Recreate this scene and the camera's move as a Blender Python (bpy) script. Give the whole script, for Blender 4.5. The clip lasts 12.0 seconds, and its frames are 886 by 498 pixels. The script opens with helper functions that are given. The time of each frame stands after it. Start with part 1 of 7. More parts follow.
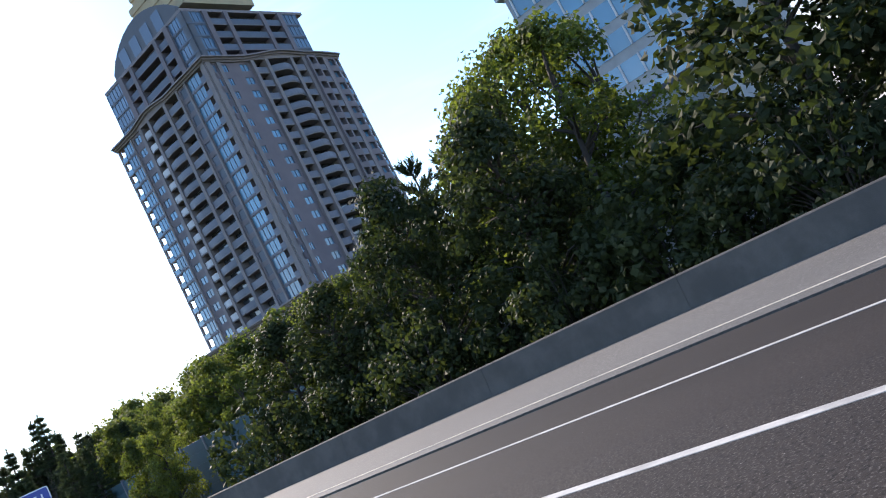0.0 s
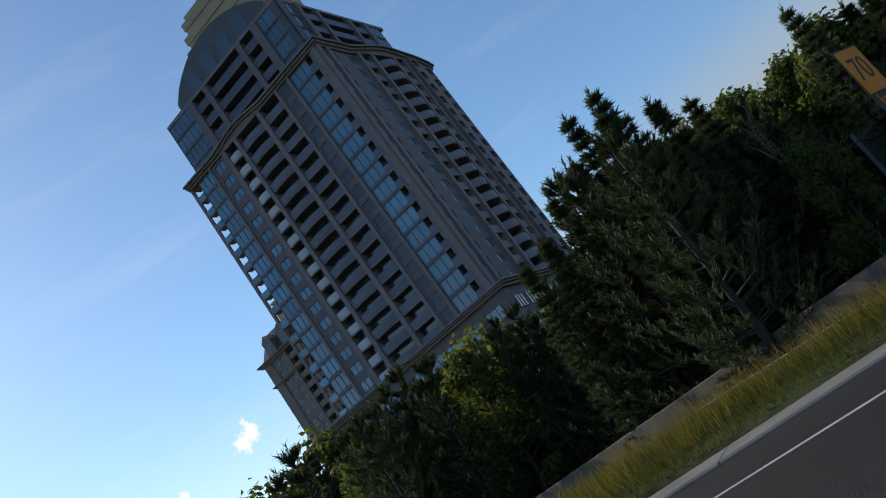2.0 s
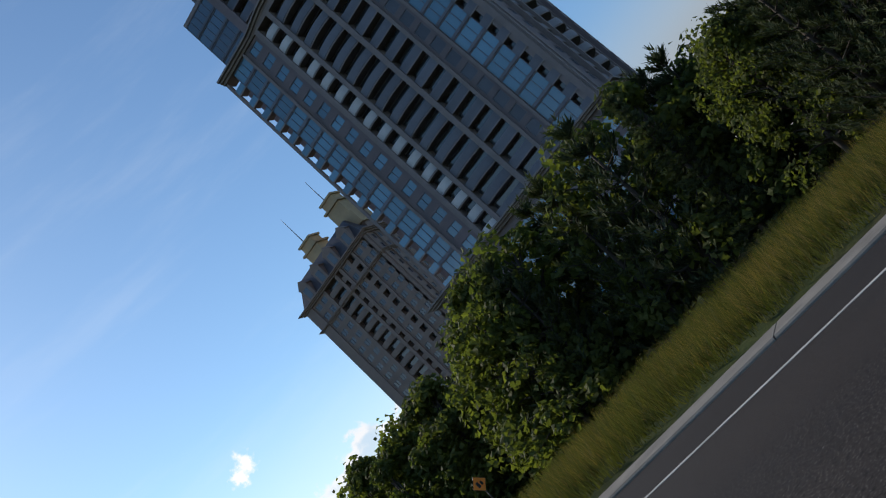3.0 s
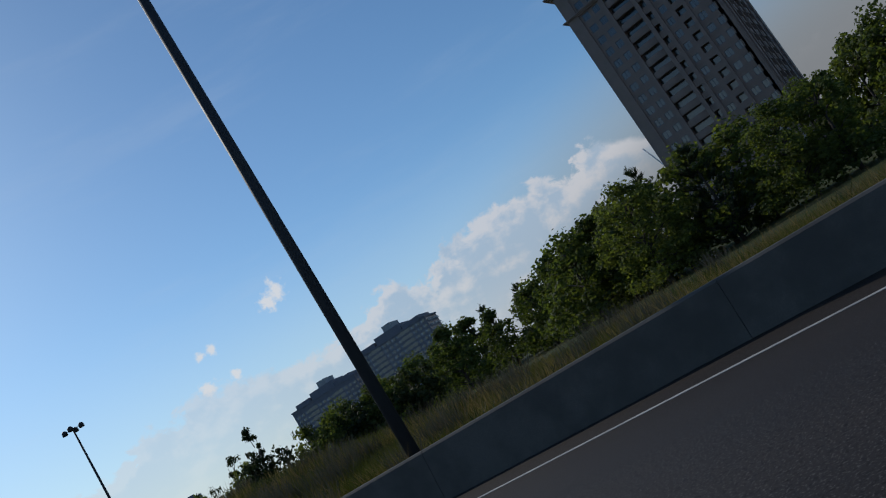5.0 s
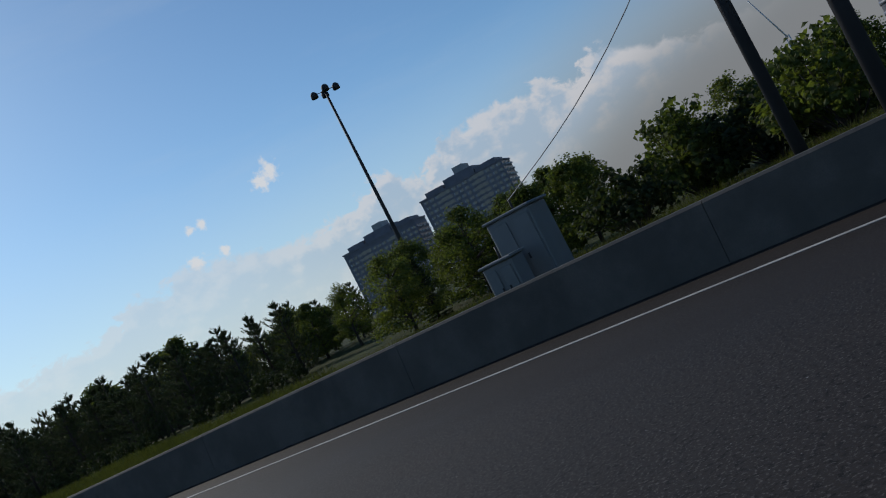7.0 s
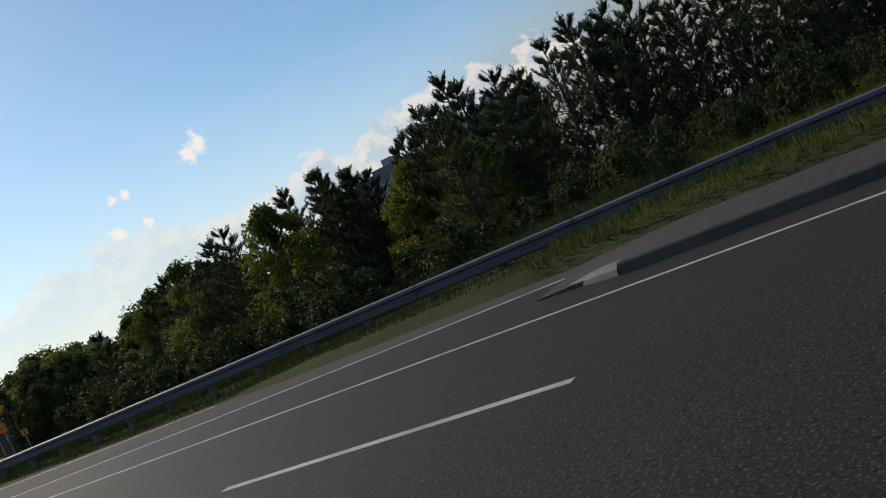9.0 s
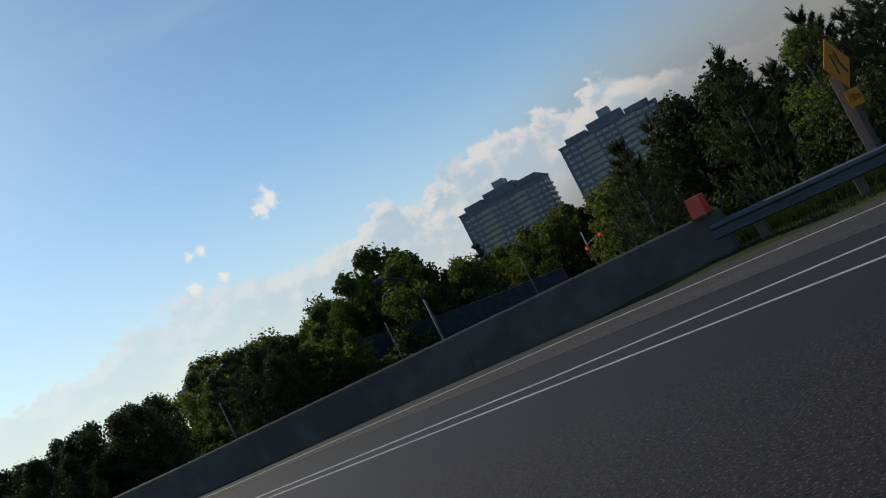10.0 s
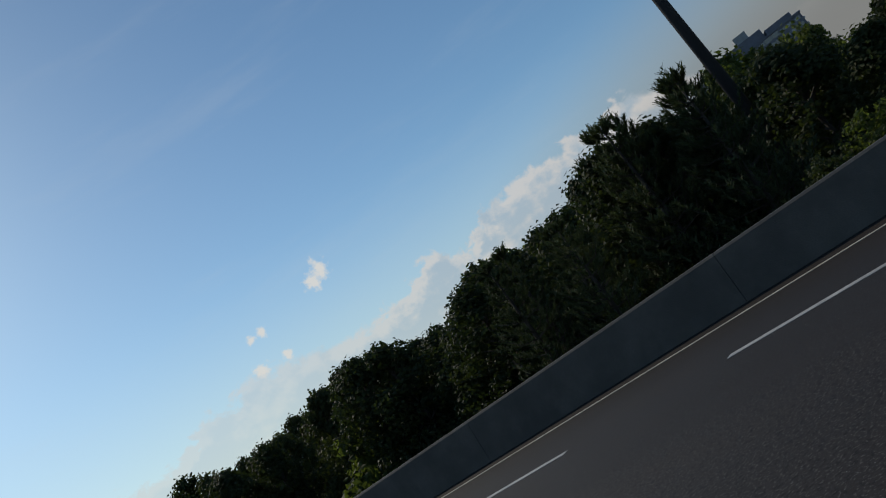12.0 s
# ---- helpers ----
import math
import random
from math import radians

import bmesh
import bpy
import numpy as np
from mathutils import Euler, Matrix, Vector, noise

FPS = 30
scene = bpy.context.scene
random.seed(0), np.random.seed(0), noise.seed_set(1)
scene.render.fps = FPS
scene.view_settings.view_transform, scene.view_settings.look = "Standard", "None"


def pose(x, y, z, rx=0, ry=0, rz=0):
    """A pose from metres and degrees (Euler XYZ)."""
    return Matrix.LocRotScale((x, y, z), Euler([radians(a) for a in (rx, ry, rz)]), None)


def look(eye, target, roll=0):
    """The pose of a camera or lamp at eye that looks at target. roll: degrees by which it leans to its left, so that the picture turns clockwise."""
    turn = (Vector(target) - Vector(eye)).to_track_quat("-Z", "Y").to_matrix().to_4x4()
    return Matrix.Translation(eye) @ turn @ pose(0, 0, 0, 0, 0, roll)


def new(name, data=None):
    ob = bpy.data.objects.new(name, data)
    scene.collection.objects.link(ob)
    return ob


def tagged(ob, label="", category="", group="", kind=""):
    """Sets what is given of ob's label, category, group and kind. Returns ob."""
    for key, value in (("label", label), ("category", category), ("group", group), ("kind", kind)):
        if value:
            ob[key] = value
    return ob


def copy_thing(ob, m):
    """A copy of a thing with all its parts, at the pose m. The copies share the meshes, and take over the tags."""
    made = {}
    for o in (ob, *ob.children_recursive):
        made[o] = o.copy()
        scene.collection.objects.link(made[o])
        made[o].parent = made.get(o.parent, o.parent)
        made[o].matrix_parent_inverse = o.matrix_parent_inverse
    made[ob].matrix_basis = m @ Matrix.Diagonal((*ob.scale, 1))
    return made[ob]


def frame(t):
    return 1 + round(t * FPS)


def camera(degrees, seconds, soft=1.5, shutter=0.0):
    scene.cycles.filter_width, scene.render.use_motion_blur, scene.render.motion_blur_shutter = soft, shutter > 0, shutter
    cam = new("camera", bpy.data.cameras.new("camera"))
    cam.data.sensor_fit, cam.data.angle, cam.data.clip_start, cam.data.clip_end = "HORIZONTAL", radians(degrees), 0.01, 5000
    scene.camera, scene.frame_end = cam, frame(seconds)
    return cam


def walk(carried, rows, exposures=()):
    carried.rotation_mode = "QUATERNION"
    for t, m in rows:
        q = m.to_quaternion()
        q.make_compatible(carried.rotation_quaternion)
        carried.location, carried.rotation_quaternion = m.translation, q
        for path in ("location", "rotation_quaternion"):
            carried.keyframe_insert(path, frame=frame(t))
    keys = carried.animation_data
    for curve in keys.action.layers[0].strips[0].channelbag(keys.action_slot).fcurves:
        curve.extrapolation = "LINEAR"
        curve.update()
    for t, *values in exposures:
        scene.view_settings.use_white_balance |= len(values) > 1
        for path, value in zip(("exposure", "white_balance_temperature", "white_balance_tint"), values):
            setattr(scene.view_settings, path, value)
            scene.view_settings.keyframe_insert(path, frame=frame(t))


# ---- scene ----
# ---------------------------------------------------------------- camera
EYE_Z = 1.62          # a car window
SPEED = 30.46         # metres a second, along +y
cam = camera(54.5, 12.0, soft=1.1)

# seconds, sideways drift, heading (right of +y), tilt up, roll
PATH = (
    (0.0, 0.00, 53.36, 6.13, -26.86),
    (0.5, -0.01, 52.79, 5.88, -27.08),
    (1.0, -0.02, 56.19, 8.37, -28.95),
    (1.5, -0.03, 61.78, 11.72, -30.82),
    (2.0, -0.04, 64.99, 14.09, -36.27),
    (2.5, -0.05, 66.60, 14.81, -42.53),
    (3.0, -0.07, 66.78, 11.94, -47.49),
    (3.5, -0.08, 66.15, 10.82, -43.50),
    (3.7, -0.09, 64.24, 9.70, -42.34),
    (5.3, -0.70, 57.69, 7.50, -29.41),
    (5.5, -0.70, 57.17, 6.73, -27.73),
    (6.0, -0.70, 57.12, 4.03, -24.85),
    (6.5, -0.70, 56.79, 2.16, -24.85),
    (6.7, -0.65, 55.96, 1.99, -26.05),
    (8.3, -0.08, 56.57, -0.63, -28.94),
    (8.5, -0.06, 57.95, -1.18, -27.51),
    (9.0, 0.00, 59.33, -1.46, -24.86),
    (9.5, 0.00, 58.13, 0.18, -22.92),
    (10.0, 0.00, 56.53, 3.32, -26.61),
    (10.5, 0.00, 58.73, 6.99, -32.90),
    (11.0, 0.00, 60.81, 8.42, -35.45),
    (11.5, 0.00, 58.68, 8.41, -35.99),
    (12.0, 0.00, 55.24, 7.72, -36.01),
)


def gaze(t, x, heading, tilt, roll):
    eye = Vector((x, SPEED * t, EYE_Z))
    a, e = radians(heading), radians(tilt)
    way = Vector((math.sin(a) * math.cos(e), math.cos(a) * math.cos(e), math.sin(e)))
    return t, look(eye, eye + way, roll)


walk(cam, [gaze(*row) for row in PATH], exposures=(
    (0.0, 2.15, 6900, 18), (0.3, 1.75, 6900, 17), (0.6, 1.12, 6850, 14), (1.0, 0.75, 6700, 11), (1.5, 0.65, 6700, 11), (2.0, 0.75, 6900, 12), (2.5, 0.8, 6900, 12),
    (3.5, 0.62, 6850, 12), (3.7, 0.57, 6800, 12), (5.3, 0.0, 6200, 10), (6.5, 0.0, 6200, 10), (8.3, 0.2, 7200, 12), (9.0, 0.42, 7300, 12), (9.5, 0.45, 7300, 12), (10.0, 0.27, 6950, 10),
    (10.5, 0.04, 6850, 8), (12.0, 0.02, 6850, 8)))
# ---------------------------------------------------------------- daylight
SUN_HEADING, SUN_HEIGHT = 14.0, 30.5


def link(nt, a, b):
    nt.links.new(a, b)


def calc(nt, op, a, b=None, c=None):
    n = nt.nodes.new("ShaderNodeMath")
    n.operation = op
    for k, v in enumerate((a, b, c)):
        if v is None:
            continue
        if isinstance(v, (int, float)):
            n.inputs[k].default_value = v
        else:
            link(nt, v, n.inputs[k])
    return n.outputs[0]


def blend(nt, fac, a, b, mode="MIX"):
    n = nt.nodes.new("ShaderNodeMix")
    n.data_type, n.blend_type = "RGBA", mode
    for k, v in ((0, fac), (6, a), (7, b)):
        if isinstance(v, (int, float)):
            n.inputs[k].default_value = v
        elif isinstance(v, tuple):
            n.inputs[k].default_value = (*v[:3], 1)
        else:
            link(nt, v, n.inputs[k])
    return n.outputs[2]


def step(nt, v, lo, hi):
    n = nt.nodes.new("ShaderNodeMapRange")
    n.interpolation_type = "SMOOTHSTEP"
    link(nt, v, n.inputs[0])
    n.inputs[1].default_value, n.inputs[2].default_value = lo, hi
    return n.outputs[0]


def speckle(nt, vec, scale, detail=4.0, rough=0.55, distort=0.0):
    n = nt.nodes.new("ShaderNodeTexNoise")
    n.inputs["Scale"].default_value, n.inputs["Detail"].default_value = scale, detail
    n.inputs["Roughness"].default_value, n.inputs["Distortion"].default_value = rough, distort
    if vec is not None:
        link(nt, vec, n.inputs["Vector"])
    return n.outputs["Fac"]


def way_to(heading, height):
    a, e = radians(heading), radians(height)
    return Vector((math.sin(a) * math.cos(e), math.cos(a) * math.cos(e), math.sin(e)))


CLOUD_TOPS = ((31, 6.2), (34, 6.4), (35.4, 7.2), (38, 7.6), (40.8, 8.0), (42.7, 7.6), (45, 7.0), (49.5, 6.7), (52.5, 7.3), (54.6, 8.0), (55.6, 7.0), (58, 7.9),
              (60.5, 8.7), (62.6, 8.6), (65, 8.5), (67.0, 8.8), (67.7, 7.8), (70.3, 8.8), (72, 8.1), (74, 7.0), (80, 6.2))


def make_sky():
    world = bpy.data.worlds.new("sky")
    scene.world = world
    world.use_nodes = True
    nt = world.node_tree
    nt.nodes.clear()
    sky = nt.nodes.new("ShaderNodeTexSky")
    sky.sky_type, sky.sun_disc = "NISHITA", False
    sky.sun_elevation, sky.sun_rotation = radians(SUN_HEIGHT), radians(SUN_HEADING)
    sky.altitude, sky.air_density, sky.dust_density, sky.ozone_density = 100, 1.0, 0.5, 4.0
    co = nt.nodes.new("ShaderNodeTexCoord").outputs["Generated"]
    sep = nt.nodes.new("ShaderNodeSeparateXYZ")
    link(nt, co, sep.inputs[0])
    x, y, z = sep.outputs
    heading = calc(nt, "MULTIPLY", calc(nt, "ARCTAN2", x, y), 180 / math.pi)
    height = calc(nt, "MULTIPLY", calc(nt, "ARCSINE", z), 180 / math.pi)
    flat = nt.nodes.new("ShaderNodeMapping")
    flat.inputs["Scale"].default_value = (1, 1, 1.35)
    link(nt, co, flat.inputs[0])
    sunward = nt.nodes.new("ShaderNodeMapping")
    sunward.inputs["Location"].default_value = (-0.006, 0.006, 0.014)
    link(nt, flat.outputs[0], sunward.inputs[0])
    puff = speckle(nt, flat.outputs[0], 17.0, 5.0, 0.55)
    puff_lit = speckle(nt, sunward.outputs[0], 17.0, 5.0, 0.55)
    lumps = speckle(nt, flat.outputs[0], 52.0, 5.0, 0.6, 0.4)
    # the bank of cumulus along the horizon: the height of its tops by heading
    top = nt.nodes.new("ShaderNodeFloatCurve")
    line = top.mapping.curves[0].points
    line[0].location, line[1].location = (0.0, 5.6 / 12), (1.0, 6.0 / 12)
    for h, e in CLOUD_TOPS:
        line.new((h - 20) / 70, e / 12)
    top.mapping.update()
    warped = calc(nt, "ADD", heading, calc(nt, "MULTIPLY_ADD", lumps, 3.2, -1.6))
    link(nt, calc(nt, "DIVIDE", calc(nt, "SUBTRACT", warped, 20), 70), top.inputs["Value"])
    cover = calc(nt, "SUBTRACT", calc(nt, "MULTIPLY", top.outputs[0], 12), height)
    cover = calc(nt, "ADD", cover, calc(nt, "MULTIPLY_ADD", lumps, 2.6, -1.3))
    cover = calc(nt, "ADD", cover, calc(nt, "MULTIPLY_ADD", puff, 1.6, -0.8))
    firm = step(nt, heading, 36, 56)
    bank = calc(nt, "MULTIPLY", step(nt, cover, -0.1, 0.55), calc(nt, "MULTIPLY_ADD", firm, 0.22, 0.52))
    # sunlit rims and billows over a blue-grey body
    relief = calc(nt, "MULTIPLY_ADD", calc(nt, "SUBTRACT", puff, puff_lit), 5.0, 0.28)
    rim = calc(nt, "SUBTRACT", 1.0, step(nt, cover, 0.3, 1.9))
    lit = calc(nt, "ADD", calc(nt, "MULTIPLY", rim, 0.75), calc(nt, "MULTIPLY", relief, 0.8))
    tone = blend(nt, step(nt, lit, 0.05, 1.0), (4.1, 5.1, 6.3), (7.2, 6.9, 6.9))
    tone = blend(nt, calc(nt, "MULTIPLY_ADD", firm, -0.55, 0.6), tone, (6.7, 7.1, 7.5))
    tone = blend(nt, step(nt, height, 5.5, 0.5), tone, (6.0, 6.5, 7.0))
    # three loose puffs
    small = None
    for side, up, size in ((47.6, 11.4, 0.015), (46.9, 11.0, 0.014), (42.3, 10.1, 0.009), (41.4, 10.0, 0.008), (42.8, 7.9, 0.008), (40.9, 8.0, 0.011)):
        n = nt.nodes.new("ShaderNodeVectorMath")
        n.operation = "DISTANCE"
        link(nt, co, n.inputs[0])
        n.inputs[1].default_value = way_to(side, up)
        near = calc(nt, "SUBTRACT", 1.0, calc(nt, "DIVIDE", n.outputs["Value"], size))
        near = calc(nt, "ADD", near, calc(nt, "MULTIPLY_ADD", speckle(nt, co, 90.0, 4.0, 0.55), 2.6, -1.35))
        near = step(nt, near, 0.0, 0.8)
        small = near if small is None else calc(nt, "MAXIMUM", small, near)
    # thin high streaks, and a grey veil towards the right
    streak = nt.nodes.new("ShaderNodeMapping")
    streak.inputs["Rotation"].default_value = (0.5, 0.35, 0.2)
    streak.inputs["Scale"].default_value = (1.2, 1.2, 7)
    link(nt, co, streak.inputs[0])
    wisp = step(nt, speckle(nt, streak.outputs[0], 2.4, 7.0, 0.6), 0.5, 0.8)
    wisp = calc(nt, "MULTIPLY", wisp, 0.10)
    east = calc(nt, "SUBTRACT", calc(nt, "MULTIPLY", x, 1.0), calc(nt, "MULTIPLY", z, 0.9))
    veil = calc(nt, "MULTIPLY", step(nt, east, 0.70, 0.90), 0.8)
    haze = calc(nt, "MULTIPLY", step(nt, east, 0.81, 0.93), 0.88)
    base = blend(nt, 1.0, sky.outputs[0], (0.82, 1.0, 1.05), "MULTIPLY")
    col = blend(nt, wisp, base, (6.4, 6.9, 7.4))
    low = calc(nt, "MULTIPLY", step(nt, height, 15.0, 5.0), 0.30)
    col = blend(nt, low, col, (6.0, 6.6, 7.1))
    col = blend(nt, veil, col, (2.5, 2.65, 2.75))
    clear = calc(nt, "SUBTRACT", 1.0, step(nt, east, 0.82, 0.92))
    col = blend(nt, calc(nt, "MULTIPLY", bank, clear), col, tone)
    col = blend(nt, haze, col, (2.4, 2.45, 2.5))
    col = blend(nt, calc(nt, "MULTIPLY", small, 0.85), col, (8.0, 7.9, 7.8))
    bg = nt.nodes.new("ShaderNodeBackground")
    bg.inputs["Strength"].default_value = 0.085
    link(nt, col, bg.inputs[0])
    out = nt.nodes.new("ShaderNodeOutputWorld")
    link(nt, bg.outputs[0], out.inputs[0])


make_sky()
sun_data = bpy.data.lights.new("sun", "SUN")
sun_data.energy, sun_data.angle, sun_data.color = 2.1, radians(0.6), (1.0, 0.93, 0.82)
sun = new("sun", sun_data)
sun.matrix_world = look(Vector((0, 0, 60)), Vector((0, 0, 60)) - way_to(SUN_HEADING, SUN_HEIGHT))
# ---------------------------------------------------------------- materials
def surface(name, base, rough=0.7, metal=0.0, vary=0.25, grain=6.0, fine=60.0, bump=0.15, second=None, spots=None,
            each=0.0, gloss=0.5, stretch=None, bump_size=0.02):
    """A painted or mineral surface: base colour, blotches, fine grain, relief, and a change from piece to piece."""
    m = bpy.data.materials.new(name)
    m.use_nodes = True
    nt = m.node_tree
    bsdf = nt.nodes["Principled BSDF"]
    co = nt.nodes.new("ShaderNodeTexCoord").outputs["Object"]
    if stretch:
        mp = nt.nodes.new("ShaderNodeMapping")
        mp.inputs["Scale"].default_value = stretch
        link(nt, co, mp.inputs[0])
        co = mp.outputs[0]
    big = speckle(nt, co, grain, 5.0, 0.6)
    small = speckle(nt, co, fine, 4.0, 0.65)
    dark = tuple(c * (1 - vary) for c in base)
    light = tuple(min(1.0, c * (1 + vary)) for c in base)
    col = blend(nt, step(nt, big, 0.3, 0.7), dark, light)
    if second:
        col = blend(nt, step(nt, speckle(nt, co, grain * 0.37, 6.0, 0.65), 0.5, 0.66), col, second)
    col = blend(nt, calc(nt, "MULTIPLY", step(nt, small, 0.35, 0.7), 0.5), col, tuple(c * (1 - 0.7 * vary) for c in base))
    if spots:
        col = blend(nt, step(nt, speckle(nt, co, fine * 1.7, 2.0, 0.5), 0.56, 0.66), col, spots)
        col = blend(nt, step(nt, speckle(nt, co, fine * 0.9, 3.0, 0.6), 0.5, 0.68), col, tuple(c * 0.5 for c in base))
    if each:
        info = nt.nodes.new("ShaderNodeObjectInfo")
        col = blend(nt, 1.0, col, blend(nt, info.outputs["Random"], (1 - each,) * 3, (1 + each,) * 3), "MULTIPLY")
    link(nt, col, bsdf.inputs["Base Color"])
    bsdf.inputs["Roughness"].default_value, bsdf.inputs["Metallic"].default_value = rough, metal
    bsdf.inputs["Specular IOR Level"].default_value = gloss
    r = calc(nt, "MULTIPLY_ADD", big, 0.2, rough - 0.1)
    link(nt, r, bsdf.inputs["Roughness"])
    if bump:
        b = nt.nodes.new("ShaderNodeBump")
        b.inputs["Strength"].default_value, b.inputs["Distance"].default_value = bump, bump_size
        link(nt, small, b.inputs["Height"])
        link(nt, b.outputs[0], bsdf.inputs["Normal"])
    return m


def foliage(name, dark, light, through_light=0.45, rough=0.65, glow=(1.95, 2.15, 0.95)):
    """Leaves: colour from leaf to leaf, some light shining through."""
    m = bpy.data.materials.new(name)
    m.use_nodes = True
    nt = m.node_tree
    bsdf = nt.nodes["Principled BSDF"]
    geo = nt.nodes.new("ShaderNodeNewGeometry")
    co = nt.nodes.new("ShaderNodeTexCoord").outputs["Object"]
    info = nt.nodes.new("ShaderNodeObjectInfo")
    f = calc(nt, "ADD", calc(nt, "MULTIPLY", geo.outputs["Random Per Island"], 0.6), calc(nt, "MULTIPLY", speckle(nt, co, 0.9, 3.0), 0.5))
    col = blend(nt, f, dark, light)
    col = blend(nt, 1.0, col, blend(nt, info.outputs["Random"], (0.75, 0.78, 0.75), (1.2, 1.12, 1.0)), "MULTIPLY")
    link(nt, col, bsdf.inputs["Base Color"])
    bsdf.inputs["Roughness"].default_value = rough
    bsdf.inputs["Specular IOR Level"].default_value = 0.12
    tr = nt.nodes.new("ShaderNodeBsdfTranslucent")
    link(nt, blend(nt, 1.0, col, glow, "MULTIPLY"), tr.inputs[0])
    mix = nt.nodes.new("ShaderNodeMixShader")
    mix.inputs[0].default_value = through_light
    link(nt, bsdf.outputs[0], mix.inputs[1])
    link(nt, tr.outputs[0], mix.inputs[2])
    link(nt, mix.outputs[0], nt.nodes["Material Output"].inputs[0])
    return m


def glazing(name, tint, rough=0.08, each=0.35):
    """Window glass over a dark room: glossy, tinted, with a change from pane to pane."""
    m = bpy.data.materials.new(name)
    m.use_nodes = True
    nt = m.node_tree
    bsdf = nt.nodes["Principled BSDF"]
    info = nt.nodes.new("ShaderNodeObjectInfo")
    col = blend(nt, info.outputs["Random"], tuple(c * (1 - each) for c in tint), tuple(c * (1 + each) for c in tint))
    link(nt, col, bsdf.inputs["Base Color"])
    bsdf.inputs["Roughness"].default_value = rough
    bsdf.inputs["Specular IOR Level"].default_value = 0.9
    bsdf.inputs["Coat Weight"].default_value, bsdf.inputs["Coat Roughness"].default_value = 0.6, 0.03
    co = nt.nodes.new("ShaderNodeTexCoord").outputs["Object"]
    b = nt.nodes.new("ShaderNodeBump")
    b.inputs["Strength"].default_value, b.inputs["Distance"].default_value = 0.06, 0.05
    link(nt, speckle(nt, co, 0.7, 2.0), b.inputs["Height"])
    link(nt, b.outputs[0], bsdf.inputs["Normal"])
    return m


def road_surface(name, base, stone, seam):
    """Worn asphalt: pale and dark stones in the binder, wheel-track bands, and a rougher mat on one side of a lengthwise seam."""
    m = surface(name, base, 0.72, vary=0.2, grain=0.4, fine=30, bump=0.0, second=tuple(c * 0.8 for c in base), gloss=0.13, stretch=(1, 0.35, 1))
    nt = m.node_tree
    bsdf = nt.nodes["Principled BSDF"]
    co = nt.nodes.new("ShaderNodeTexCoord").outputs["Object"]
    sep = nt.nodes.new("ShaderNodeSeparateXYZ")
    link(nt, co, sep.inputs[0])
    wander = calc(nt, "MULTIPLY_ADD", speckle(nt, co, 1.3, 3.0), 0.5, -0.25)
    across = calc(nt, "ADD", sep.outputs[0], wander)
    rough_mat = calc(nt, "SUBTRACT", 1.0, step(nt, across, seam - 0.06, seam + 0.06))
    col = bsdf.inputs["Base Color"].links[0].from_socket
    stones = step(nt, speckle(nt, co, 38.0, 2.0, 0.6), 0.54, 0.68)
    pits = step(nt, speckle(nt, co, 17.0, 3.0, 0.6), 0.5, 0.66)
    amount = calc(nt, "MULTIPLY_ADD", rough_mat, 0.5, 0.42)
    col = blend(nt, calc(nt, "MULTIPLY", pits, amount), col, tuple(c * 0.3 for c in base))
    col = blend(nt, calc(nt, "MULTIPLY", stones, amount), col, stone)
    glint = step(nt, speckle(nt, co, 40.0, 0.0, 0.5), 0.84, 0.88)
    col = blend(nt, glint, col, (0.22, 0.21, 0.2))
    seam_line = calc(nt, "SUBTRACT", 1.0, step(nt, calc(nt, "ABSOLUTE", calc(nt, "SUBTRACT", across, seam)), 0.01, 0.05))
    col = blend(nt, calc(nt, "MULTIPLY", seam_line, calc(nt, "MULTIPLY", pits, 0.9)), col, (0.012, 0.011, 0.011))
    link(nt, col, bsdf.inputs["Base Color"])
    b = nt.nodes.new("ShaderNodeBump")
    b.inputs["Strength"].default_value, b.inputs["Distance"].default_value = 0.5, 0.01
    link(nt, speckle(nt, co, 24.0, 4.0, 0.65), b.inputs["Height"])
    link(nt, b.outputs[0], bsdf.inputs["Normal"])
    return m


M_ASPHALT = road_surface("asphalt", (0.0295, 0.0238, 0.0207), (0.098, 0.085, 0.077), 7.4)
M_RAMP = surface("worn_asphalt", (0.078, 0.072, 0.066), 0.8, vary=0.18, grain=0.6, fine=34, bump=0.4, spots=(0.17, 0.16, 0.15), stretch=(1, 0.3, 1), bump_size=0.01)
M_CONCRETE = surface("concrete", (0.094, 0.086, 0.078), 0.9, vary=0.22, grain=1.2, fine=45, bump=0.3, second=(0.07, 0.065, 0.06), gloss=0.25)
M_KERB = surface("kerb_concrete", (0.19, 0.175, 0.155), 0.9, vary=0.18, grain=1.5, fine=45, bump=0.3, second=(0.14, 0.13, 0.115), gloss=0.25)
M_KERB_DARK = surface("dirty_kerb", (0.075, 0.069, 0.062), 0.9, vary=0.2, grain=1.5, fine=45, bump=0.3, second=(0.05, 0.046, 0.042), gloss=0.2)
M_LINE = surface("road_paint_white", (0.42, 0.40, 0.37), 0.7, vary=0.18, grain=3.0, fine=30, bump=0.2, second=(0.27, 0.258, 0.24))
M_SHOULDER = surface("pale_shoulder", (0.066, 0.058, 0.051), 0.85, vary=0.25, grain=0.6, fine=30, bump=0.6, spots=(0.13, 0.12, 0.11), second=(0.045, 0.041, 0.037), gloss=0.15, stretch=(1, 0.3, 1), bump_size=0.012)
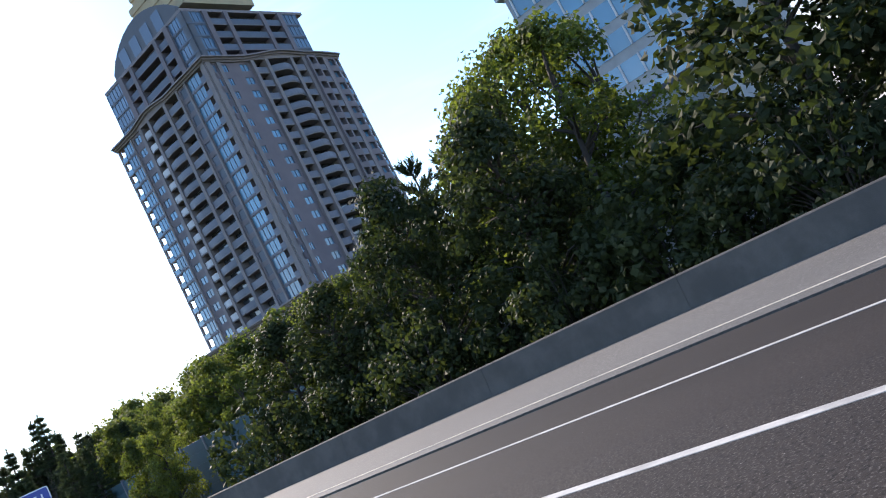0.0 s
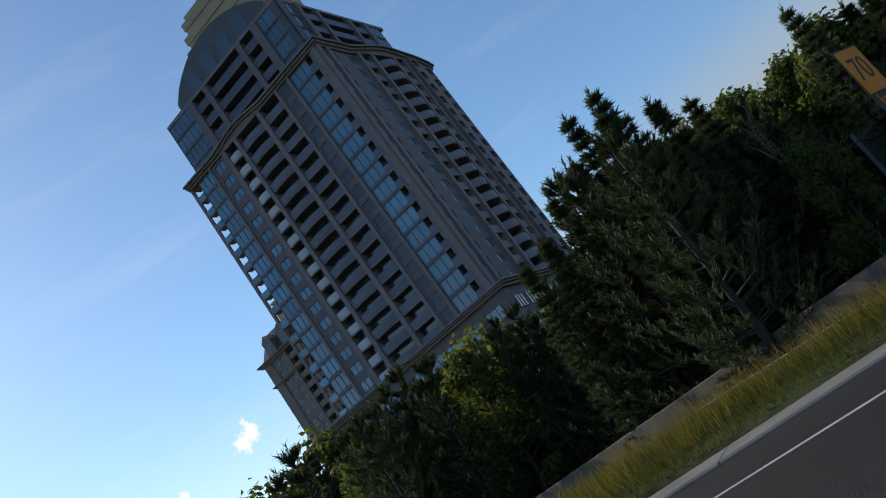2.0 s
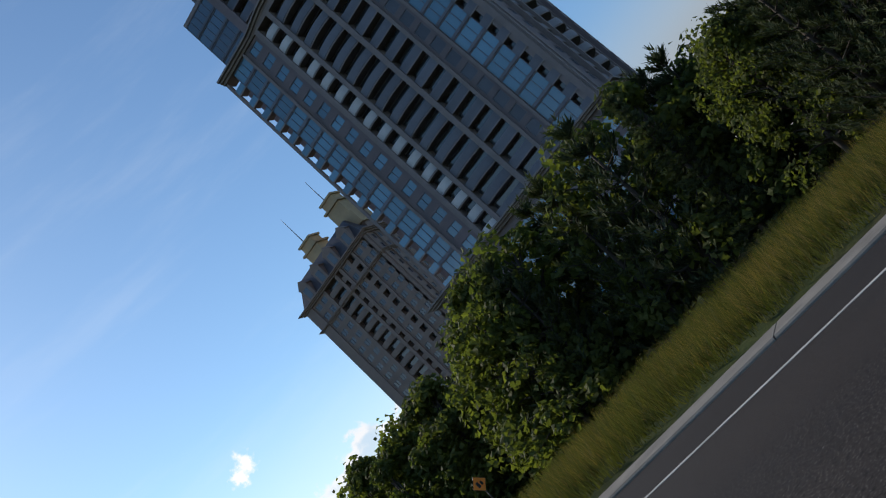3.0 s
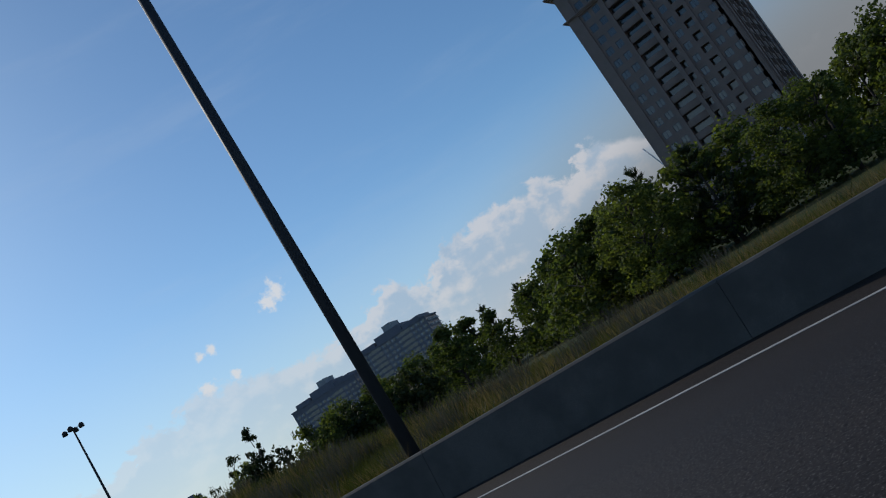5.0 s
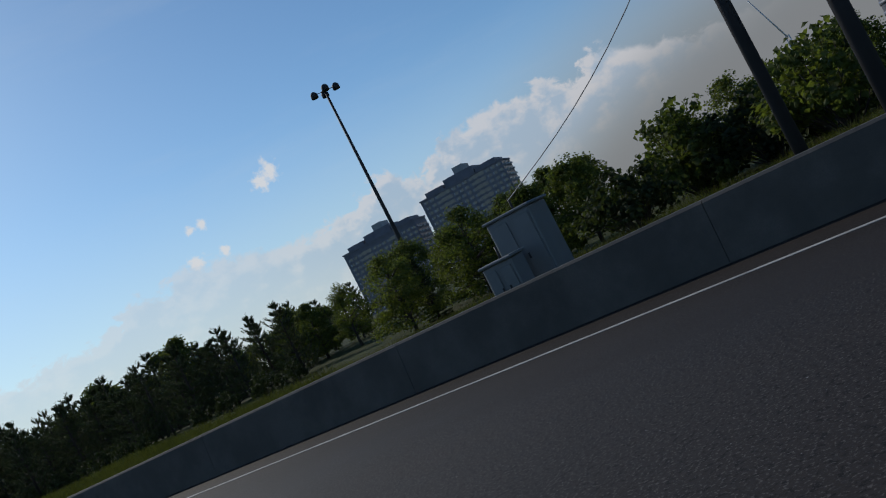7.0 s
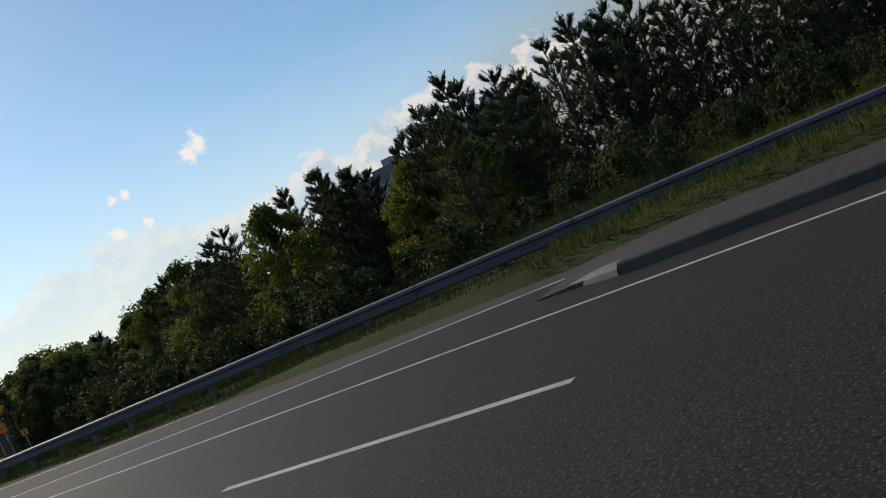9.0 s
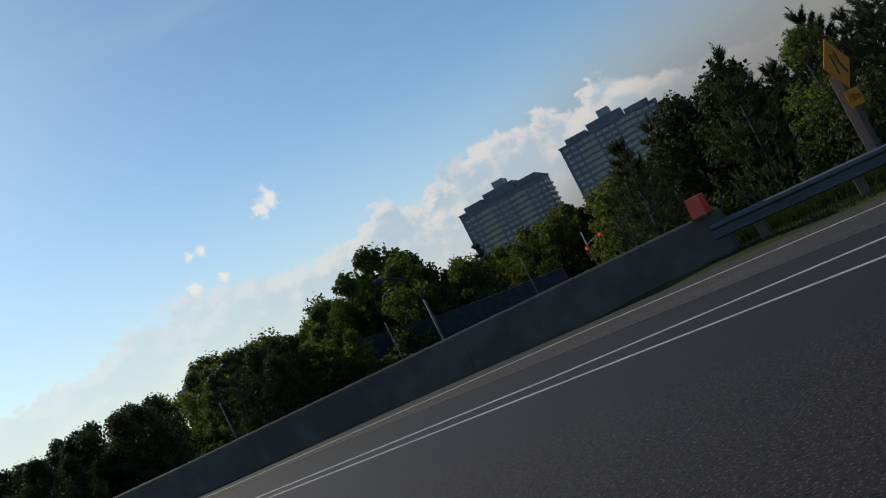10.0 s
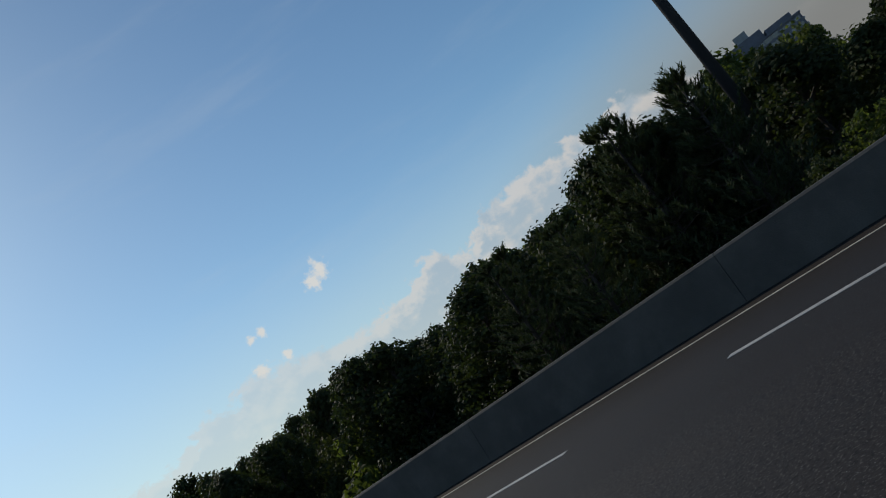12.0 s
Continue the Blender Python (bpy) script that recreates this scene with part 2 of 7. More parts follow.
M_LINE_OLD = surface("road_paint_worn", (0.5, 0.45, 0.36), 0.65, vary=0.2, grain=3.0, fine=30, bump=0.2, second=(0.3, 0.28, 0.24))
M_SOIL = surface("soil_and_turf", (0.045, 0.055, 0.018), 0.95, vary=0.4, grain=0.6, fine=14, bump=0.6, second=(0.07, 0.062, 0.03), gloss=0.1, bump_size=0.05)
M_GRASS = foliage("grass_blades", (0.024, 0.036, 0.010), (0.125, 0.12, 0.034), 0.35, 0.7, (1.25, 1.4, 0.65))
M_BANK = foliage("bank_grass", (0.02, 0.031, 0.010), (0.105, 0.105, 0.03), 0.35, 0.75, (1.25, 1.4, 0.65))
M_WEED = foliage("grey_mugwort", (0.05, 0.055, 0.04), (0.115, 0.105, 0.095), 0.3, 0.85, (1.1, 1.1, 0.9))
M_STRAW = foliage("dry_grass", (0.12, 0.092, 0.032), (0.2, 0.145, 0.052), 0.35, 0.7, (1.25, 1.4, 0.65))
M_PLUME = foliage("seed_heads", (0.13, 0.088, 0.055), (0.2, 0.145, 0.095), 0.4, 0.8, (1.25, 1.4, 0.65))
M_LEAF = foliage("maple_leaves", (0.030, 0.042, 0.020), (0.105, 0.125, 0.040), 0.42, 0.65, (2.2, 2.35, 0.9))
M_LEAF_LIGHT = foliage("ash_leaves", (0.048, 0.07, 0.017), (0.115, 0.13, 0.034), 0.5, 0.65, (1.7, 1.8, 0.8))
# dark foliage, with the shade of the backlit wood put into its colour
M_LEAF_DARK_SHADED = foliage("dark_leaves", (0.018, 0.026, 0.014), (0.044, 0.055, 0.025), 0.26)
M_NEEDLE = foliage("pine_needles", (0.03, 0.043, 0.027), (0.068, 0.084, 0.048), 0.16, 0.8)
M_BARK = surface("bark", (0.05, 0.04, 0.033), 0.9, vary=0.35, grain=3.0, fine=25, bump=0.7, stretch=(1, 1, 0.25), bump_size=0.03)
M_STEEL = surface("galvanised_steel", (0.17, 0.18, 0.20), 0.55, 0.4, vary=0.15, grain=2.0, fine=30, bump=0.1)
M_RAIL = surface("weathered_rail_steel", (0.085, 0.09, 0.105), 0.65, 0.1, vary=0.2, grain=1.2, fine=25, bump=0.1, gloss=0.35)
M_PALE_STEEL = surface("pale_painted_steel", (0.10, 0.108, 0.128), 0.55, 0.1, vary=0.15, grain=2.0, fine=30, bump=0.05)
M_DARK_STEEL = surface("dark_steel", (0.035, 0.034, 0.038), 0.6, 0.0, vary=0.1, grain=2.0, fine=30, bump=0.0, gloss=0.25)
M_WOOD = surface("weathered_wood", (0.11, 0.085, 0.066), 0.85, vary=0.3, grain=3.0, fine=30, bump=0.5, stretch=(1, 1, 0.1))
M_TEAL = surface("teal_panel_paint", (0.022, 0.066, 0.085), 0.55, vary=0.12, grain=1.5, fine=25, bump=0.1, each=0.06)
M_TOWER = surface("tower_precast", (0.165, 0.137, 0.148), 0.8, vary=0.1, grain=0.5, fine=12, bump=0.1)
M_TOWER_TRIM = surface("tower_trim", (0.21, 0.178, 0.178), 0.75, vary=0.1, grain=0.6, fine=12, bump=0.1)
M_PANEL = surface("spandrel_panel", (0.12, 0.13, 0.165), 0.5, vary=0.1, grain=0.7, fine=10, bump=0.05, each=0.12)
M_PANEL_DARK = surface("dark_blue_panel", (0.075, 0.09, 0.12), 0.4, vary=0.12, grain=0.7, fine=10, bump=0.05, each=0.18)
M_CROWN = surface("dark_crown_cladding", (0.085, 0.088, 0.10), 0.6, vary=0.12, grain=0.5, fine=12, bump=0.08)
M_BALCONY = surface("balcony_white", (0.5, 0.5, 0.52), 0.6, vary=0.08, grain=0.8, fine=12, bump=0.05, each=0.08)
M_GLASS = glazing("blue_glass", (0.07, 0.19, 0.29))
M_GLASS_DEEP = glazing("deep_blue_glass", (0.045, 0.10, 0.16))
M_GLASS_DARK = glazing("dark_glass", (0.035, 0.045, 0.06))
# core walls in a dark tone that stands for the shade inside recesses
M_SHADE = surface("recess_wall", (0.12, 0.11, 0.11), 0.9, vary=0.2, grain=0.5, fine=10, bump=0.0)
M_LIME = surface("limestone_cladding", (0.235, 0.185, 0.165), 0.8, vary=0.1, grain=0.4, fine=10, bump=0.1)
# yellowish limestone, brightened in colour as if the sun caught it
M_STONE_SUNLIT = surface("warm_limestone", (0.40, 0.31, 0.19), 0.8, vary=0.1, grain=0.4, fine=10, bump=0.1)
M_SLATE = surface("dark_slate_roof", (0.06, 0.06, 0.075), 0.55, vary=0.2, grain=1.0, fine=14, bump=0.2)
M_GREY = surface("grey_render", (0.30, 0.31, 0.32), 0.85, vary=0.12, grain=0.5, fine=14, bump=0.1)
M_BRICK = surface("far_brick", (0.23, 0.12, 0.10), 0.85, vary=0.2, grain=0.8, fine=16, bump=0.1)
M_ROOF = surface("brown_shingle", (0.075, 0.04, 0.034), 0.9, vary=0.2, grain=0.8, fine=12, bump=0.2)
M_SCREEN = surface("dark_screen_wall", (0.045, 0.048, 0.06), 0.9, vary=0.25, grain=0.8, fine=12, bump=0.2, gloss=0.2)
M_BLUEGREY = surface("bluegrey_cladding", (0.155, 0.16, 0.195), 0.7, vary=0.15, grain=0.4, fine=8, bump=0.05)
M_SIGN_BLUE = surface("sign_blue", (0.02, 0.05, 0.30), 0.4, vary=0.06, grain=2, fine=20, bump=0.0)
M_SIGN_YELLOW = surface("sign_amber", (0.66, 0.22, 0.012), 0.7, vary=0.06, grain=2, fine=20, bump=0.0)
M_SIGN_ORANGE = surface("sign_orange", (0.85, 0.24, 0.03), 0.7, vary=0.06, grain=2, fine=20, bump=0.0)
M_SIGN_WHITE = surface("sign_white", (0.75, 0.76, 0.78), 0.45, vary=0.05, grain=2, fine=20, bump=0.0)
M_BLACK = surface("sign_black", (0.02, 0.02, 0.02), 0.5, vary=0.1, grain=2, fine=20, bump=0.0)
M_RED = surface("red_plastic", (0.62, 0.06, 0.03), 0.45, vary=0.1, grain=3, fine=20, bump=0.05)
M_CABINET = surface("cabinet_grey", (0.15, 0.16, 0.17), 0.6, 0.0, vary=0.08, grain=1.5, fine=20, bump=0.05)


# ---------------------------------------------------------------- mesh helpers
def part(name, bm, material, parent=None, label="", kind=""):
    """Links a bmesh as one mesh object under a thing or a part."""
    me = bpy.data.meshes.new(name)
    bm.to_mesh(me)
    bm.free()
    me.materials.append(material)
    ob = new(name, me)
    if parent is not None:
        ob.parent = parent
    return tagged(ob, label, "", "", kind)


def again(ob, m, parent=None):
    """Another part on the same mesh."""
    o = bpy.data.objects.new(ob.name.split(".")[0], ob.data)
    scene.collection.objects.link(o)
    o.parent = parent or ob.parent
    o.matrix_basis = m
    return o


def thing(name, x, y, z, label, category, group="", turn=0.0, kind=""):
    ob = new(name)
    ob.empty_display_size = 0.2
    ob.location, ob.rotation_euler = (x, y, z), (0, 0, radians(turn))
    return tagged(ob, label, category, group, kind)


def box(bm, x0, x1, y0, y1, z0, z1, bevel=0.0):
    v = [bm.verts.new((x, y, z)) for z in (z0, z1) for y in (y0, y1) for x in (x0, x1)]
    fs = []
    for f in ((0, 2, 3, 1), (4, 5, 7, 6), (0, 1, 5, 4), (1, 3, 7, 5), (3, 2, 6, 7), (2, 0, 4, 6)):
        fs.append(bm.faces.new([v[i] for i in f]))
    if bevel:
        bmesh.ops.bevel(bm, geom=list({e for f in fs for e in f.edges}), offset=bevel, segments=1, affect="EDGES")
    return bm


def tube(bm, path, radii, sides=8, cap=True):
    """A round bar along points, with a radius at each."""
    rings = []
    path = [Vector(p) for p in path]
    for i, p in enumerate(path):
        d = (path[min(i + 1, len(path) - 1)] - path[max(i - 1, 0)]).normalized()
        a = d.orthogonal().normalized() if abs(d.z) < 0.99 else Vector((1, 0, 0))
        if abs(d.z) >= 0.99:
            a = Vector((1, 0, 0))
        b = d.cross(a).normalized()
        a = b.cross(d).normalized()
        r = radii[i] if isinstance(radii, (list, tuple)) else radii
        rings.append([bm.verts.new(p + (a * math.cos(k * math.tau / sides) + b * math.sin(k * math.tau / sides)) * r) for k in range(sides)])
    for r0, r1 in zip(rings, rings[1:]):
        for k in range(sides):
            bm.faces.new((r0[k], r0[(k + 1) % sides], r1[(k + 1) % sides], r1[k])).smooth = True
    if cap:
        bm.faces.new(rings[0][::-1])
        bm.faces.new(rings[-1])
    return bm


def sweep(bm, profile, stations, closed=True):
    """A cross-section of (offset, height) drawn along stations of (x, y, z)."""
    rows = []
    for x, y, z in stations:
        rows.append([bm.verts.new((x + o, y, z + h)) for o, h in profile])
    n = len(profile)
    for a, b in zip(rows, rows[1:]):
        for k in range(n if closed else n - 1):
            j = (k + 1) % n
            bm.faces.new((a[k], a[j], b[j], b[k]))
    if closed:
        bm.faces.new(rows[0][::-1])
        bm.faces.new(rows[-1])
    bmesh.ops.recalc_face_normals(bm, faces=bm.faces[:])
    return bm


def prism(bm, outline, depth, axis="y"):
    """A flat plate: outline of (a, b) in its plane, with thickness along an axis."""
    def put(a, b, d):
        return {"y": (a, d, b), "x": (d, a, b), "z": (a, b, d)}[axis]
    lo = [bm.verts.new(put(a, b, 0)) for a, b in outline]
    hi = [bm.verts.new(put(a, b, depth)) for a, b in outline]
    bm.faces.new(lo)
    bm.faces.new(hi[::-1])
    n = len(outline)
    for k in range(n):
        bm.faces.new((lo[k], hi[k], hi[(k + 1) % n], lo[(k + 1) % n]))
    bmesh.ops.recalc_face_normals(bm, faces=bm.faces[:])
    return bm


def lattice(bm, us, vs, holes, depth0, depth1, put_at):
    """A plate with rectangular holes, as one connected mesh: grid lines us, vs; cells in holes are left open."""
    front = {(i, j): bm.verts.new(put_at(u, depth1, v)) for i, u in enumerate(us) for j, v in enumerate(vs)}
    back = {(i, j): bm.verts.new(put_at(u, depth0, v)) for i, u in enumerate(us) for j, v in enumerate(vs)}
    full = {(i, j) for i in range(len(us) - 1) for j in range(len(vs) - 1)} - set(holes)
    for i, j in full:
        q = ((i, j), (i + 1, j), (i + 1, j + 1), (i, j + 1))
        bm.faces.new([front[k] for k in q])
        bm.faces.new([back[k] for k in q[::-1]])
        for (di, dj), a, b in (((0, -1), q[0], q[1]), ((1, 0), q[1], q[2]), ((0, 1), q[2], q[3]), ((-1, 0), q[3], q[0])):
            if (i + di, j + dj) not in full:
                bm.faces.new((front[a], back[a], back[b], front[b]))
    bmesh.ops.recalc_face_normals(bm, faces=bm.faces[:])
    return bm


def ramp_of(v, table):
    """Piecewise linear value."""
    if v <= table[0][0]:
        return table[0][1]
    for (a, p), (b, q) in zip(table, table[1:]):
        if v <= b:
            return p + (q - p) * (v - a) / (b - a)
    return table[-1][1]
# ---------------------------------------------------------------- ground, road, ramp, kerbs, barriers
RAMP_RIGHT = ((-80, 18.2), (20, 18.0), (45, 19.5), (60, 23.0), (80, 32.0), (110, 48.0), (150, 74.0), (190, 100.0))
RAMP_LEFT = ((-80, 12.4), (24, 12.6), (45, 15.2), (60, 18.5), (80, 27.0), (110, 42.0), (150, 67.0), (190, 93.0))
RAMP_Z = ((-80, 0.0), (20, 0.0), (45, -0.15), (65, -0.5), (90, -1.05), (130, -1.95), (190, -2.9))
HILL = ((150, 0.15), (163, 0.25), (170, 0.9), (177, 2.1), (186, 2.35), (198, 2.1), (206, 1.7), (214, 0.1), (230, 0.0))
EDGE = ((-80, 19.0), (20, 12.45), (24, 12.45), (148, 12.45), (158, 11.7), (240, 11.7), (250, 11.1), (268, 11.1), (270, 13.5), (279, 13.6), (296, 14.5), (308, 15.8), (313, 16.7), (325, 14.8),
        (345, 14.7), (370, 13.8), (420, 13.4), (900, 13.4))


def ground_z(x, y):
    """Height of the land."""
    if x < ramp_of(y, EDGE):
        return -0.08
    z = 0.0
    n = noise.noise(Vector((x * 0.12, y * 0.12, 0.0))) * 0.12
    if y < 150:
        # grassed nose beside the ramp, falling away beyond its crest
        crest = ramp_of(y, ((20, 0.05), (40, 0.12), (70, 0.3), (150, 0.35)))
        left = ramp_of(y, RAMP_LEFT)
        zr = ramp_of(y, RAMP_Z)
        if x < left:
            f = (x - 12.4) / max(0.5, left - 12.4)
            z = 0.12 + (crest - 0.12) * min(1, f * 3) + (zr - crest) * max(0, (f - 0.35) / 0.65)
        elif x < ramp_of(y, RAMP_RIGHT) + 0.8:
            return zr - 0.06
        else:
            z = zr + 0.1
    blendy = min(1.0, max(0.0, (y - 142) / 12))
    if y >= 142:
        h = ramp_of(y, HILL)
        if x < 20:
            f = max(0.0, (x - 11.7) / 8.3)
            zz = 0.25 + (h - 0.25) * min(1.0, f) ** 0.8
        else:
            zz = h * max(0.0, 1 - (x - 20) / 26)
        if y > 236:
            bank = ramp_of(y, ((236, 0.0), (250, 0.35), (276, 0.3), (290, 0.0)))
            zz = 0.12 + bank * min(1.0, max(0.0, (x - 11.3) / 5)) if y < 290 else 0.0
        z = z * (1 - blendy) + zz * blendy
    if y > 305 and x > 22:
        z -= 3.6 * min(1.0, (x - 22) / 14) * min(1.0, max(0.0, (y - 305) / 15))
    return z + n * min(1.0, max(0.0, (x - 13) / 4))


def make_ground():
    xs = [-3000, -1200, -500, -200, -80, -30, 0, 8, 10.5] + [11.3 + 0.55 * i for i in range(40)] + [34 + 3 * i for i in range(30)] + [140, 200, 300, 450, 700, 1100, 1800, 3000]
    ys = [-3000, -1500, -700, -300, -150] + [-80 + 2.5 * i for i in range(216)] + [470, 520, 600, 750, 1000, 1500, 2200, 3500]
    verts = [(x, y, ground_z(x, y) - (0.0 if -100 < y < 460 else 0.05)) for y in ys for x in xs]
    w = len(xs)
    faces = [(j * w + i, j * w + i + 1, (j + 1) * w + i + 1, (j + 1) * w + i) for j in range(len(ys) - 1) for i in range(w - 1)]
    me = bpy.data.meshes.new("ground")
    me.from_pydata(verts, [], faces)
    me.materials.append(M_SOIL)
    me.polygons.foreach_set("use_smooth", [True] * len(faces))
    tagged(new("ground", me), "grassy verge and level land beside the motorway", "ground", "", "structure")


def sheet(name, stations, material, z=0.0, label="", category="road"):
    """A strip of pavement between left and right edges at stations of (y, left, right[, z])."""
    bm = bmesh.new()
    rows = []
    for y, a, b, *h in stations:
        zz = z + (h[0] if h else 0.0)
        rows.append([bm.verts.new((a + (b - a) * k / 6, y, zz)) for k in range(7)] + [bm.verts.new((b, y, zz - 0.4)), bm.verts.new((a, y, zz - 0.4))])
    for p, q in zip(rows, rows[1:]):
        for k in range(9):
            j = (k + 1) % 9
            bm.faces.new((p[k], p[j], q[j], q[k]))
    bmesh.ops.recalc_face_normals(bm, faces=bm.faces[:])
    return tagged(part(name, bm, material), label, category, "", "structure")


make_ground()
road_right = ((-200, 12.3), (45, 12.3), (65, 12.0), (100, 12.0), (148, 12.3), (158, 11.2), (240, 11.2), (246, 11.02), (278.3, 11.02), (279.6, 13.7), (296, 14.4), (308, 15.6), (314, 16.2), (325, 14.1), (345, 14.05), (370, 13.1), (420, 12.9), (1500, 12.9))
sheet("road", [(y, -16, ramp_of(y, road_right)) for y in (-200, -60, 0, 60, 120, 148, 158, 200, 240, 246, 278.3, 279.6, 296, 308, 322, 336, 365, 420, 700, 1500)], M_ASPHALT, 0.0,
      "wide dark asphalt motorway carriageway with painted lanes")
ramp_y = (-200, -80, -40, 0, 20, 30, 45, 52, 60, 70, 80, 95, 110, 130, 150, 190)
sheet("ramp", [(y, max(12.32, ramp_of(y, RAMP_LEFT)), ramp_of(y, RAMP_RIGHT) + 0.3, ramp_of(y, RAMP_Z)) for y in ramp_y], M_RAMP, 0.004,
      "worn grey asphalt exit ramp curving down and away")


def stripe(name, stations, width, material, z=0.006, label="", dashes=None):
    """Painted line along (x, y) stations; dashes: (length, period, first end)."""
    pieces = []
    if dashes:
        length, period, y0, y1 = dashes
        y = y0
        while y < y1:
            pieces.append((y, y + length))
            y += period
    else:
        pieces = [(stations[0][1], stations[-1][1])]
    first = None
    holder = thing(name, 0, 0, 0, label, "road marking", "", 0, "structure")
    for a, b in pieces:
        bm = bmesh.new()
        ys = [a] + [s[1] for s in stations if a < s[1] < b] + [b]
        tab = [(s[1], s[0]) for s in stations]
        rows = []
        for y in ys:
            x = ramp_of(y, tab)
            zz = z
            rows.append([bm.verts.new((x - width / 2, y, zz)), bm.verts.new((x + width / 2, y, zz)),
                         bm.verts.new((x + width / 2, y, zz - 0.006)), bm.verts.new((x - width / 2, y, zz - 0.006))])
        for p, q in zip(rows, rows[1:]):
            for k in range(4):
                bm.faces.new((p[k], p[(k + 1) % 4], q[(k + 1) % 4], q[k]))
        bmesh.ops.recalc_face_normals(bm, faces=bm.faces[:])
        part("dash" if dashes else "line", bm, material, holder)
    return holder


LANE = "white broken lane line painted on asphalt"
stripe("edge_line", [(9.87, -200), (9.87, 332), (9.75, 345.9)], 0.1, M_LINE, label="solid white edge line painted on asphalt")
stripe("edge_line", [(9.72, 338), (9.7, 420)], 0.15, M_LINE, label="short white dashes of an exit lane", dashes=(3.2, 5.95, 348.8, 600))
stripe("double_line", [(12.75, 279.5), (12.05, 288), (11.75, 301), (10.6, 311), (10.35, 318), (10.35, 331)], 0.11, M_LINE, label="second solid white line beside the edge line")
stripe("shoulder_line", [(13.3, -120), (13.3, 22)], 0.10, M_LINE_OLD, z=0.012, label="thin worn line along the ramp shoulder")
stripe("shoulder_line", [(14.1, 290), (14.4, 300), (14.4, 312), (13.4, 322), (13.5, 335), (12.9, 346), (12.4, 355), (12.35, 420)], 0.09, M_LINE_OLD, label="thin worn shoulder line")
stripe("lane_line", [(6.4, -60), (6.4, 8.5)], 0.16, M_LINE, label="solid white lane line painted on asphalt")
stripe("lane_line", [(6.38, 160), (6.38, 190)], 0.13, M_LINE, label=LANE, dashes=(4.7, 10.73, 168.9, 182))
stripe("lane_line", [(6.5, 190), (6.4, 212)], 0.13, M_LINE, label=LANE, dashes=(4.6, 10.6, 194.0, 212))
stripe("lane_line", [(6.35, 260), (6.35, 295)], 0.13, M_LINE, label=LANE, dashes=(4.4, 10.6, 266.7, 295))
stripe("lane_line", [(6.38, 330), (6.38, 700)], 0.13, M_LINE, label=LANE, dashes=(4.4, 12.1, 335.4, 600))
stripe("lane_line", [(2.75, -60), (2.75, 700)], 0.13, M_LINE, label=LANE, dashes=(3.6, 11.97, -40.0, 600))


def kerb(name, stations, height, width, label, material=M_KERB):
    prof = [(0, -0.2), (0.02, height - 0.03), (0.05, height), (width, height), (width, -0.2)]
    holder = thing(name, 0, 0, 0, label, "kerb", "", 0, "structure")
    for (xa, ya), (xb, yb) in zip(stations, stations[1:]):
        n = max(1, round((yb - ya) / 6.0))
        for i in range(n):
            f0, f1 = i / n, (i + 1) / n
            bm = bmesh.new()
            sweep(bm, prof, [(xa + (xb - xa) * f0, ya + (yb - ya) * f0 + 0.012, 0), (xa + (xb - xa) * f1, ya + (yb - ya) * f1 - 0.012, 0)])
            part("kerb_stone", bm, material, holder)


stripe("ramp_line", [(12.9, 26), (15.5, 45), (18.8, 60), (22.5, 69)], 0.12, M_LINE_OLD, z=0.012, label="thin worn line along the ramp edge")
kerb("kerb", [(12.1, 24.5), (12.0, 45), (11.75, 65), (11.7, 100), (11.8, 150)], 0.06, 0.85, "pale concrete kerb along the grass nose")
kerb("kerb", [(10.95, 243), (10.95, 278.3)], 0.17, 0.14, "tall concrete kerb in front of dry grass", M_KERB_DARK)

BARRIER = [(-0.20, -0.4), (-0.20, 0.02), (-0.12, 0.91), (-0.08, 0.95), (0.08, 0.95), (0.12, 0.91), (0.20, 0.02), (0.20, -0.4)]


def barrier(stations, scale, label, piece=6.1, base=None):
    """A line of cast concrete barrier segments."""
    holder = thing("concrete_barrier", 0, 0, 0, label, "barrier", "", 0, "structure")
    tab = [(s[1], s[0]) for s in stations]
    y, end = stations[0][1], stations[-1][1]
    while y < end - 0.1:
        b = min(end, y + piece)
        bm = bmesh.new()
        mid = (y + b) / 2
        st = []
        for yy in (y + 0.005, mid, b - 0.005):
            st.append((ramp_of(yy, tab), yy, ramp_of(yy, base) if base else 0.0))
        sweep(bm, [(o, h * scale if h > 0 else h) for o, h in BARRIER], st)
        part("barrier_segment", bm, M_CONCRETE, holder)
        y = b


barrier([(18.45, -120), (18.3, 20), (19.8, 45), (21.5, 53), (24.5, 62), (29.0, 71.5), (35.5, 84)], 0.86, "grey concrete barrier along the ramp", base=RAMP_Z)
barrier([(11.6, 150), (11.45, 158), (11.45, 236)], 0.99, "dark grey concrete barrier below a grassy bank")
barrier([(16.95, 309.6), (16.5, 313), (15.2, 320), (14.4, 325), (14.35, 345), (13.4, 370), (13.2, 400), (13.2, 640)], 0.95, "concrete barrier with open joints beside the road")

sheet("shoulder", [(268.5, 11.08, 13.55, 0.12), (278.0, 11.08, 13.6, 0.12), (279.8, 11.4, 13.7, 0.02)], M_SHOULDER, 0.0, "worn pale concrete strip behind the kerb", "pavement")
sheet("shoulder", [(279.2, 12.75, 13.72, 0), (288, 12.2, 14.05, 0), (301, 12.0, 14.85, 0), (309, 12.5, 15.6, 0), (318, 12.95, 14.9, 0), (326, 12.75, 14.0, 0), (345, 12.3, 14.0, 0)], M_SHOULDER, 0.004,
      "worn pale shoulder beyond the thin line", "pavement")


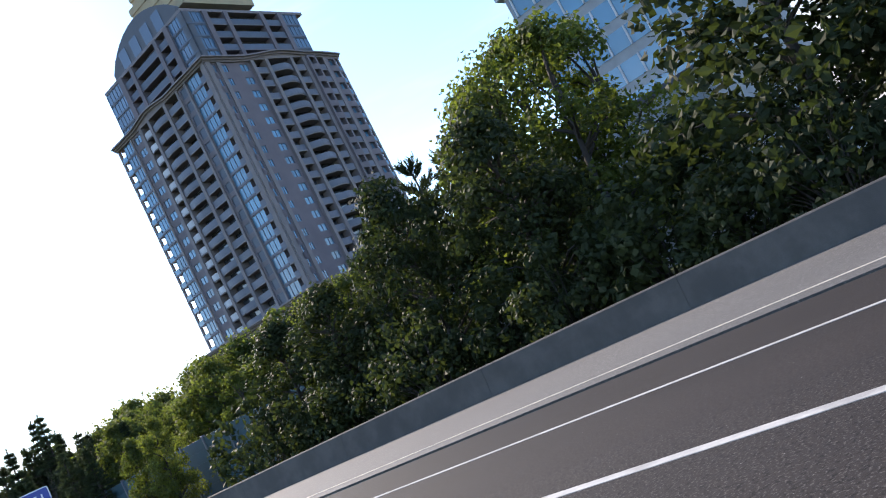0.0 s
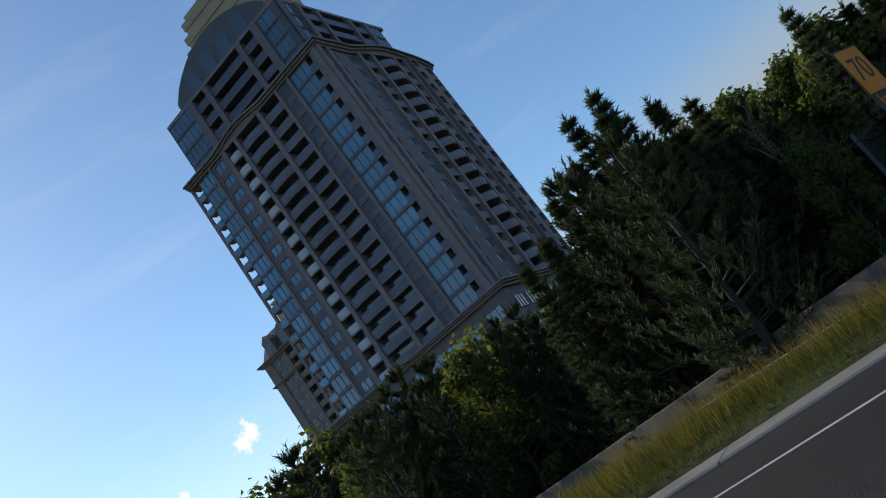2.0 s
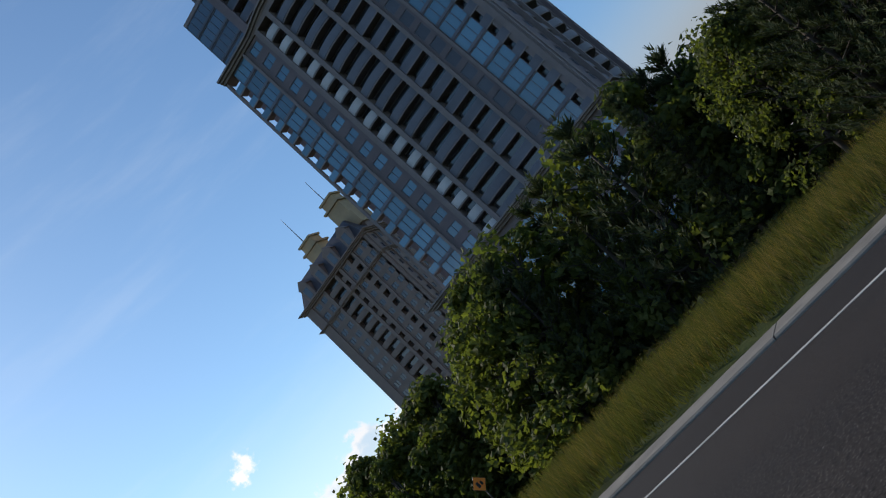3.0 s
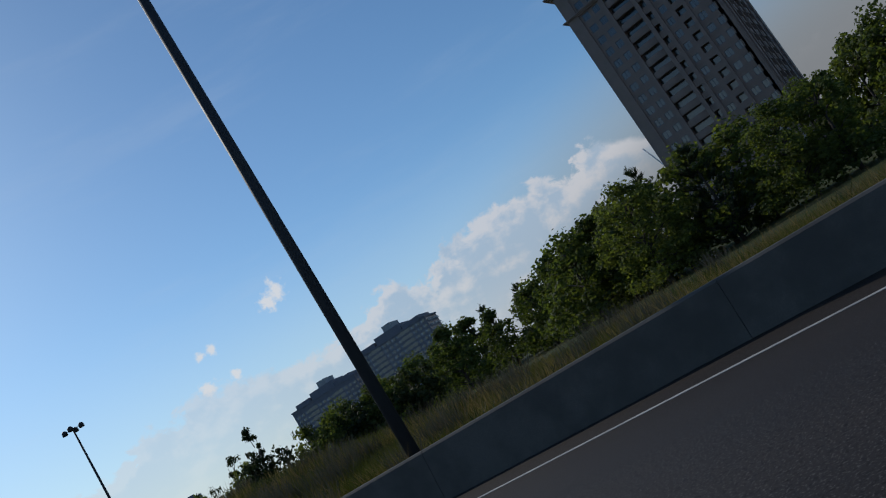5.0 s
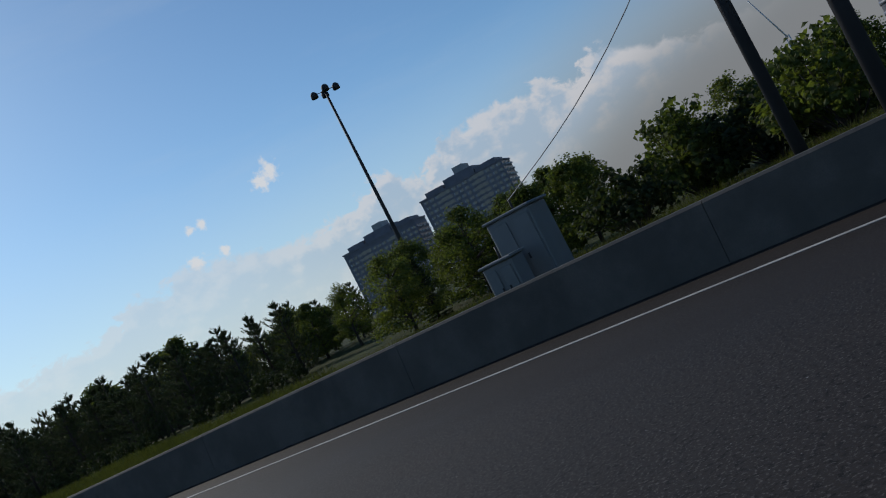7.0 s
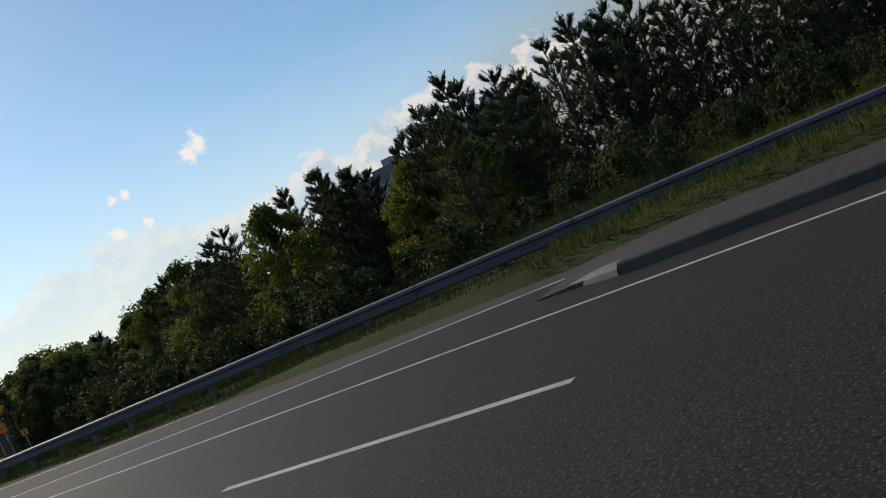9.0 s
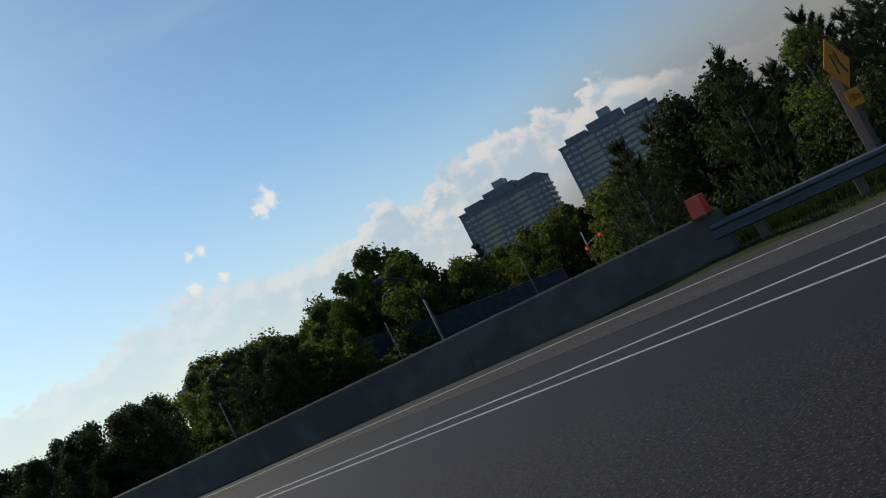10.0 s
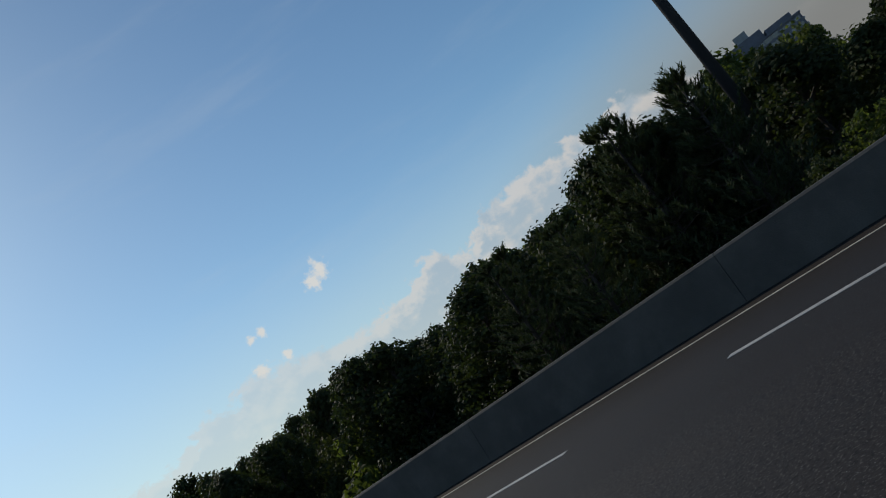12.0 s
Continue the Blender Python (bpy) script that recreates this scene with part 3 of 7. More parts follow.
def kerb_end():
    """The rounded, broken end of the tall kerb."""
    bm = bmesh.new()
    rows = []
    for k in range(7):
        f = k / 6
        w, h = 0.42 * math.cos(f * 1.35), 0.15 * math.cos(f * 1.45)
        rows.append([bm.verts.new((11.2 + 0.35 * f + o * w, 278.32 + 1.1 * f, z)) for o, z in ((-0.6, -0.1), (-0.5, h * 0.6), (-0.2, h), (0.3, h), (0.6, h * 0.5), (0.7, -0.1))])
    for a, b in zip(rows, rows[1:]):
        for j in range(5):
            bm.faces.new((a[j], a[j + 1], b[j + 1], b[j]))
    bm.faces.new(rows[0][::-1])
    bm.faces.new(rows[-1])
    bmesh.ops.recalc_face_normals(bm, faces=bm.faces[:])
    tagged(part("kerb_end", bm, M_KERB), "rounded worn concrete end of the kerb", "kerb", "", "structure")


kerb_end()
# ---------------------------------------------------------------- buildings
def fbox(bm, face, u0, u1, n0, n1, z0, z1):
    """A box on a facade: u along it, n outwards. face: (x, y, which way it looks)."""
    ox, oy, way = face
    if way == "W":
        box(bm, ox - n1, ox - n0, oy + u0, oy + u1, z0, z1)
    elif way == "S":
        box(bm, ox + u0, ox + u1, oy - n1, oy - n0, z0, z1)
    return bm


def put(face, u, n, z):
    ox, oy, way = face
    return Matrix.Translation((ox - n, oy + u, z) if way == "W" else (ox + u, oy - n, z))


def window_part(parent, face_way, width, height, lights, frame_mat, glass_mat, label=""):
    """A window frame with mullions, and its pane as a part of it."""
    face = (0, 0, face_way)
    bm = bmesh.new()
    t = 0.09
    us = [0.0, t]
    for k in range(1, lights):
        us += [(width - t) * k / lights, (width - t) * k / lights + t]
    us += [width - t, width]
    lattice(bm, us, [0, t, height - t, height], [(2 * k + 1, 1) for k in range(lights)], -0.1, 0.06,
            (lambda u, n, z: (-n, u, z)) if face_way == "W" else (lambda u, n, z: (u, -n, z)))
    win = part("window", bm, frame_mat, parent, label)
    bm = bmesh.new()
    fbox(bm, face, t * 0.5, width - t * 0.5, -0.06, -0.02, t * 0.5, height - t * 0.5)
    part("pane", bm, glass_mat, win)
    return win


def again_deep(ob, m, parent):
    o = again(ob, m, parent)
    for c in ob.children:
        again(c, c.matrix_basis.copy(), o)
    return o


def curved_slab(bm, face, u0, u1, bulge, z0, z1, n0=-1.3):
    """A balcony floor or front that bows outwards."""
    ox, oy, way = face
    pts = [(u0, n0)] + [(u0 + (u1 - u0) * k / 8, bulge * math.sin(math.pi * k / 8)) for k in range(9)] + [(u1, n0)]

    def at(u, n, z):
        return (ox - n, oy + u, z) if way == "W" else (ox + u, oy - n, z)
    lo = [bm.verts.new(at(u, n, z0)) for u, n in pts]
    hi = [bm.verts.new(at(u, n, z1)) for u, n in pts]
    bm.faces.new(lo)
    bm.faces.new(hi[::-1])
    for k in range(len(pts)):
        j = (k + 1) % len(pts)
        bm.faces.new((lo[k], hi[k], hi[j], lo[j]))


def curved_front(bm, face, u0, u1, bulge, z0, z1, thick=0.08):
    ox, oy, way = face

    def at(u, n, z):
        return (ox - n, oy + u, z) if way == "W" else (ox + u, oy - n, z)
    ring = []
    for k in range(9):
        u, n = u0 + (u1 - u0) * k / 8, bulge * math.sin(math.pi * k / 8)
        ring.append([bm.verts.new(at(u, n + d, z)) for d, z in ((0, z0), (thick, z0), (thick, z1), (0, z1))])
    for a, b in zip(ring, ring[1:]):
        for k in range(4):
            bm.faces.new((a[k], a[(k + 1) % 4], b[(k + 1) % 4], b[k]))


def facade(house, face, cols, z0, floors, fh, mats):
    """Fills one face with piers, walls, windows, glass bays and balconies, floor by floor."""
    wall, trim, panel, glass, dark, white = mats
    top = z0 + floors * fh
    way = face[2]
    def column(name, material, draw):
        bm_ = bmesh.new()
        draw(bm_)
        return part(name, bm_, material, house)

    def stack(first, step_z):
        for i in range(1, floors):
            again(first, Matrix.Translation((0, 0, i * step_z)) @ first.matrix_basis, house)
    at = (lambda u, n, z: (face[0] - n, face[1] + u, z)) if way == "W" else (lambda u, n, z: (face[0] + u, face[1] - n, z))
    flat_at, flat_face = at, face
    for u0, u1, kind, *bulge_out in cols:
        w = u1 - u0
        out = bulge_out[0] if bulge_out else 0.0
        face = (flat_face[0], flat_face[1] - out, way) if way == "S" else (flat_face[0] - out, flat_face[1], way)
        at = (lambda u, n, z, o=out: flat_at(u, n + o, z))
        if kind == "pier":
            column("pier", trim, lambda b: fbox(b, face, u0, u1, -1.6, 0.35, z0, top))
        elif kind == "wall":
            column("wall_strip", wall, lambda b: fbox(b, face, u0, u1, -1.6, 0.0, z0, top))
        elif kind in ("window", "panel", "glass"):
            rise = {"window": 0.85, "panel": 0.5, "glass": 0.45}[kind]
            inset = {"window": 0.18, "panel": 0.15, "glass": 0.0}[kind]
            hgt = {"window": 1.55, "panel": 1.95, "glass": fh - 0.5}[kind]
            front = -0.05 if kind == "glass" else 0.0
            us = [u0, u0 + inset * w, u1 - inset * w, u1] if inset else [u0, u0 + 0.02, u1 - 0.02, u1]
            vs = [z0]
            for i in range(floors):
                vs += [z0 + i * fh + rise, z0 + i * fh + rise + hgt]
            vs.append(top)
            column("wall_strip", wall, lambda b: lattice(b, us, vs, [(1, 2 * i + 1) for i in range(floors)], -1.6, front, at))
            win = window_part(house, way, w * (1 - 2 * inset), hgt, 1 if kind == "panel" else max(2, round(w * (1 - 2 * inset) / 1.2)), M_PANEL, glass if kind != "panel" else M_PANEL_DARK)
            win.matrix_basis = put(face, u0 + inset * w, -0.12, z0 + rise)
            for i in range(1, floors):
                again_deep(win, put(face, u0 + inset * w, -0.12, z0 + rise + i * fh), house)
            if kind == "glass":
                bm = bmesh.new()
                fbox(bm, (0, 0, way), 0.1, w - 0.1, -0.02, 0.05, 0, rise - 0.12)
                sp = part("spandrel", bm, panel, house)
                sp.matrix_basis = put(face, u0, 0.0, z0 + 0.06)
                for i in range(1, floors):
                    again(sp, put(face, u0, 0.0, z0 + 0.06 + i * fh), house)
        elif kind in ("balcony", "bow", "white"):
            bulge = {"balcony": 0.0, "bow": 0.4 if way == "W" else 1.0, "white": 0.25}[kind]
            bm = bmesh.new()
            if bulge:
                curved_slab(bm, face, u0, u1, bulge, z0 - 0.12, z0 + 0.1)
            else:
                fbox(bm, face, u0, u1, -1.6, 0.1, z0 - 0.12, z0 + 0.1)
            stack(part("balcony_floor", bm, trim, house), fh)
            bm = bmesh.new()
            if bulge:
                curved_front(bm, (0, 0, way), 0, w, bulge, 0, 1.2)
            else:
                fbox(bm, (0, 0, way), 0, w, 0.0, 0.07, 0, 1.2)
            rail = part("balcony_front", bm, white if kind == "white" else panel, house)
            rail.matrix_basis = put(face, u0, 0.0, z0 + 0.102)
            bm = bmesh.new()
            fbox(bm, (0, 0, way), 0.15, w - 0.15, -1.5, -1.42, 0, fh - 0.45)
            door = part("balcony_door", bm, dark, house)
            door.matrix_basis = put(face, u0, 0.0, z0 + 0.12)
            for i in range(1, floors):
                again(rail, put(face, u0, 0.0, z0 + 0.102 + i * fh), house)
                again(door, put(face, u0, 0.0, z0 + 0.12 + i * fh), house)
        elif kind == "corner":
            column("pier", trim, lambda b: fbox(b, face, u1 - 0.45, u1, -0.45, 0.02, z0, top))
            bm = bmesh.new()
            fbox(bm, face, u0, u1 - 0.46, -1.6, 0.0, z0 - 0.14, z0 + 0.1)
            stack(part("balcony_floor", bm, trim, house), fh)
            bm = bmesh.new()
            fbox(bm, (0, 0, way), 0, w - 0.46, -0.06, 0.0, 0, 0.95)
            rail = part("balcony_front", bm, glass, house)
            rail.matrix_basis = put(face, u0, 0.0, z0 + 0.11)
            for i in range(1, floors):
                again(rail, put(face, u0, 0.0, z0 + 0.11 + i * fh), house)


def ring_cornice(house, x0, x1, y0, y1, z, h, out, material, name="cornice"):
    """A moulded band round a block."""
    bm = bmesh.new()
    for k, (d, a, b) in enumerate(((out * 0.45, 0.0, 0.4), (out * 0.75, 0.4, 0.7), (out, 0.7, 1.0))):
        box(bm, x0 - d, x1 + d, y0 - d, y1 + d, z + h * a, z + h * b)
    return part(name, bm, material, house)


def belly(u):
    """How far the south face of the tower bows out."""
    return 1.1 * math.sin(math.pi * min(1.0, max(0.0, (u - 9.0) / 27.0))) ** 0.8


def wavy_cornice(house, ox, oy, wx, wy, z):
    """The moulded band under the set-back storeys: it lifts over the balconies and follows the bowed face."""
    prof = ((-2.4, 0.85), (1.3, 0.9), (1.3, 0.62), (0.9, 0.58), (0.8, 0.3), (0.5, 0.26), (0.36, 0.0))
    bm = bmesh.new()
    rings = []

    def ring(x, y, dx, dy, lift):
        rings.append([bm.verts.new((x + dx * d, y + dy * d, z + h + lift)) for d, h in prof] + [bm.verts.new((x + dx * 0.3, y + dy * 0.3, z - 0.02)), bm.verts.new((x - dx * 2.4, y - dy * 2.4, z - 0.02))])
    for k in range(24):
        u = wy * (1 - k / 24)
        ring(ox, oy + u, -1, 0, 0.8 * math.sin(math.pi * min(1, max(0, (u - 12.5) / 13))) ** 1.5)
    ring(ox, oy, -1, -1, 0.0)
    for k in range(1, 25):
        u = wx * k / 24
        ring(ox + u, oy - belly(u), 0, -1, 0.5 * math.sin(math.pi * min(1, max(0, (u - 10.5) / 14))) ** 1.5)
    for a, b in zip(rings, rings[1:]):
        for j in range(len(a)):
            i = (j + 1) % len(a)
            bm.faces.new((a[j], a[i], b[i], b[j]))
    bmesh.ops.recalc_face_normals(bm, faces=bm.faces[:])
    part("cornice", bm, M_TOWER_TRIM, house)


def make_tower():
    X0, X1, Y0, Y1 = 105.5, 141.5, 107.5, 141.0
    house = thing("apartment_tower", (X0 + X1) / 2, (Y0 + Y1) / 2, 0, "tall brown and blue-glass apartment tower with stacked balconies", "tower")
    ox, oy = (X0 - X1) / 2, (Y0 - Y1) / 2
    W, S = (ox, oy, "W"), (ox, oy, "S")
    z0, fh, n = 21.9, 2.83, 16
    zc = z0 + fh * n
    wx, wy = X1 - X0, Y1 - Y0
    bm = bmesh.new()
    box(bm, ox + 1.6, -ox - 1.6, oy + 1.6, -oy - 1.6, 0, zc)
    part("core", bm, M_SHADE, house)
    mats = (M_TOWER, M_TOWER_TRIM, M_PANEL, M_GLASS, M_GLASS_DARK, M_BALCONY)
    west = [(0, 0.9, "pier"), (0.9, 2.6, "balcony"), (2.6, 6.5, "glass"), (6.5, 6.95, "pier"), (6.95, 9.4, "panel"), (9.4, 9.95, "pier"), (9.95, 14.0, "balcony"), (14.0, 14.8, "pier"),
            (14.8, 20.2, "bow"), (20.2, 20.9, "pier"), (20.9, 23.4, "white"), (23.4, 24.2, "pier"), (24.2, 27.6, "window"), (27.6, 28.0, "pier"), (28.0, 31.4, "glass"), (31.4, 33.5, "corner")]
    south = [(0, 1.0, "pier"), (1.0, 2.5, "window"), (2.5, 3.4, "pier"), (3.4, 5.2, "window"), (5.2, 7.4, "wall"), (7.4, 10.6, "window"), (10.6, 11.4, "pier"), (11.4, 14.0, "balcony"),
             (14.0, 14.8, "pier"), (14.8, 20.4, "bow"), (20.4, 21.2, "pier"), (21.2, 23.8, "balcony"), (23.8, 24.6, "pier"), (24.6, 27.2, "window"), (27.2, 27.9, "pier"), (27.9, 30.2, "balcony"), (30.2, 31.0, "pier"), (31.0, 33.8, "window"), (33.8, 36.0, "corner")]
    south = [(a, b, kind, belly((a + b) / 2)) for a, b, kind in south]
    facade(house, W, west, z0, n, fh, mats)
    facade(house, S, south, z0, n, fh, mats)
    bm = bmesh.new()
    box(bm, ox + 3, -ox, -oy - 1.6, -oy, z0, zc)
    box(bm, -ox - 1.6, -ox, oy + 3, -oy - 1.61, z0, zc)
    part("rear_wall", bm, M_TOWER, house)
    wavy_cornice(house, ox, oy, wx, wy, zc)
    # podium
    bm = bmesh.new()
    box(bm, ox - 1.6, -ox + 1.6, oy - 1.6, -oy + 1.6, 0, 20.9)
    part("podium", bm, M_TOWER, house)
    ring_cornice(house, ox - 1.6, -ox + 1.6, oy - 1.6, -oy + 1.6, 20.9, 0.9, 1.5, M_TOWER_TRIM, "podium_cornice")
    pw = (ox - 1.6, oy - 1.6, "W")
    win = window_part(house, "W", 3.0, 2.0, 3, M_PANEL, M_GLASS)
    for k in range(9):
        for i in range(6):
            m = put(pw, 1.5 + k * 3.9, 0.11, 2.0 + i * 3.1)
            if k == 0 and i == 0:
                win.matrix_basis = m
            else:
                again_deep(win, m, house)
    win = window_part(house, "S", 3.0, 2.0, 3, M_PANEL, M_GLASS)
    ps = (ox - 1.6, oy - 1.6, "S")
    for k in range(9):
        for i in range(4, 6):
            m = put(ps, 1.5 + k * 3.9, 0.11, 2.0 + i * 3.1)
            if k == 0 and i == 4:
                win.matrix_basis = m
            else:
                again_deep(win, m, house)
    # set-back upper storeys
    zb = zc + 0.9
    bm = bmesh.new()
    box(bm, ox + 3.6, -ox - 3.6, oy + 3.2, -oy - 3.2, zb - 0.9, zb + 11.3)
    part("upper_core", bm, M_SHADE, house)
    uw, us = (ox + 2.0, oy + 1.6, "W"), (ox + 2.0, oy + 1.6, "S")
    up = [(0, 5.0, "glass"), (5.0, 6.4, "pier"), (6.4, 9.4, "balcony"), (9.4, 10.4, "pier"), (10.4, 19.0, "balcony"), (19.0, 20.0, "pier"), (20.0, 23.0, "balcony"), (23.0, 24.4, "pier"), (24.4, 30.3, "glass")]
    mats = (M_CROWN, M_TOWER, M_PANEL_DARK, M_GLASS_DEEP, M_GLASS_DARK, M_PANEL)
    facade(house, uw, up, zb, 4, 2.83, mats)
    facade(house, us, [(0, 4.6, "glass"), (4.6, 5.8, "pier"), (5.8, 9.8, "balcony"), (9.8, 10.8, "pier"), (10.8, 19.2, "balcony"), (19.2, 20.2, "pier"), (20.2, 24.2, "balcony"), (24.2, 25.4, "pier"), (25.4, 30.0, "glass")], zb, 4, 2.83, mats)
    bm = bmesh.new()
    box(bm, ox + 2.0, -ox - 2.0, oy + 1.6, -oy - 1.6, zb + 11.32, zb + 11.9)
    part("roof_terrace", bm, M_TOWER_TRIM, house)
    # arched blocks over the middle of two faces
    def arch_block(way, a0, a1, depth0, depth1, z_low, z_spring, z_top, material, name):
        pts = [(a0, z_low), (a1, z_low)]
        for k in range(13):
            f = k / 12
            pts.append((a1 + (a0 - a1) * f, z_spring + (z_top - z_spring) * math.sin(math.pi * f) ** 0.75))
        bm2 = bmesh.new()
        def at(a, z, d):
            return (ox + d, oy + a, z) if way == "W" else (ox + a, oy + d, z)
        lo = [bm2.verts.new(at(a, z, depth0)) for a, z in pts]
        hi = [bm2.verts.new(at(a, z, depth1)) for a, z in pts]
        bm2.faces.new(lo)
        bm2.faces.new(hi[::-1])
        for k in range(len(pts)):
            j = (k + 1) % len(pts)
            bm2.faces.new((lo[k], hi[k], hi[j], lo[j]))
        bmesh.ops.recalc_face_normals(bm2, faces=bm2.faces[:])
        return part(name, bm2, material, house)
    arch_block("W", 4.6, 28.0, 4.2, 29.0, zb + 11.9, zb + 13.6, zb + 18.7, M_CROWN, "arched_top")
    arch_block("W", 4.2, 28.4, 3.4, 4.6, zb + 12.2, zb + 14.0, zb + 19.2, M_CROWN, "arch_moulding")
    bm = bmesh.new()
    for k in range(4):
        fbox(bm, (ox + 3.38, oy, "W"), 8.5 + 4.4 * k, 11.2 + 4.4 * k, 0.0, 0.06, zb + 12.6, zb + 16.5)
    part("arch_glass", bm, M_GLASS_DARK, house)
    bm = bmesh.new()
    for k in range(10):
        d, inset, z = 0.0 if k % 2 else 0.55, 0.36 * k, zb + 17.0 + k * 1.45
        box(bm, -8.6 - d + inset, 9.0 + d - inset, -9.4 - d + inset, 9.6 + d - inset, z, z + 1.45)
    part("stepped_crown", bm, M_STONE_SUNLIT, house, "yellowish stepped crown, sunlight put into its pale colour")


def make_manor_block():
    """The beige block with a slate mansard and turrets."""
    X0, X1, Y0, Y1 = 172.0, 201.0, 175.6, 202.4
    house = thing("apartment_block", (X0 + X1) / 2, (Y0 + Y1) / 2, 0, "beige stone apartment block with slate mansard roof and turrets", "tower")
    ox, oy = (X0 - X1) / 2, (Y0 - Y1) / 2
    fh, n = 2.95, 19
    zc = n * fh + 2.0
    bm = bmesh.new()
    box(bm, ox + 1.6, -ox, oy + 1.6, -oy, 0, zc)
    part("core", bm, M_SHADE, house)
    bm = bmesh.new()
    box(bm, ox, -ox, oy, -oy, 0, 2.0)
    part("base", bm, M_LIME, house)
    mats = (M_LIME, M_LIME, M_LIME, M_GLASS_DARK, M_GLASS_DARK, M_TOWER_TRIM)
    west = [(0, 0.8, "pier"), (0.8, 3.2, "window"), (3.2, 5.6, "window"), (5.6, 6.3, "pier"), (6.3, 8.1, "balcony"), (8.1, 8.7, "wall"), (8.7, 10.9, "window"), (10.9, 11.8, "pier"),
            (11.8, 13.0, "balcony"), (13.0, 13.9, "pier"), (13.9, 18.4, "bow"), (18.4, 19.2, "pier"), (19.2, 21.6, "window"), (21.6, 24.2, "window"), (24.2, 26.8, "pier")]
    facade(house, (ox, oy, "W"), west, 2.0, n, fh, mats)
    south, u = [(0, 1.2, "pier")], 1.2
    for k in range(9):
        south += [(u, u + 2.3, "balcony" if k in (2, 4, 6) else "window"), (u + 2.3, u + 2.9, "pier" if k % 2 == 0 else "wall")]
        u += 2.9
    south += [(u, 29.0, "pier")]
    facade(house, (ox, oy, "S"), south, 2.0, n, fh, mats)
    ring_cornice(house, ox, -ox, oy, -oy, zc - 6.2, 0.7, 0.9, M_LIME, "string_course")
    ring_cornice(house, ox, -ox, oy, -oy, zc, 1.0, 1.5, M_LIME)
    # mansard
    bm = bmesh.new()
    z, h, d = zc + 1.0, 6.5, 3.2
    v = [bm.verts.new(p) for p in ((ox, oy, z), (-ox, oy, z), (-ox, -oy, z), (ox, -oy, z), (ox + d, oy + d, z + h), (-ox - d, oy + d, z + h), (-ox - d, -oy - d, z + h), (ox + d, -oy - d, z + h))]
    for f in ((0, 1, 5, 4), (1, 2, 6, 5), (2, 3, 7, 6), (3, 0, 4, 7), (4, 5, 6, 7), (3, 2, 1, 0)):
        bm.faces.new([v[i] for i in f])
    part("mansard_roof", bm, M_SLATE, house, "dark slate mansard")
    for k, uy in enumerate((2.6, 9.0, 14.6, 20.4)):
        bm = bmesh.new()
        fbox(bm, (ox, oy, "W"), uy, uy + 3.0, -3.0, 0.25, zc + 1.0, zc + 5.0)
        prism(bm, [(oy + uy - 0.3, zc + 5.0), (oy + uy + 3.3, zc + 5.0), (oy + uy + 1.5, zc + 6.8)], 3.0, "x")
        bmesh.ops.translate(bm, verts=bm.verts[-6:], vec=(ox - 0.3, 0, 0))
        dormer = part("dormer", bm, M_LIME, house)
        bm = bmesh.new()
        fbox(bm, (ox, oy, "W"), uy + 0.7, uy + 2.3, 0.26, 0.32, zc + 1.6, zc + 4.3)
        part("pane", bm, M_GLASS_DARK, dormer)
    for ty, high in ((-9.7, 15.4), (2.7, 13.8)):
        tx = -6.5
        bm = bmesh.new()
        for z0, z1, s in ((zc + 4, zc + 8, 3.6), (zc + 8, zc + high - 3, 2.5), (zc + high - 3, zc + high - 2.5, 3.0), (zc + high - 2.5, zc + high - 0.5, 2.1), (zc + high - 0.5, zc + high, 2.5)):
            box(bm, tx - s, tx + s, ty - s, ty + s, z0, z1)
        part("turret", bm, M_STONE_SUNLIT, house, "yellowish stone turret, sunlight put into its pale colour")
        bm = bmesh.new()
        tube(bm, [(tx, ty + 1.2, zc + high - 0.1), (tx, ty + 1.2, zc + 23)], [0.14, 0.05], 6)
        part("mast", bm, M_DARK_STEEL, house)
    # stepped stone gable between the turrets and the south roof
    bm = bmesh.new()
    for k in range(4):
        box(bm, -9.0 + 3.2 * k, -5.6 + 3.2 * k, oy + 0.6, oy + 2.4, zc + 1.0, zc + 8.2 - 1.5 * k)
    part("parapet_steps", bm, M_LIME, house)
    bm = bmesh.new()
    box(bm, 7.5, 13.5, oy + 0.3, oy + 6.0, zc + 1.0, zc + 4.6)
    box(bm, 7.2, 13.8, oy - 0.1, oy + 6.3, zc + 4.6, zc + 5.2)
    part("corner_pavilion", bm, M_LIME, house)


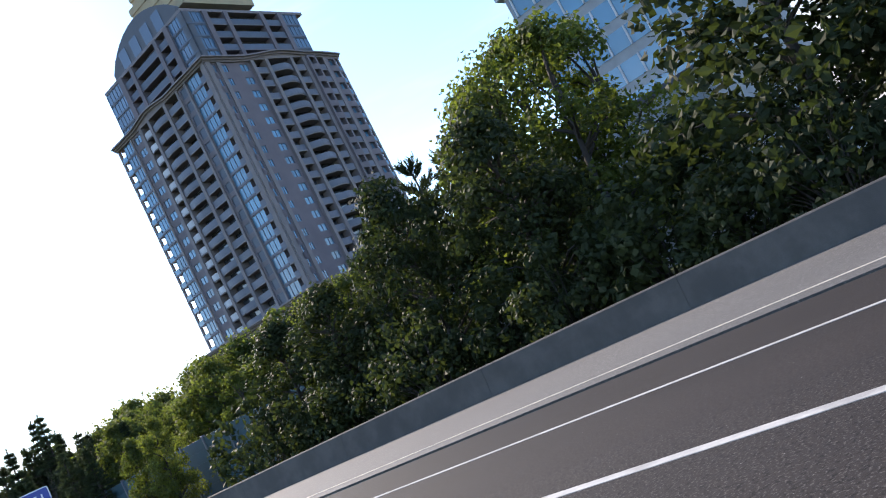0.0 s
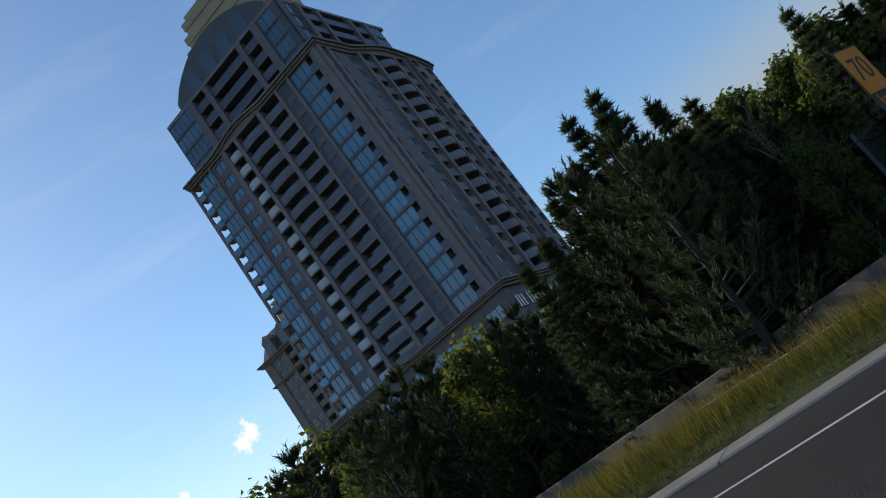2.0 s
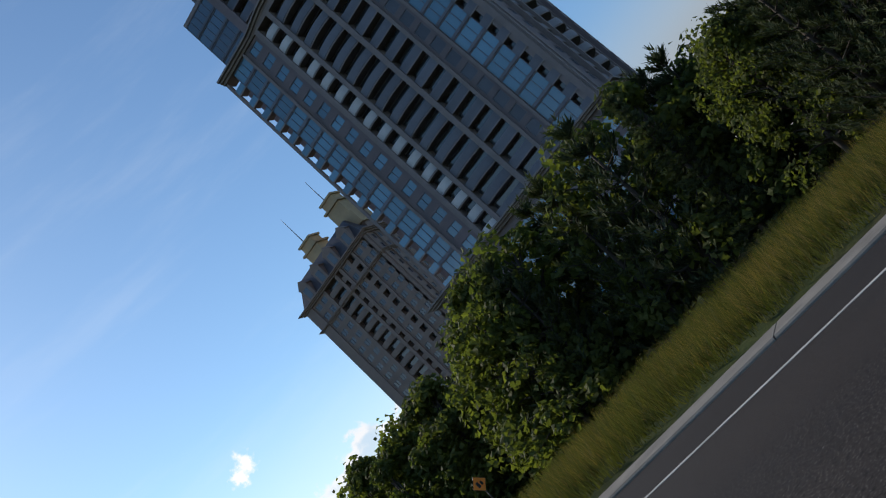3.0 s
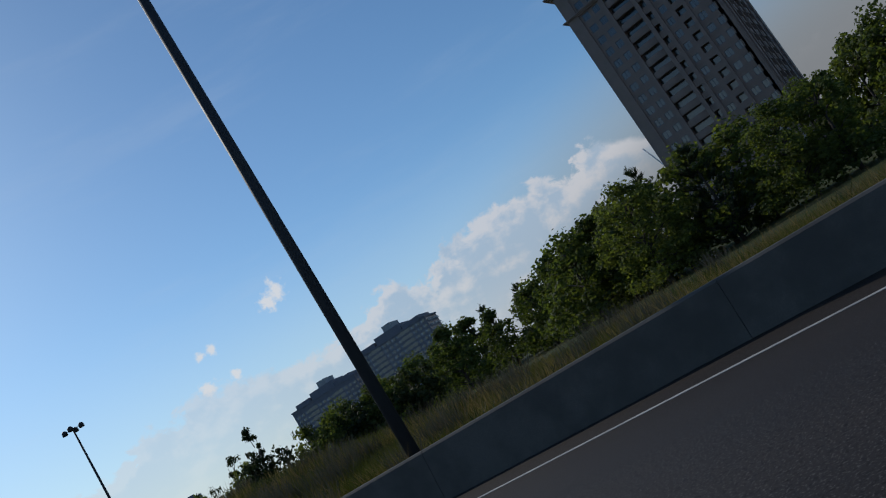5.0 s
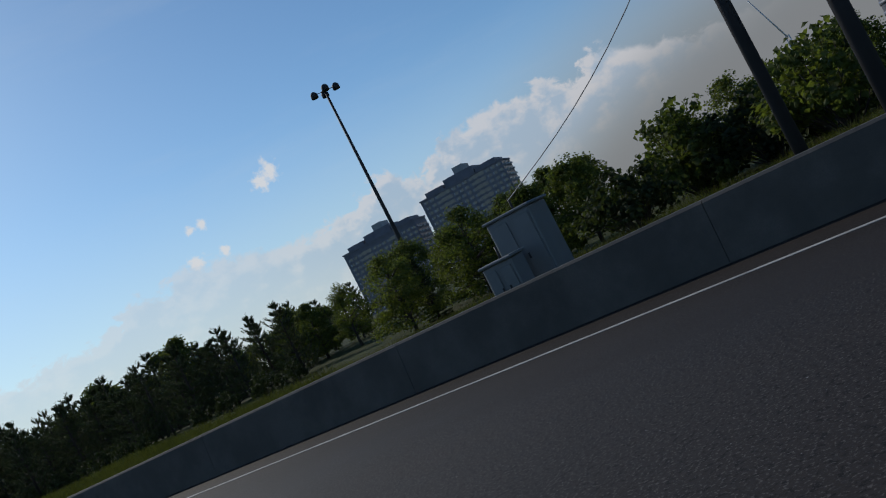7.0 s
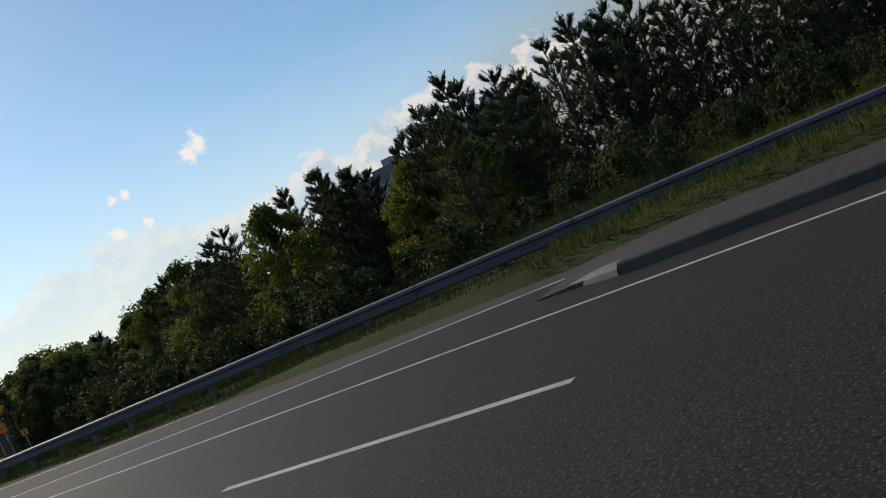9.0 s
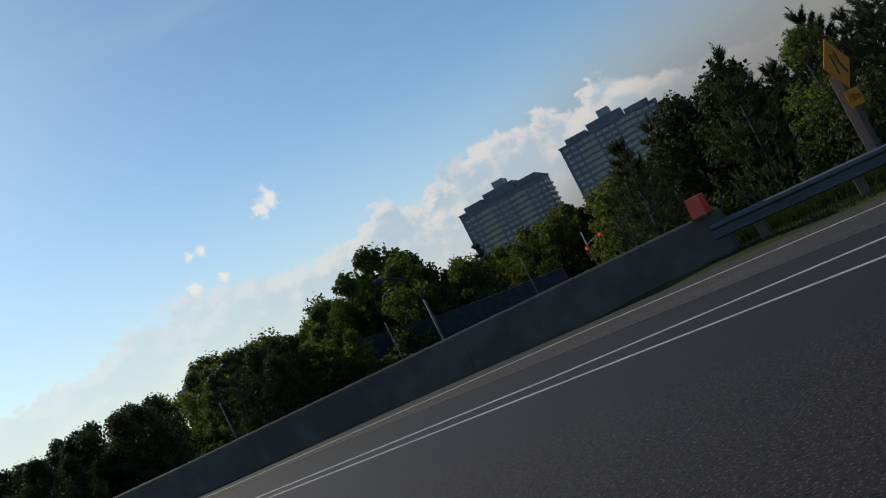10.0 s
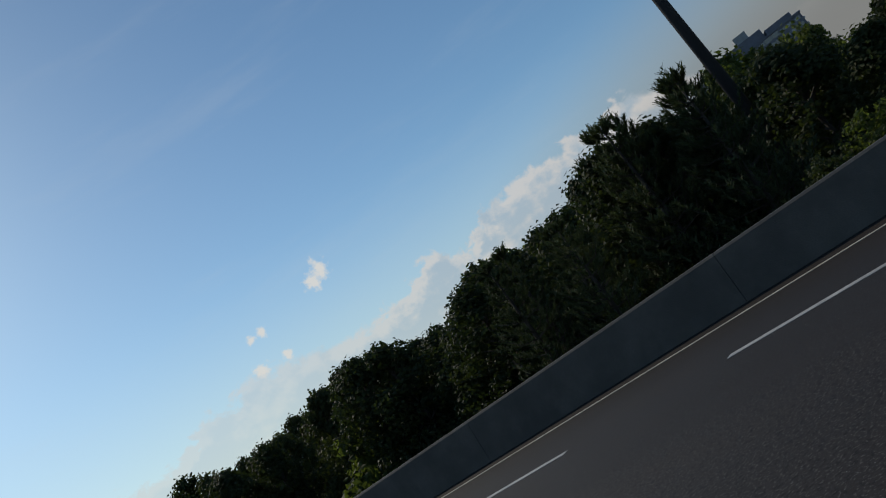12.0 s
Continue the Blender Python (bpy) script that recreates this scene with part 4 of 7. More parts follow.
def make_far_block(x, y, turn, width, depth, height, label):
    house = thing("apartment_building", x, y, 0, label, "building", "far apartment buildings", turn)
    bm = bmesh.new()
    box(bm, 0, depth, 0, width, 0, height)
    box(bm, -0.4, depth + 0.4, -0.4, width + 0.4, height, height + 0.8)
    part("wall", bm, M_BLUEGREY, house)
    bm = bmesh.new()
    box(bm, 2, depth - 2, width * 0.32, width * 0.68, height + 0.8, height + 5.0)
    part("roof_house", bm, M_BLUEGREY, house)
    bm = bmesh.new()
    box(bm, 4, depth - 4, width * 0.42, width * 0.54, height + 5.0, height + 8.6)
    part("plant_room", bm, M_GREY, house)
    bm = bmesh.new()
    box(bm, 1, depth - 1, width * 0.06, width * 0.30, height + 0.8, height + 3.0)
    part("penthouse", bm, M_BLUEGREY, house)
    bm = bmesh.new()
    box(bm, 1, depth - 1, width * 0.70, width * 0.92, height + 0.8, height + 3.2)
    part("penthouse", bm, M_BLUEGREY, house)
    fh = 2.95
    n = int(height // fh)
    bays, slabs = bmesh.new(), bmesh.new()
    step_u = (width - 1.6) / 14
    for k in range(14):
        u = 0.9 + k * step_u
        for i in range(n):
            z = 0.9 + i * fh
            if k in (3, 4, 9, 10):
                fbox(bays, (0, 0, "W"), u, u + step_u - 0.3, 0.0, 0.06, z, z + 1.9)
            else:
                fbox(bays, (0, 0, "W"), u, u + 1.5, 0.0, 0.06, z, z + 1.5)
                fbox(slabs, (0, 0, "W"), u + 1.55, u + 2.35, 0.0, 0.12, z + 0.1, z + 1.35)
    for k in range(6):
        u = 0.8 + k * (depth - 1.2) / 6
        for i in range(n):
            z = 0.9 + i * fh
            fbox(bays, (0, 0, "S"), u, u + 1.6, 0.0, 0.06, z, z + 1.6)
            if k % 2:
                fbox(slabs, (0, 0, "S"), u - 0.4, u + 2.2, 0.07, 1.1, z - 0.5, z + 0.4)
            else:
                fbox(slabs, (0, 0, "S"), u + 1.7, u + 2.4, 0.0, 0.12, z, z + 1.3)
    part("glazing", bays, M_GLASS_DARK, house, "rows of dark windows", "stuff")
    part("balcony_tier", slabs, M_BALCONY, house, "pale window panels and balcony fronts", "stuff")


def make_glass_office():
    house = thing("office_building", 95, 28, 0, "blue-glass office building with pale bands behind trees", "building")
    bm = bmesh.new()
    box(bm, 0, 26, -6, 17, 0, 37)
    part("wall", bm, M_GREY, house)
    for i in range(10):
        bm = bmesh.new()
        fbox(bm, (0, -6, "W"), 0.5, 22.5, 0.0, 0.08, 1.5 + i * 3.6, 3.9 + i * 3.6)
        band = part("window_band", bm, M_GLASS, house)
        bm = bmesh.new()
        for k in range(9):
            fbox(bm, (0, -6, "W"), 0.5 + k * 2.7, 0.72 + k * 2.7, 0.081, 0.3, 1.5 + i * 3.6, 3.9 + i * 3.6)
        part("mullions", bm, M_BALCONY, band)
    bm = bmesh.new()
    box(bm, -0.8, 26.5, -6.8, 17.8, 37, 38)
    part("roof", bm, M_BALCONY, house)


def make_grey_blocks():
    house = thing("grey_warehouse", 48, 22, 0, "plain grey flat-roofed building behind the teal fence", "building")
    bm = bmesh.new()
    box(bm, 0, 22, -8, 23, 0, 9.2)
    part("wall", bm, M_GREY, house)
    bm = bmesh.new()
    box(bm, -0.25, 22.25, -8.25, 23.25, 9.2, 9.55)
    part("roof", bm, M_SLATE, house)
    bm = bmesh.new()
    box(bm, 0.6, 20, 23.01, 25.0, 0, 8.2)
    part("stair_block", bm, M_SLATE, house)
    for k in range(5):
        bm = bmesh.new()
        fbox(bm, (0, -8, "W"), 3 + 5.6 * k, 5.4 + 5.6 * k, 0.0, 0.06, 4.5, 6.2)
        part("window", bm, M_GLASS_DARK, house)
    house = thing("grey_house", 50, 54, 0, "grey gabled house behind the trees", "house")
    bm = bmesh.new()
    box(bm, 0, 12, 0, 5.5, 0, 7.6)
    part("wall", bm, M_GREY, house)
    bm = bmesh.new()
    prism(bm, [(-0.5, 7.6), (6.0, 7.6), (4.4, 9.3), (1.4, 9.3)], 13, "x")
    bmesh.ops.translate(bm, verts=bm.verts[:], vec=(-0.5, 0, 0))
    part("roof", bm, M_SLATE, house)
    bm = bmesh.new()
    fbox(bm, (0, 0, "W"), 1.5, 3.0, 0.0, 0.06, 5.0, 6.4)
    part("window", bm, M_GLASS, house)


make_tower()
make_manor_block()
make_far_block(386, 421, 17.0, 48.5, 22, 41.5, "dark blue-grey apartment building far behind the trees")
make_far_block(393.5, 491.5, 17.6, 48.0, 22, 38.0, "stepped blue-grey apartment building in the distance")
make_glass_office()
make_grey_blocks()
# ---------------------------------------------------------------- signs
def lettering(words, size, parent, x, z, material, y=-0.014, name="lettering", squeeze=1.0):
    """Raised lettering on a plate that looks towards -y."""
    cu = bpy.data.curves.new(name, "FONT")
    cu.body, cu.size, cu.align_x, cu.align_y, cu.extrude = words, size, "CENTER", "CENTER", 0.002
    tmp = new(name, cu)
    me = bpy.data.meshes.new_from_object(tmp.evaluated_get(bpy.context.evaluated_depsgraph_get()))
    bpy.data.objects.remove(tmp)
    me.materials.clear()
    me.materials.append(material)
    ob = new(name, me)
    ob.parent = parent
    ob.matrix_basis = Matrix.Translation((x, y, z)) @ Matrix.Rotation(math.pi / 2, 4, "X") @ Matrix.Diagonal((squeeze, 1, 1, 1))
    return ob


def rounded(w, h, r, cx=0.0, cz=0.0):
    pts = []
    for k, (sx, sz) in enumerate(((1, -1), (1, 1), (-1, 1), (-1, -1))):
        for i in range(5):
            a = (k - 1) * math.pi / 2 + i * math.pi / 8
            pts.append((cx + sx * (w / 2 - r) + r * math.cos(a), cz + sz * (h / 2 - r) + r * math.sin(a)))
    return pts


def plate(parent, outline, material, y0=0.0, thick=0.006, name="plate", label=""):
    bm = bmesh.new()
    prism(bm, outline, thick, "y")
    bmesh.ops.translate(bm, verts=bm.verts[:], vec=(0, y0, 0))
    return part(name, bm, material, parent, label)


def exit_sign():
    s = thing("exit_sign", 12.05, 26.8, 0.05, "blue exit sign with number and white arrow on a post", "road sign", "", -14)
    bm = bmesh.new()
    tube(bm, [(0, 0.08, -0.3), (0, 0.08, 3.0)], 0.085, 10)
    part("post", bm, M_WOOD, s)
    p = plate(s, rounded(1.0, 1.6, 0.07, 0, 2.6), M_SIGN_WHITE, 0.0, 0.012)
    plate(p, rounded(0.94, 1.54, 0.05, 0, 2.6), M_SIGN_BLUE, -0.006, 0.005, "panel", "deep blue panel")
    lettering("371", 0.52, p, 0, 3.02, M_SIGN_WHITE, -0.009, "number")
    a = [(-0.09, -0.36), (0.09, -0.36), (0.09, 0.02), (0.25, 0.02), (0.0, 0.36), (-0.25, 0.02), (-0.09, 0.02)]
    c, d = math.cos(radians(-40)), math.sin(radians(-40))
    plate(p, [(x * c - z * d + 0.02, x * d + z * c + 2.35) for x, z in a], M_SIGN_WHITE, -0.010, 0.004, "arrow")


def chevron_marker():
    s = thing("hazard_marker", 12.0, 25.7, 0.05, "narrow black and amber chevron marker on a thin post", "road sign", "", -14)
    bm = bmesh.new()
    tube(bm, [(0, 0.03, -0.3), (0, 0.03, 1.5)], 0.03, 8)
    part("post", bm, M_DARK_STEEL, s)
    p = plate(s, rounded(0.34, 0.95, 0.05, 0, 1.37), M_BLACK, 0.0, 0.01)
    for k in range(3):
        z = 1.05 + k * 0.3
        plate(p, [(-0.15, z - 0.08), (0, z + 0.08), (0.15, z - 0.08), (0.15, z + 0.06), (0, z + 0.22), (-0.15, z + 0.06)], M_SIGN_YELLOW, -0.005, 0.004, "chevron")


def speed_sign(x, y, z_mid, turn, ground, name="speed_sign"):
    s = thing(name, x, y, ground, "amber advisory speed sign with black figures on a post", "road sign", "advisory speed signs", turn)
    zc = z_mid - ground
    bm = bmesh.new()
    tube(bm, [(0, 0.06, -0.4), (0, 0.06, zc + 0.5)], 0.055, 8)
    part("post", bm, M_STEEL, s)
    p = plate(s, rounded(0.9, 1.2, 0.05, 0, zc), M_BLACK, 0.0, 0.01)
    plate(p, rounded(0.85, 0.85, 0.04, 0, zc + 0.15), M_SIGN_YELLOW, -0.005, 0.004, "panel", "amber panel")
    lettering("70", 0.62, p, 0, zc + 0.16, M_BLACK, -0.008, "number")
    lettering("km/h", 0.30, p, 0, zc - 0.43, M_SIGN_YELLOW, -0.004, "unit")


def diamond(size, cz):
    return [(0, cz - size), (size, cz), (0, cz + size), (-size, cz)]


def merge_sign():
    s = thing("lane_merge_sign", 19.0, 306.8, 0.2, "amber diamond sign with merging lane symbol on a thick wooden post", "road sign", "", -20)
    bm = bmesh.new()
    box(bm, -0.11, 0.11, 0.03, 0.25, -0.4, 2.0, 0.015)
    part("post", bm, M_WOOD, s)
    p = plate(s, diamond(0.55, 2.2), M_SIGN_YELLOW, 0.0, 0.012)
    for pts in ([(-0.13, 1.98), (-0.07, 1.98), (-0.07, 2.42), (-0.13, 2.42)], [(0.2, 1.95), (0.26, 1.98), (0.13, 2.22), (0.13, 2.45), (0.07, 2.45), (0.07, 2.18)],
                [(0.02, 2.18), (-0.0, 2.18), (-0.0, 2.42), (0.02, 2.42)]):
        plate(p, pts, M_BLACK, -0.006, 0.004, "symbol")
    t = plate(s, rounded(0.6, 0.36, 0.03, 0, 1.45), M_SIGN_YELLOW, 0.0, 0.01, "distance_plate")
    lettering("150 m", 0.2, t, 0, 1.45, M_BLACK, -0.006, "distance")
    s = thing("marker_plaque", 19.6, 306.3, 0.1, "small yellow plaque with a black mark on a thin post", "road sign", "", -25)
    bm = bmesh.new()
    tube(bm, [(0, 0.03, -0.3), (0, 0.03, 1.1)], 0.02, 6)
    part("post", bm, M_STEEL, s)
    p = plate(s, rounded(0.24, 0.24, 0.03, 0, 1.05), M_SIGN_YELLOW, 0.0, 0.006)
    plate(p, rounded(0.05, 0.14, 0.02, 0, 1.05), M_BLACK, -0.004, 0.003, "mark")


def work_sign(x, y, g, turn):
    s = thing("road_work_sign", x, y, g, "orange diamond construction sign on a steel post in tall grass", "road sign", "construction signs", turn)
    bm = bmesh.new()
    tube(bm, [(0, 0.04, -0.4), (0, 0.04, 2.6)], 0.04, 8)
    part("post", bm, M_DARK_STEEL, s)
    p = plate(s, diamond(0.58, 2.6), M_BLACK, 0.0, 0.012)
    plate(p, diamond(0.54, 2.6), M_SIGN_ORANGE, -0.006, 0.004, "panel", "orange panel")
    plate(p, rounded(0.2, 0.38, 0.05, -0.1, 2.6), M_BLACK, -0.010, 0.004, "symbol")
    plate(p, rounded(0.15, 0.27, 0.05, 0.15, 2.56), M_BLACK, -0.010, 0.004, "symbol")


exit_sign()
chevron_marker()
speed_sign(15.3, 60.3, 3.2, -23, 0.1)
speed_sign(27.6, 57.6, 2.2, -30, -0.35)
merge_sign()
work_sign(45.1, 120.5, -1.2, -35)
work_sign(43.0, 133.0, -1.2, -30)


# ---------------------------------------------------------------- teal fence
def teal_fence():
    fence = thing("noise_fence", 31.0, 35.2, 0, "teal panelled noise fence with pale steel posts", "fence")
    pitch, n = 2.6, 10
    post = board = None
    for k in range(n + 1):
        m = Matrix.Translation((0, k * pitch, 0))
        if post is None:
            bm = bmesh.new()
            box(bm, -0.12, 0.12, -0.07, 0.07, -0.6, 3.72, 0.01)
            post = part("post", bm, M_STEEL, fence, "pale steel post")
        else:
            again(post, m)
        if k == n:
            break
        for i in range(6):
            mm = Matrix.Translation((0, k * pitch + 0.08, -0.6 + i * 0.7))
            if board is None:
                bm = bmesh.new()
                box(bm, -0.05, 0.05, 0, pitch - 0.16, 0, 0.697, 0.004)
                board = part("panel", bm, M_TEAL, fence)
                board.matrix_basis = mm
            else:
                again(board, mm)


teal_fence()


# ---------------------------------------------------------------- guide rail
def guide_rail():
    rail = thing("guide_rail", 0, 0, 0, "galvanised steel guide rail on dark posts", "guide rail")
    prof = [(0.0, 0.0), (0.075, 0.03), (0.085, 0.09), (0.01, 0.145), (0.01, 0.185), (0.085, 0.24), (0.075, 0.30), (0.0, 0.33)]
    prof = [(-o, h) for o, h in prof] + [(-o + 0.012, h) for o, h in prof[::-1]]
    tab = ((268.5, 15.9), (272, 15.6), (290, 15.75), (303, 16.4), (309.8, 16.75))
    y = 268.5
    while y < 309.5:
        b = min(309.8, y + 4.0)
        bm = bmesh.new()
        sweep(bm, prof, [(ramp_of(yy, tab), yy, 0.36 if yy > 270 else 0.2) for yy in (y - 0.05, (y + b) / 2, b + 0.05)])
        part("beam", bm, M_RAIL, rail)
        y = b
    y = 269.0
    post = None
    while y < 309.5:
        m = Matrix.Translation((ramp_of(y, tab) + 0.11, y, 0))
        if post is None:
            bm = bmesh.new()
            box(bm, -0.09, 0.09, -0.08, 0.08, -0.4, 0.66, 0.01)
            post = part("post", bm, M_WOOD, rail)
            post.matrix_basis = m
        else:
            again(post, m)
        y += 1.905


guide_rail()
marker = thing("barrier_end_marker", 16.8, 309.75, 0.87, "red plastic marker on the end of a concrete barrier", "marker")
bm_ = bmesh.new()
prism(bm_, [(-0.2, 0.0), (0.2, 0.0), (0.16, 0.45), (-0.16, 0.45)], 0.3, "y")
part("body", bm_, M_RED, marker)
bm_ = bmesh.new()
box(bm_, -0.215, 0.215, -0.015, 0.315, 0.0, 0.05)
part("foot", bm_, M_BLACK, marker)


# ---------------------------------------------------------------- masts and poles
def high_mast(x, y, top, label):
    s = thing("high_mast_light", x, y, 0, label, "street lamp", "high mast lights")
    bm = bmesh.new()
    tube(bm, [(0, 0, -0.3), (0, 0, top * 0.5), (0, 0, top)], [0.27, 0.2, 0.13], 12)
    part("pole", bm, M_DARK_STEEL, s)
    bm = bmesh.new()
    ring = [(0.42 * math.cos(k * math.tau / 16), 0.42 * math.sin(k * math.tau / 16), top - 0.3) for k in range(17)]
    tube(bm, ring, 0.06, 6)
    part("ring", bm, M_DARK_STEEL, s)
    head = None
    for k in range(4):
        a = k * math.tau / 4 - 0.81
        bm = bmesh.new()
        tube(bm, [(0.12 * math.cos(a), 0.12 * math.sin(a), top - 0.3), (1.0 * math.cos(a), 1.0 * math.sin(a), top - 0.25)], 0.045, 6)
        part("arm", bm, M_DARK_STEEL, s)
        m = Matrix.Translation((1.3 * math.cos(a), 1.3 * math.sin(a), top - 0.25))
        if head is None:
            bm = bmesh.new()
            tube(bm, [(0, 0, -0.42), (0, 0, -0.38), (0, 0, 0.1), (0, 0, 0.32), (0, 0, 0.36)], [0.36, 0.42, 0.4, 0.2, 0.1], 14)
            head = part("luminaire", bm, M_DARK_STEEL, s)
            head.matrix_basis = m
        else:
            again(head, m)


high_mast(74.8, 269.2, 26.0, "dark high-mast light with a ring of lamps above trees")
high_mast(32.3, 373.5, 24.5, "tall dark high-mast light behind the barrier")


def wooden_pole(x, y, g, top, radius, label, name="utility_pole"):
    s = thing(name, x, y, g, label, "pole", "utility poles")
    bm = bmesh.new()
    tube(bm, [(0, 0, -0.5), (0, 0, (top - g) * 0.5), (0, 0, top - g)], [radius, radius * 0.9, radius * 0.78], 12)
    part("pole", bm, M_DARK_STEEL, s)
    return s


wooden_pole(13.3, 164.0, 0.2, 13.0, 0.15, "dark steel pole standing on the grassy verge")
pole_b = wooden_pole(15.6, 214.9, 0.0, 9.25, 0.16, "dark camera pole with cable loop and box")
pole_a = wooden_pole(16.6, 216.7, 0.0, 10.9, 0.14, "slim dark camera pole with two housings")


def pole_gear():
    for pole, z in ((pole_b, 8.9), (pole_a, 8.2)):
        bm = bmesh.new()
        tube(bm, [(0, 0, z), (-0.1, 0.3, z + 0.02)], 0.03, 6)
        arm = part("arm", bm, M_DARK_STEEL, pole)
        bm = bmesh.new()
        box(bm, -0.26, 0.06, 0.26, 0.58, z - 0.14, z + 0.14, 0.03)
        part("camera_housing", bm, M_CABINET, arm, "pale camera housing")
    for k in (-1, 1):
        bm = bmesh.new()
        box(bm, 0.05 * k - 0.02, 0.05 * k + 0.02, -0.02, 0.02, 10.7, 10.98)
        part("tip", bm, M_DARK_STEEL, pole_a)
    bm = bmesh.new()
    tube(bm, [(0.1 + 0.3 * math.sin(k * math.pi / 8) * -1, -0.1 - 0.25 * math.sin(k * math.pi / 8), 8.7 - 0.5 * k / 8) for k in range(9)], 0.025, 6, False)
    part("cable_loop", bm, M_BLACK, pole_b)
    bm = bmesh.new()
    box(bm, -0.3, -0.12, -0.18, 0.18, 3.0, 3.5, 0.02)
    part("box", bm, M_CABINET, pole_b)
    for z in (6.9, 7.6):
        bm = bmesh.new()
        box(bm, -0.22, -0.1, -0.14, 0.0, z, z + 0.16, 0.02)
        part("clamp", bm, M_STEEL, pole_b)


pole_gear()
wire = thing("overhead_wire", 0, 0, 0, "thin pale wire sagging from pole to cabinet", "wire")
bm_ = bmesh.new()
a_, b_ = Vector((15.6, 215.0, 7.0)), Vector((16.7, 222.8, 2.5))
tube(bm_, [a_.lerp(b_, k / 12) - Vector((0, 0, 0.55 * math.sin(math.pi * k / 12))) for k in range(13)], 0.012, 5)
part("strand", bm_, M_STEEL, wire)


def cabinet(x, y, z, wx, wy, h, label):
    s = thing("utility_cabinet", x, y, z, label, "cabinet", "utility cabinets")
    bm = bmesh.new()
    box(bm, -0.08, wx + 0.08, -0.08, wy + 0.08, -0.4, 0.12)
    part("plinth", bm, M_CONCRETE, s)
    bm = bmesh.new()
    box(bm, 0, wx, 0, wy, 0.12, h, 0.03)
    part("body", bm, M_CABINET, s)
    bm = bmesh.new()
    box(bm, -0.06, wx + 0.06, -0.06, wy + 0.06, h, h + 0.07, 0.02)
    part("lid", bm, M_CABINET, s)
    for k in range(2):
        bm = bmesh.new()
        box(bm, -0.03, -0.002, 0.06 + k * wy / 2, wy / 2 - 0.06 + k * wy / 2, 0.25, h - 0.12, 0.006)
        door = part("door", bm, M_CABINET, s)
        bm = bmesh.new()
        box(bm, -0.06, -0.031, wy / 2 - 0.14 + k * 0.2, wy / 2 - 0.11 + k * 0.2, h * 0.5, h * 0.5 + 0.14)
        part("handle", bm, M_DARK_STEEL, door)
    bm = bmesh.new()
    tube(bm, [(wx / 2, wy / 2, h), (wx / 2, wy / 2, h + 0.35)], 0.03, 6)
    part("vent", bm, M_DARK_STEEL, s)


cabinet(16.3, 222.2, 0.0, 0.9, 1.2, 2.2, "tall grey steel utility cabinet behind the barrier")
cabinet(15.3, 222.6, 0.0, 0.6, 0.8, 1.35, "low pale steel utility cabinet beside a taller one")


M_GALV = surface("dull_zinc", (0.12, 0.12, 0.115), 0.7, 0.0, vary=0.15, grain=2.0, fine=30, bump=0.05)


def street_lamp(x, y, g, top, reach_x, reach_y, label):
    s = thing("street_lamp", x, y, g, label, "street lamp", "curved street lamps")
    h = top - g
    bm = bmesh.new()
    tube(bm, [(0, 0, -0.3), (0, 0, h * 0.72)], [0.075, 0.055], 8)
    part("pole", bm, M_GALV, s)
    bm = bmesh.new()
    pts = [(reach_x * (1 - math.cos(k * math.pi / 12)), reach_y * (1 - math.cos(k * math.pi / 12)), h * 0.72 + h * 0.28 * math.sin(k * math.pi / 12)) for k in range(7)]
    tube(bm, pts, 0.045, 6)
    arm = part("arm", bm, M_DARK_STEEL, s)
    bm = bmesh.new()
    d = Vector((reach_x, reach_y, 0)).normalized()
    e = Vector(pts[-1])
    tube(bm, [e - d * 0.1, e + d * 0.1, e + d * 0.45 - Vector((0, 0, 0.04)), e + d * 0.7], [0.05, 0.14, 0.17, 0.05], 10)
    part("lamp_head", bm, M_DARK_STEEL, arm)


street_lamp(31.4, 327.5, -1.6, 3.7, -2.8, -0.5, "long-armed street lamp behind the barrier")
street_lamp(27.4, 362.2, -1.4, 5.0, -0.2, -2.5, "curved-arm street lamp behind the barrier")
street_lamp(44.5, 359.2, -3.6, 5.0, -0.25, -2.3, "curved-arm street lamp by the crossing road")
street_lamp(63.0, 355.8, -3.6, 5.0, -0.3, -2.3, "curved-arm street lamp by the crossing road")
street_lamp(83.7, 351.3, -3.6, 5.0, -0.3, -2.3, "curved-arm street lamp near the traffic lights")


# ---------------------------------------------------------------- the crossing road
def signal_head(parent, x, y, z, lit):
    bm = bmesh.new()
    box(bm, x - 0.2, x + 0.2, y - 0.2, y + 0.2, z - 0.65, z + 0.65, 0.03)
    head = part("signal_head", bm, M_SIGN_YELLOW, parent, "yellow signal housing")
    for k in range(3):
        bm = bmesh.new()
        tube(bm, [(x - 0.2, y, z + 0.4 - 0.4 * k), (x - 0.26, y, z + 0.4 - 0.4 * k)], 0.15, 10)
        part("lens", bm, M_LAMP_RED if lit == k else M_BLACK, head)


M_LAMP_RED = bpy.data.materials.new("lit_red_lens")
M_LAMP_RED.use_nodes = True
_b = M_LAMP_RED.node_tree.nodes["Principled BSDF"]
_b.inputs["Base Color"].default_value = (0.8, 0.03, 0.02, 1)
_b.inputs["Emission Color"].default_value = (1.0, 0.05, 0.03, 1)
_b.inputs["Emission Strength"].default_value = 0.5


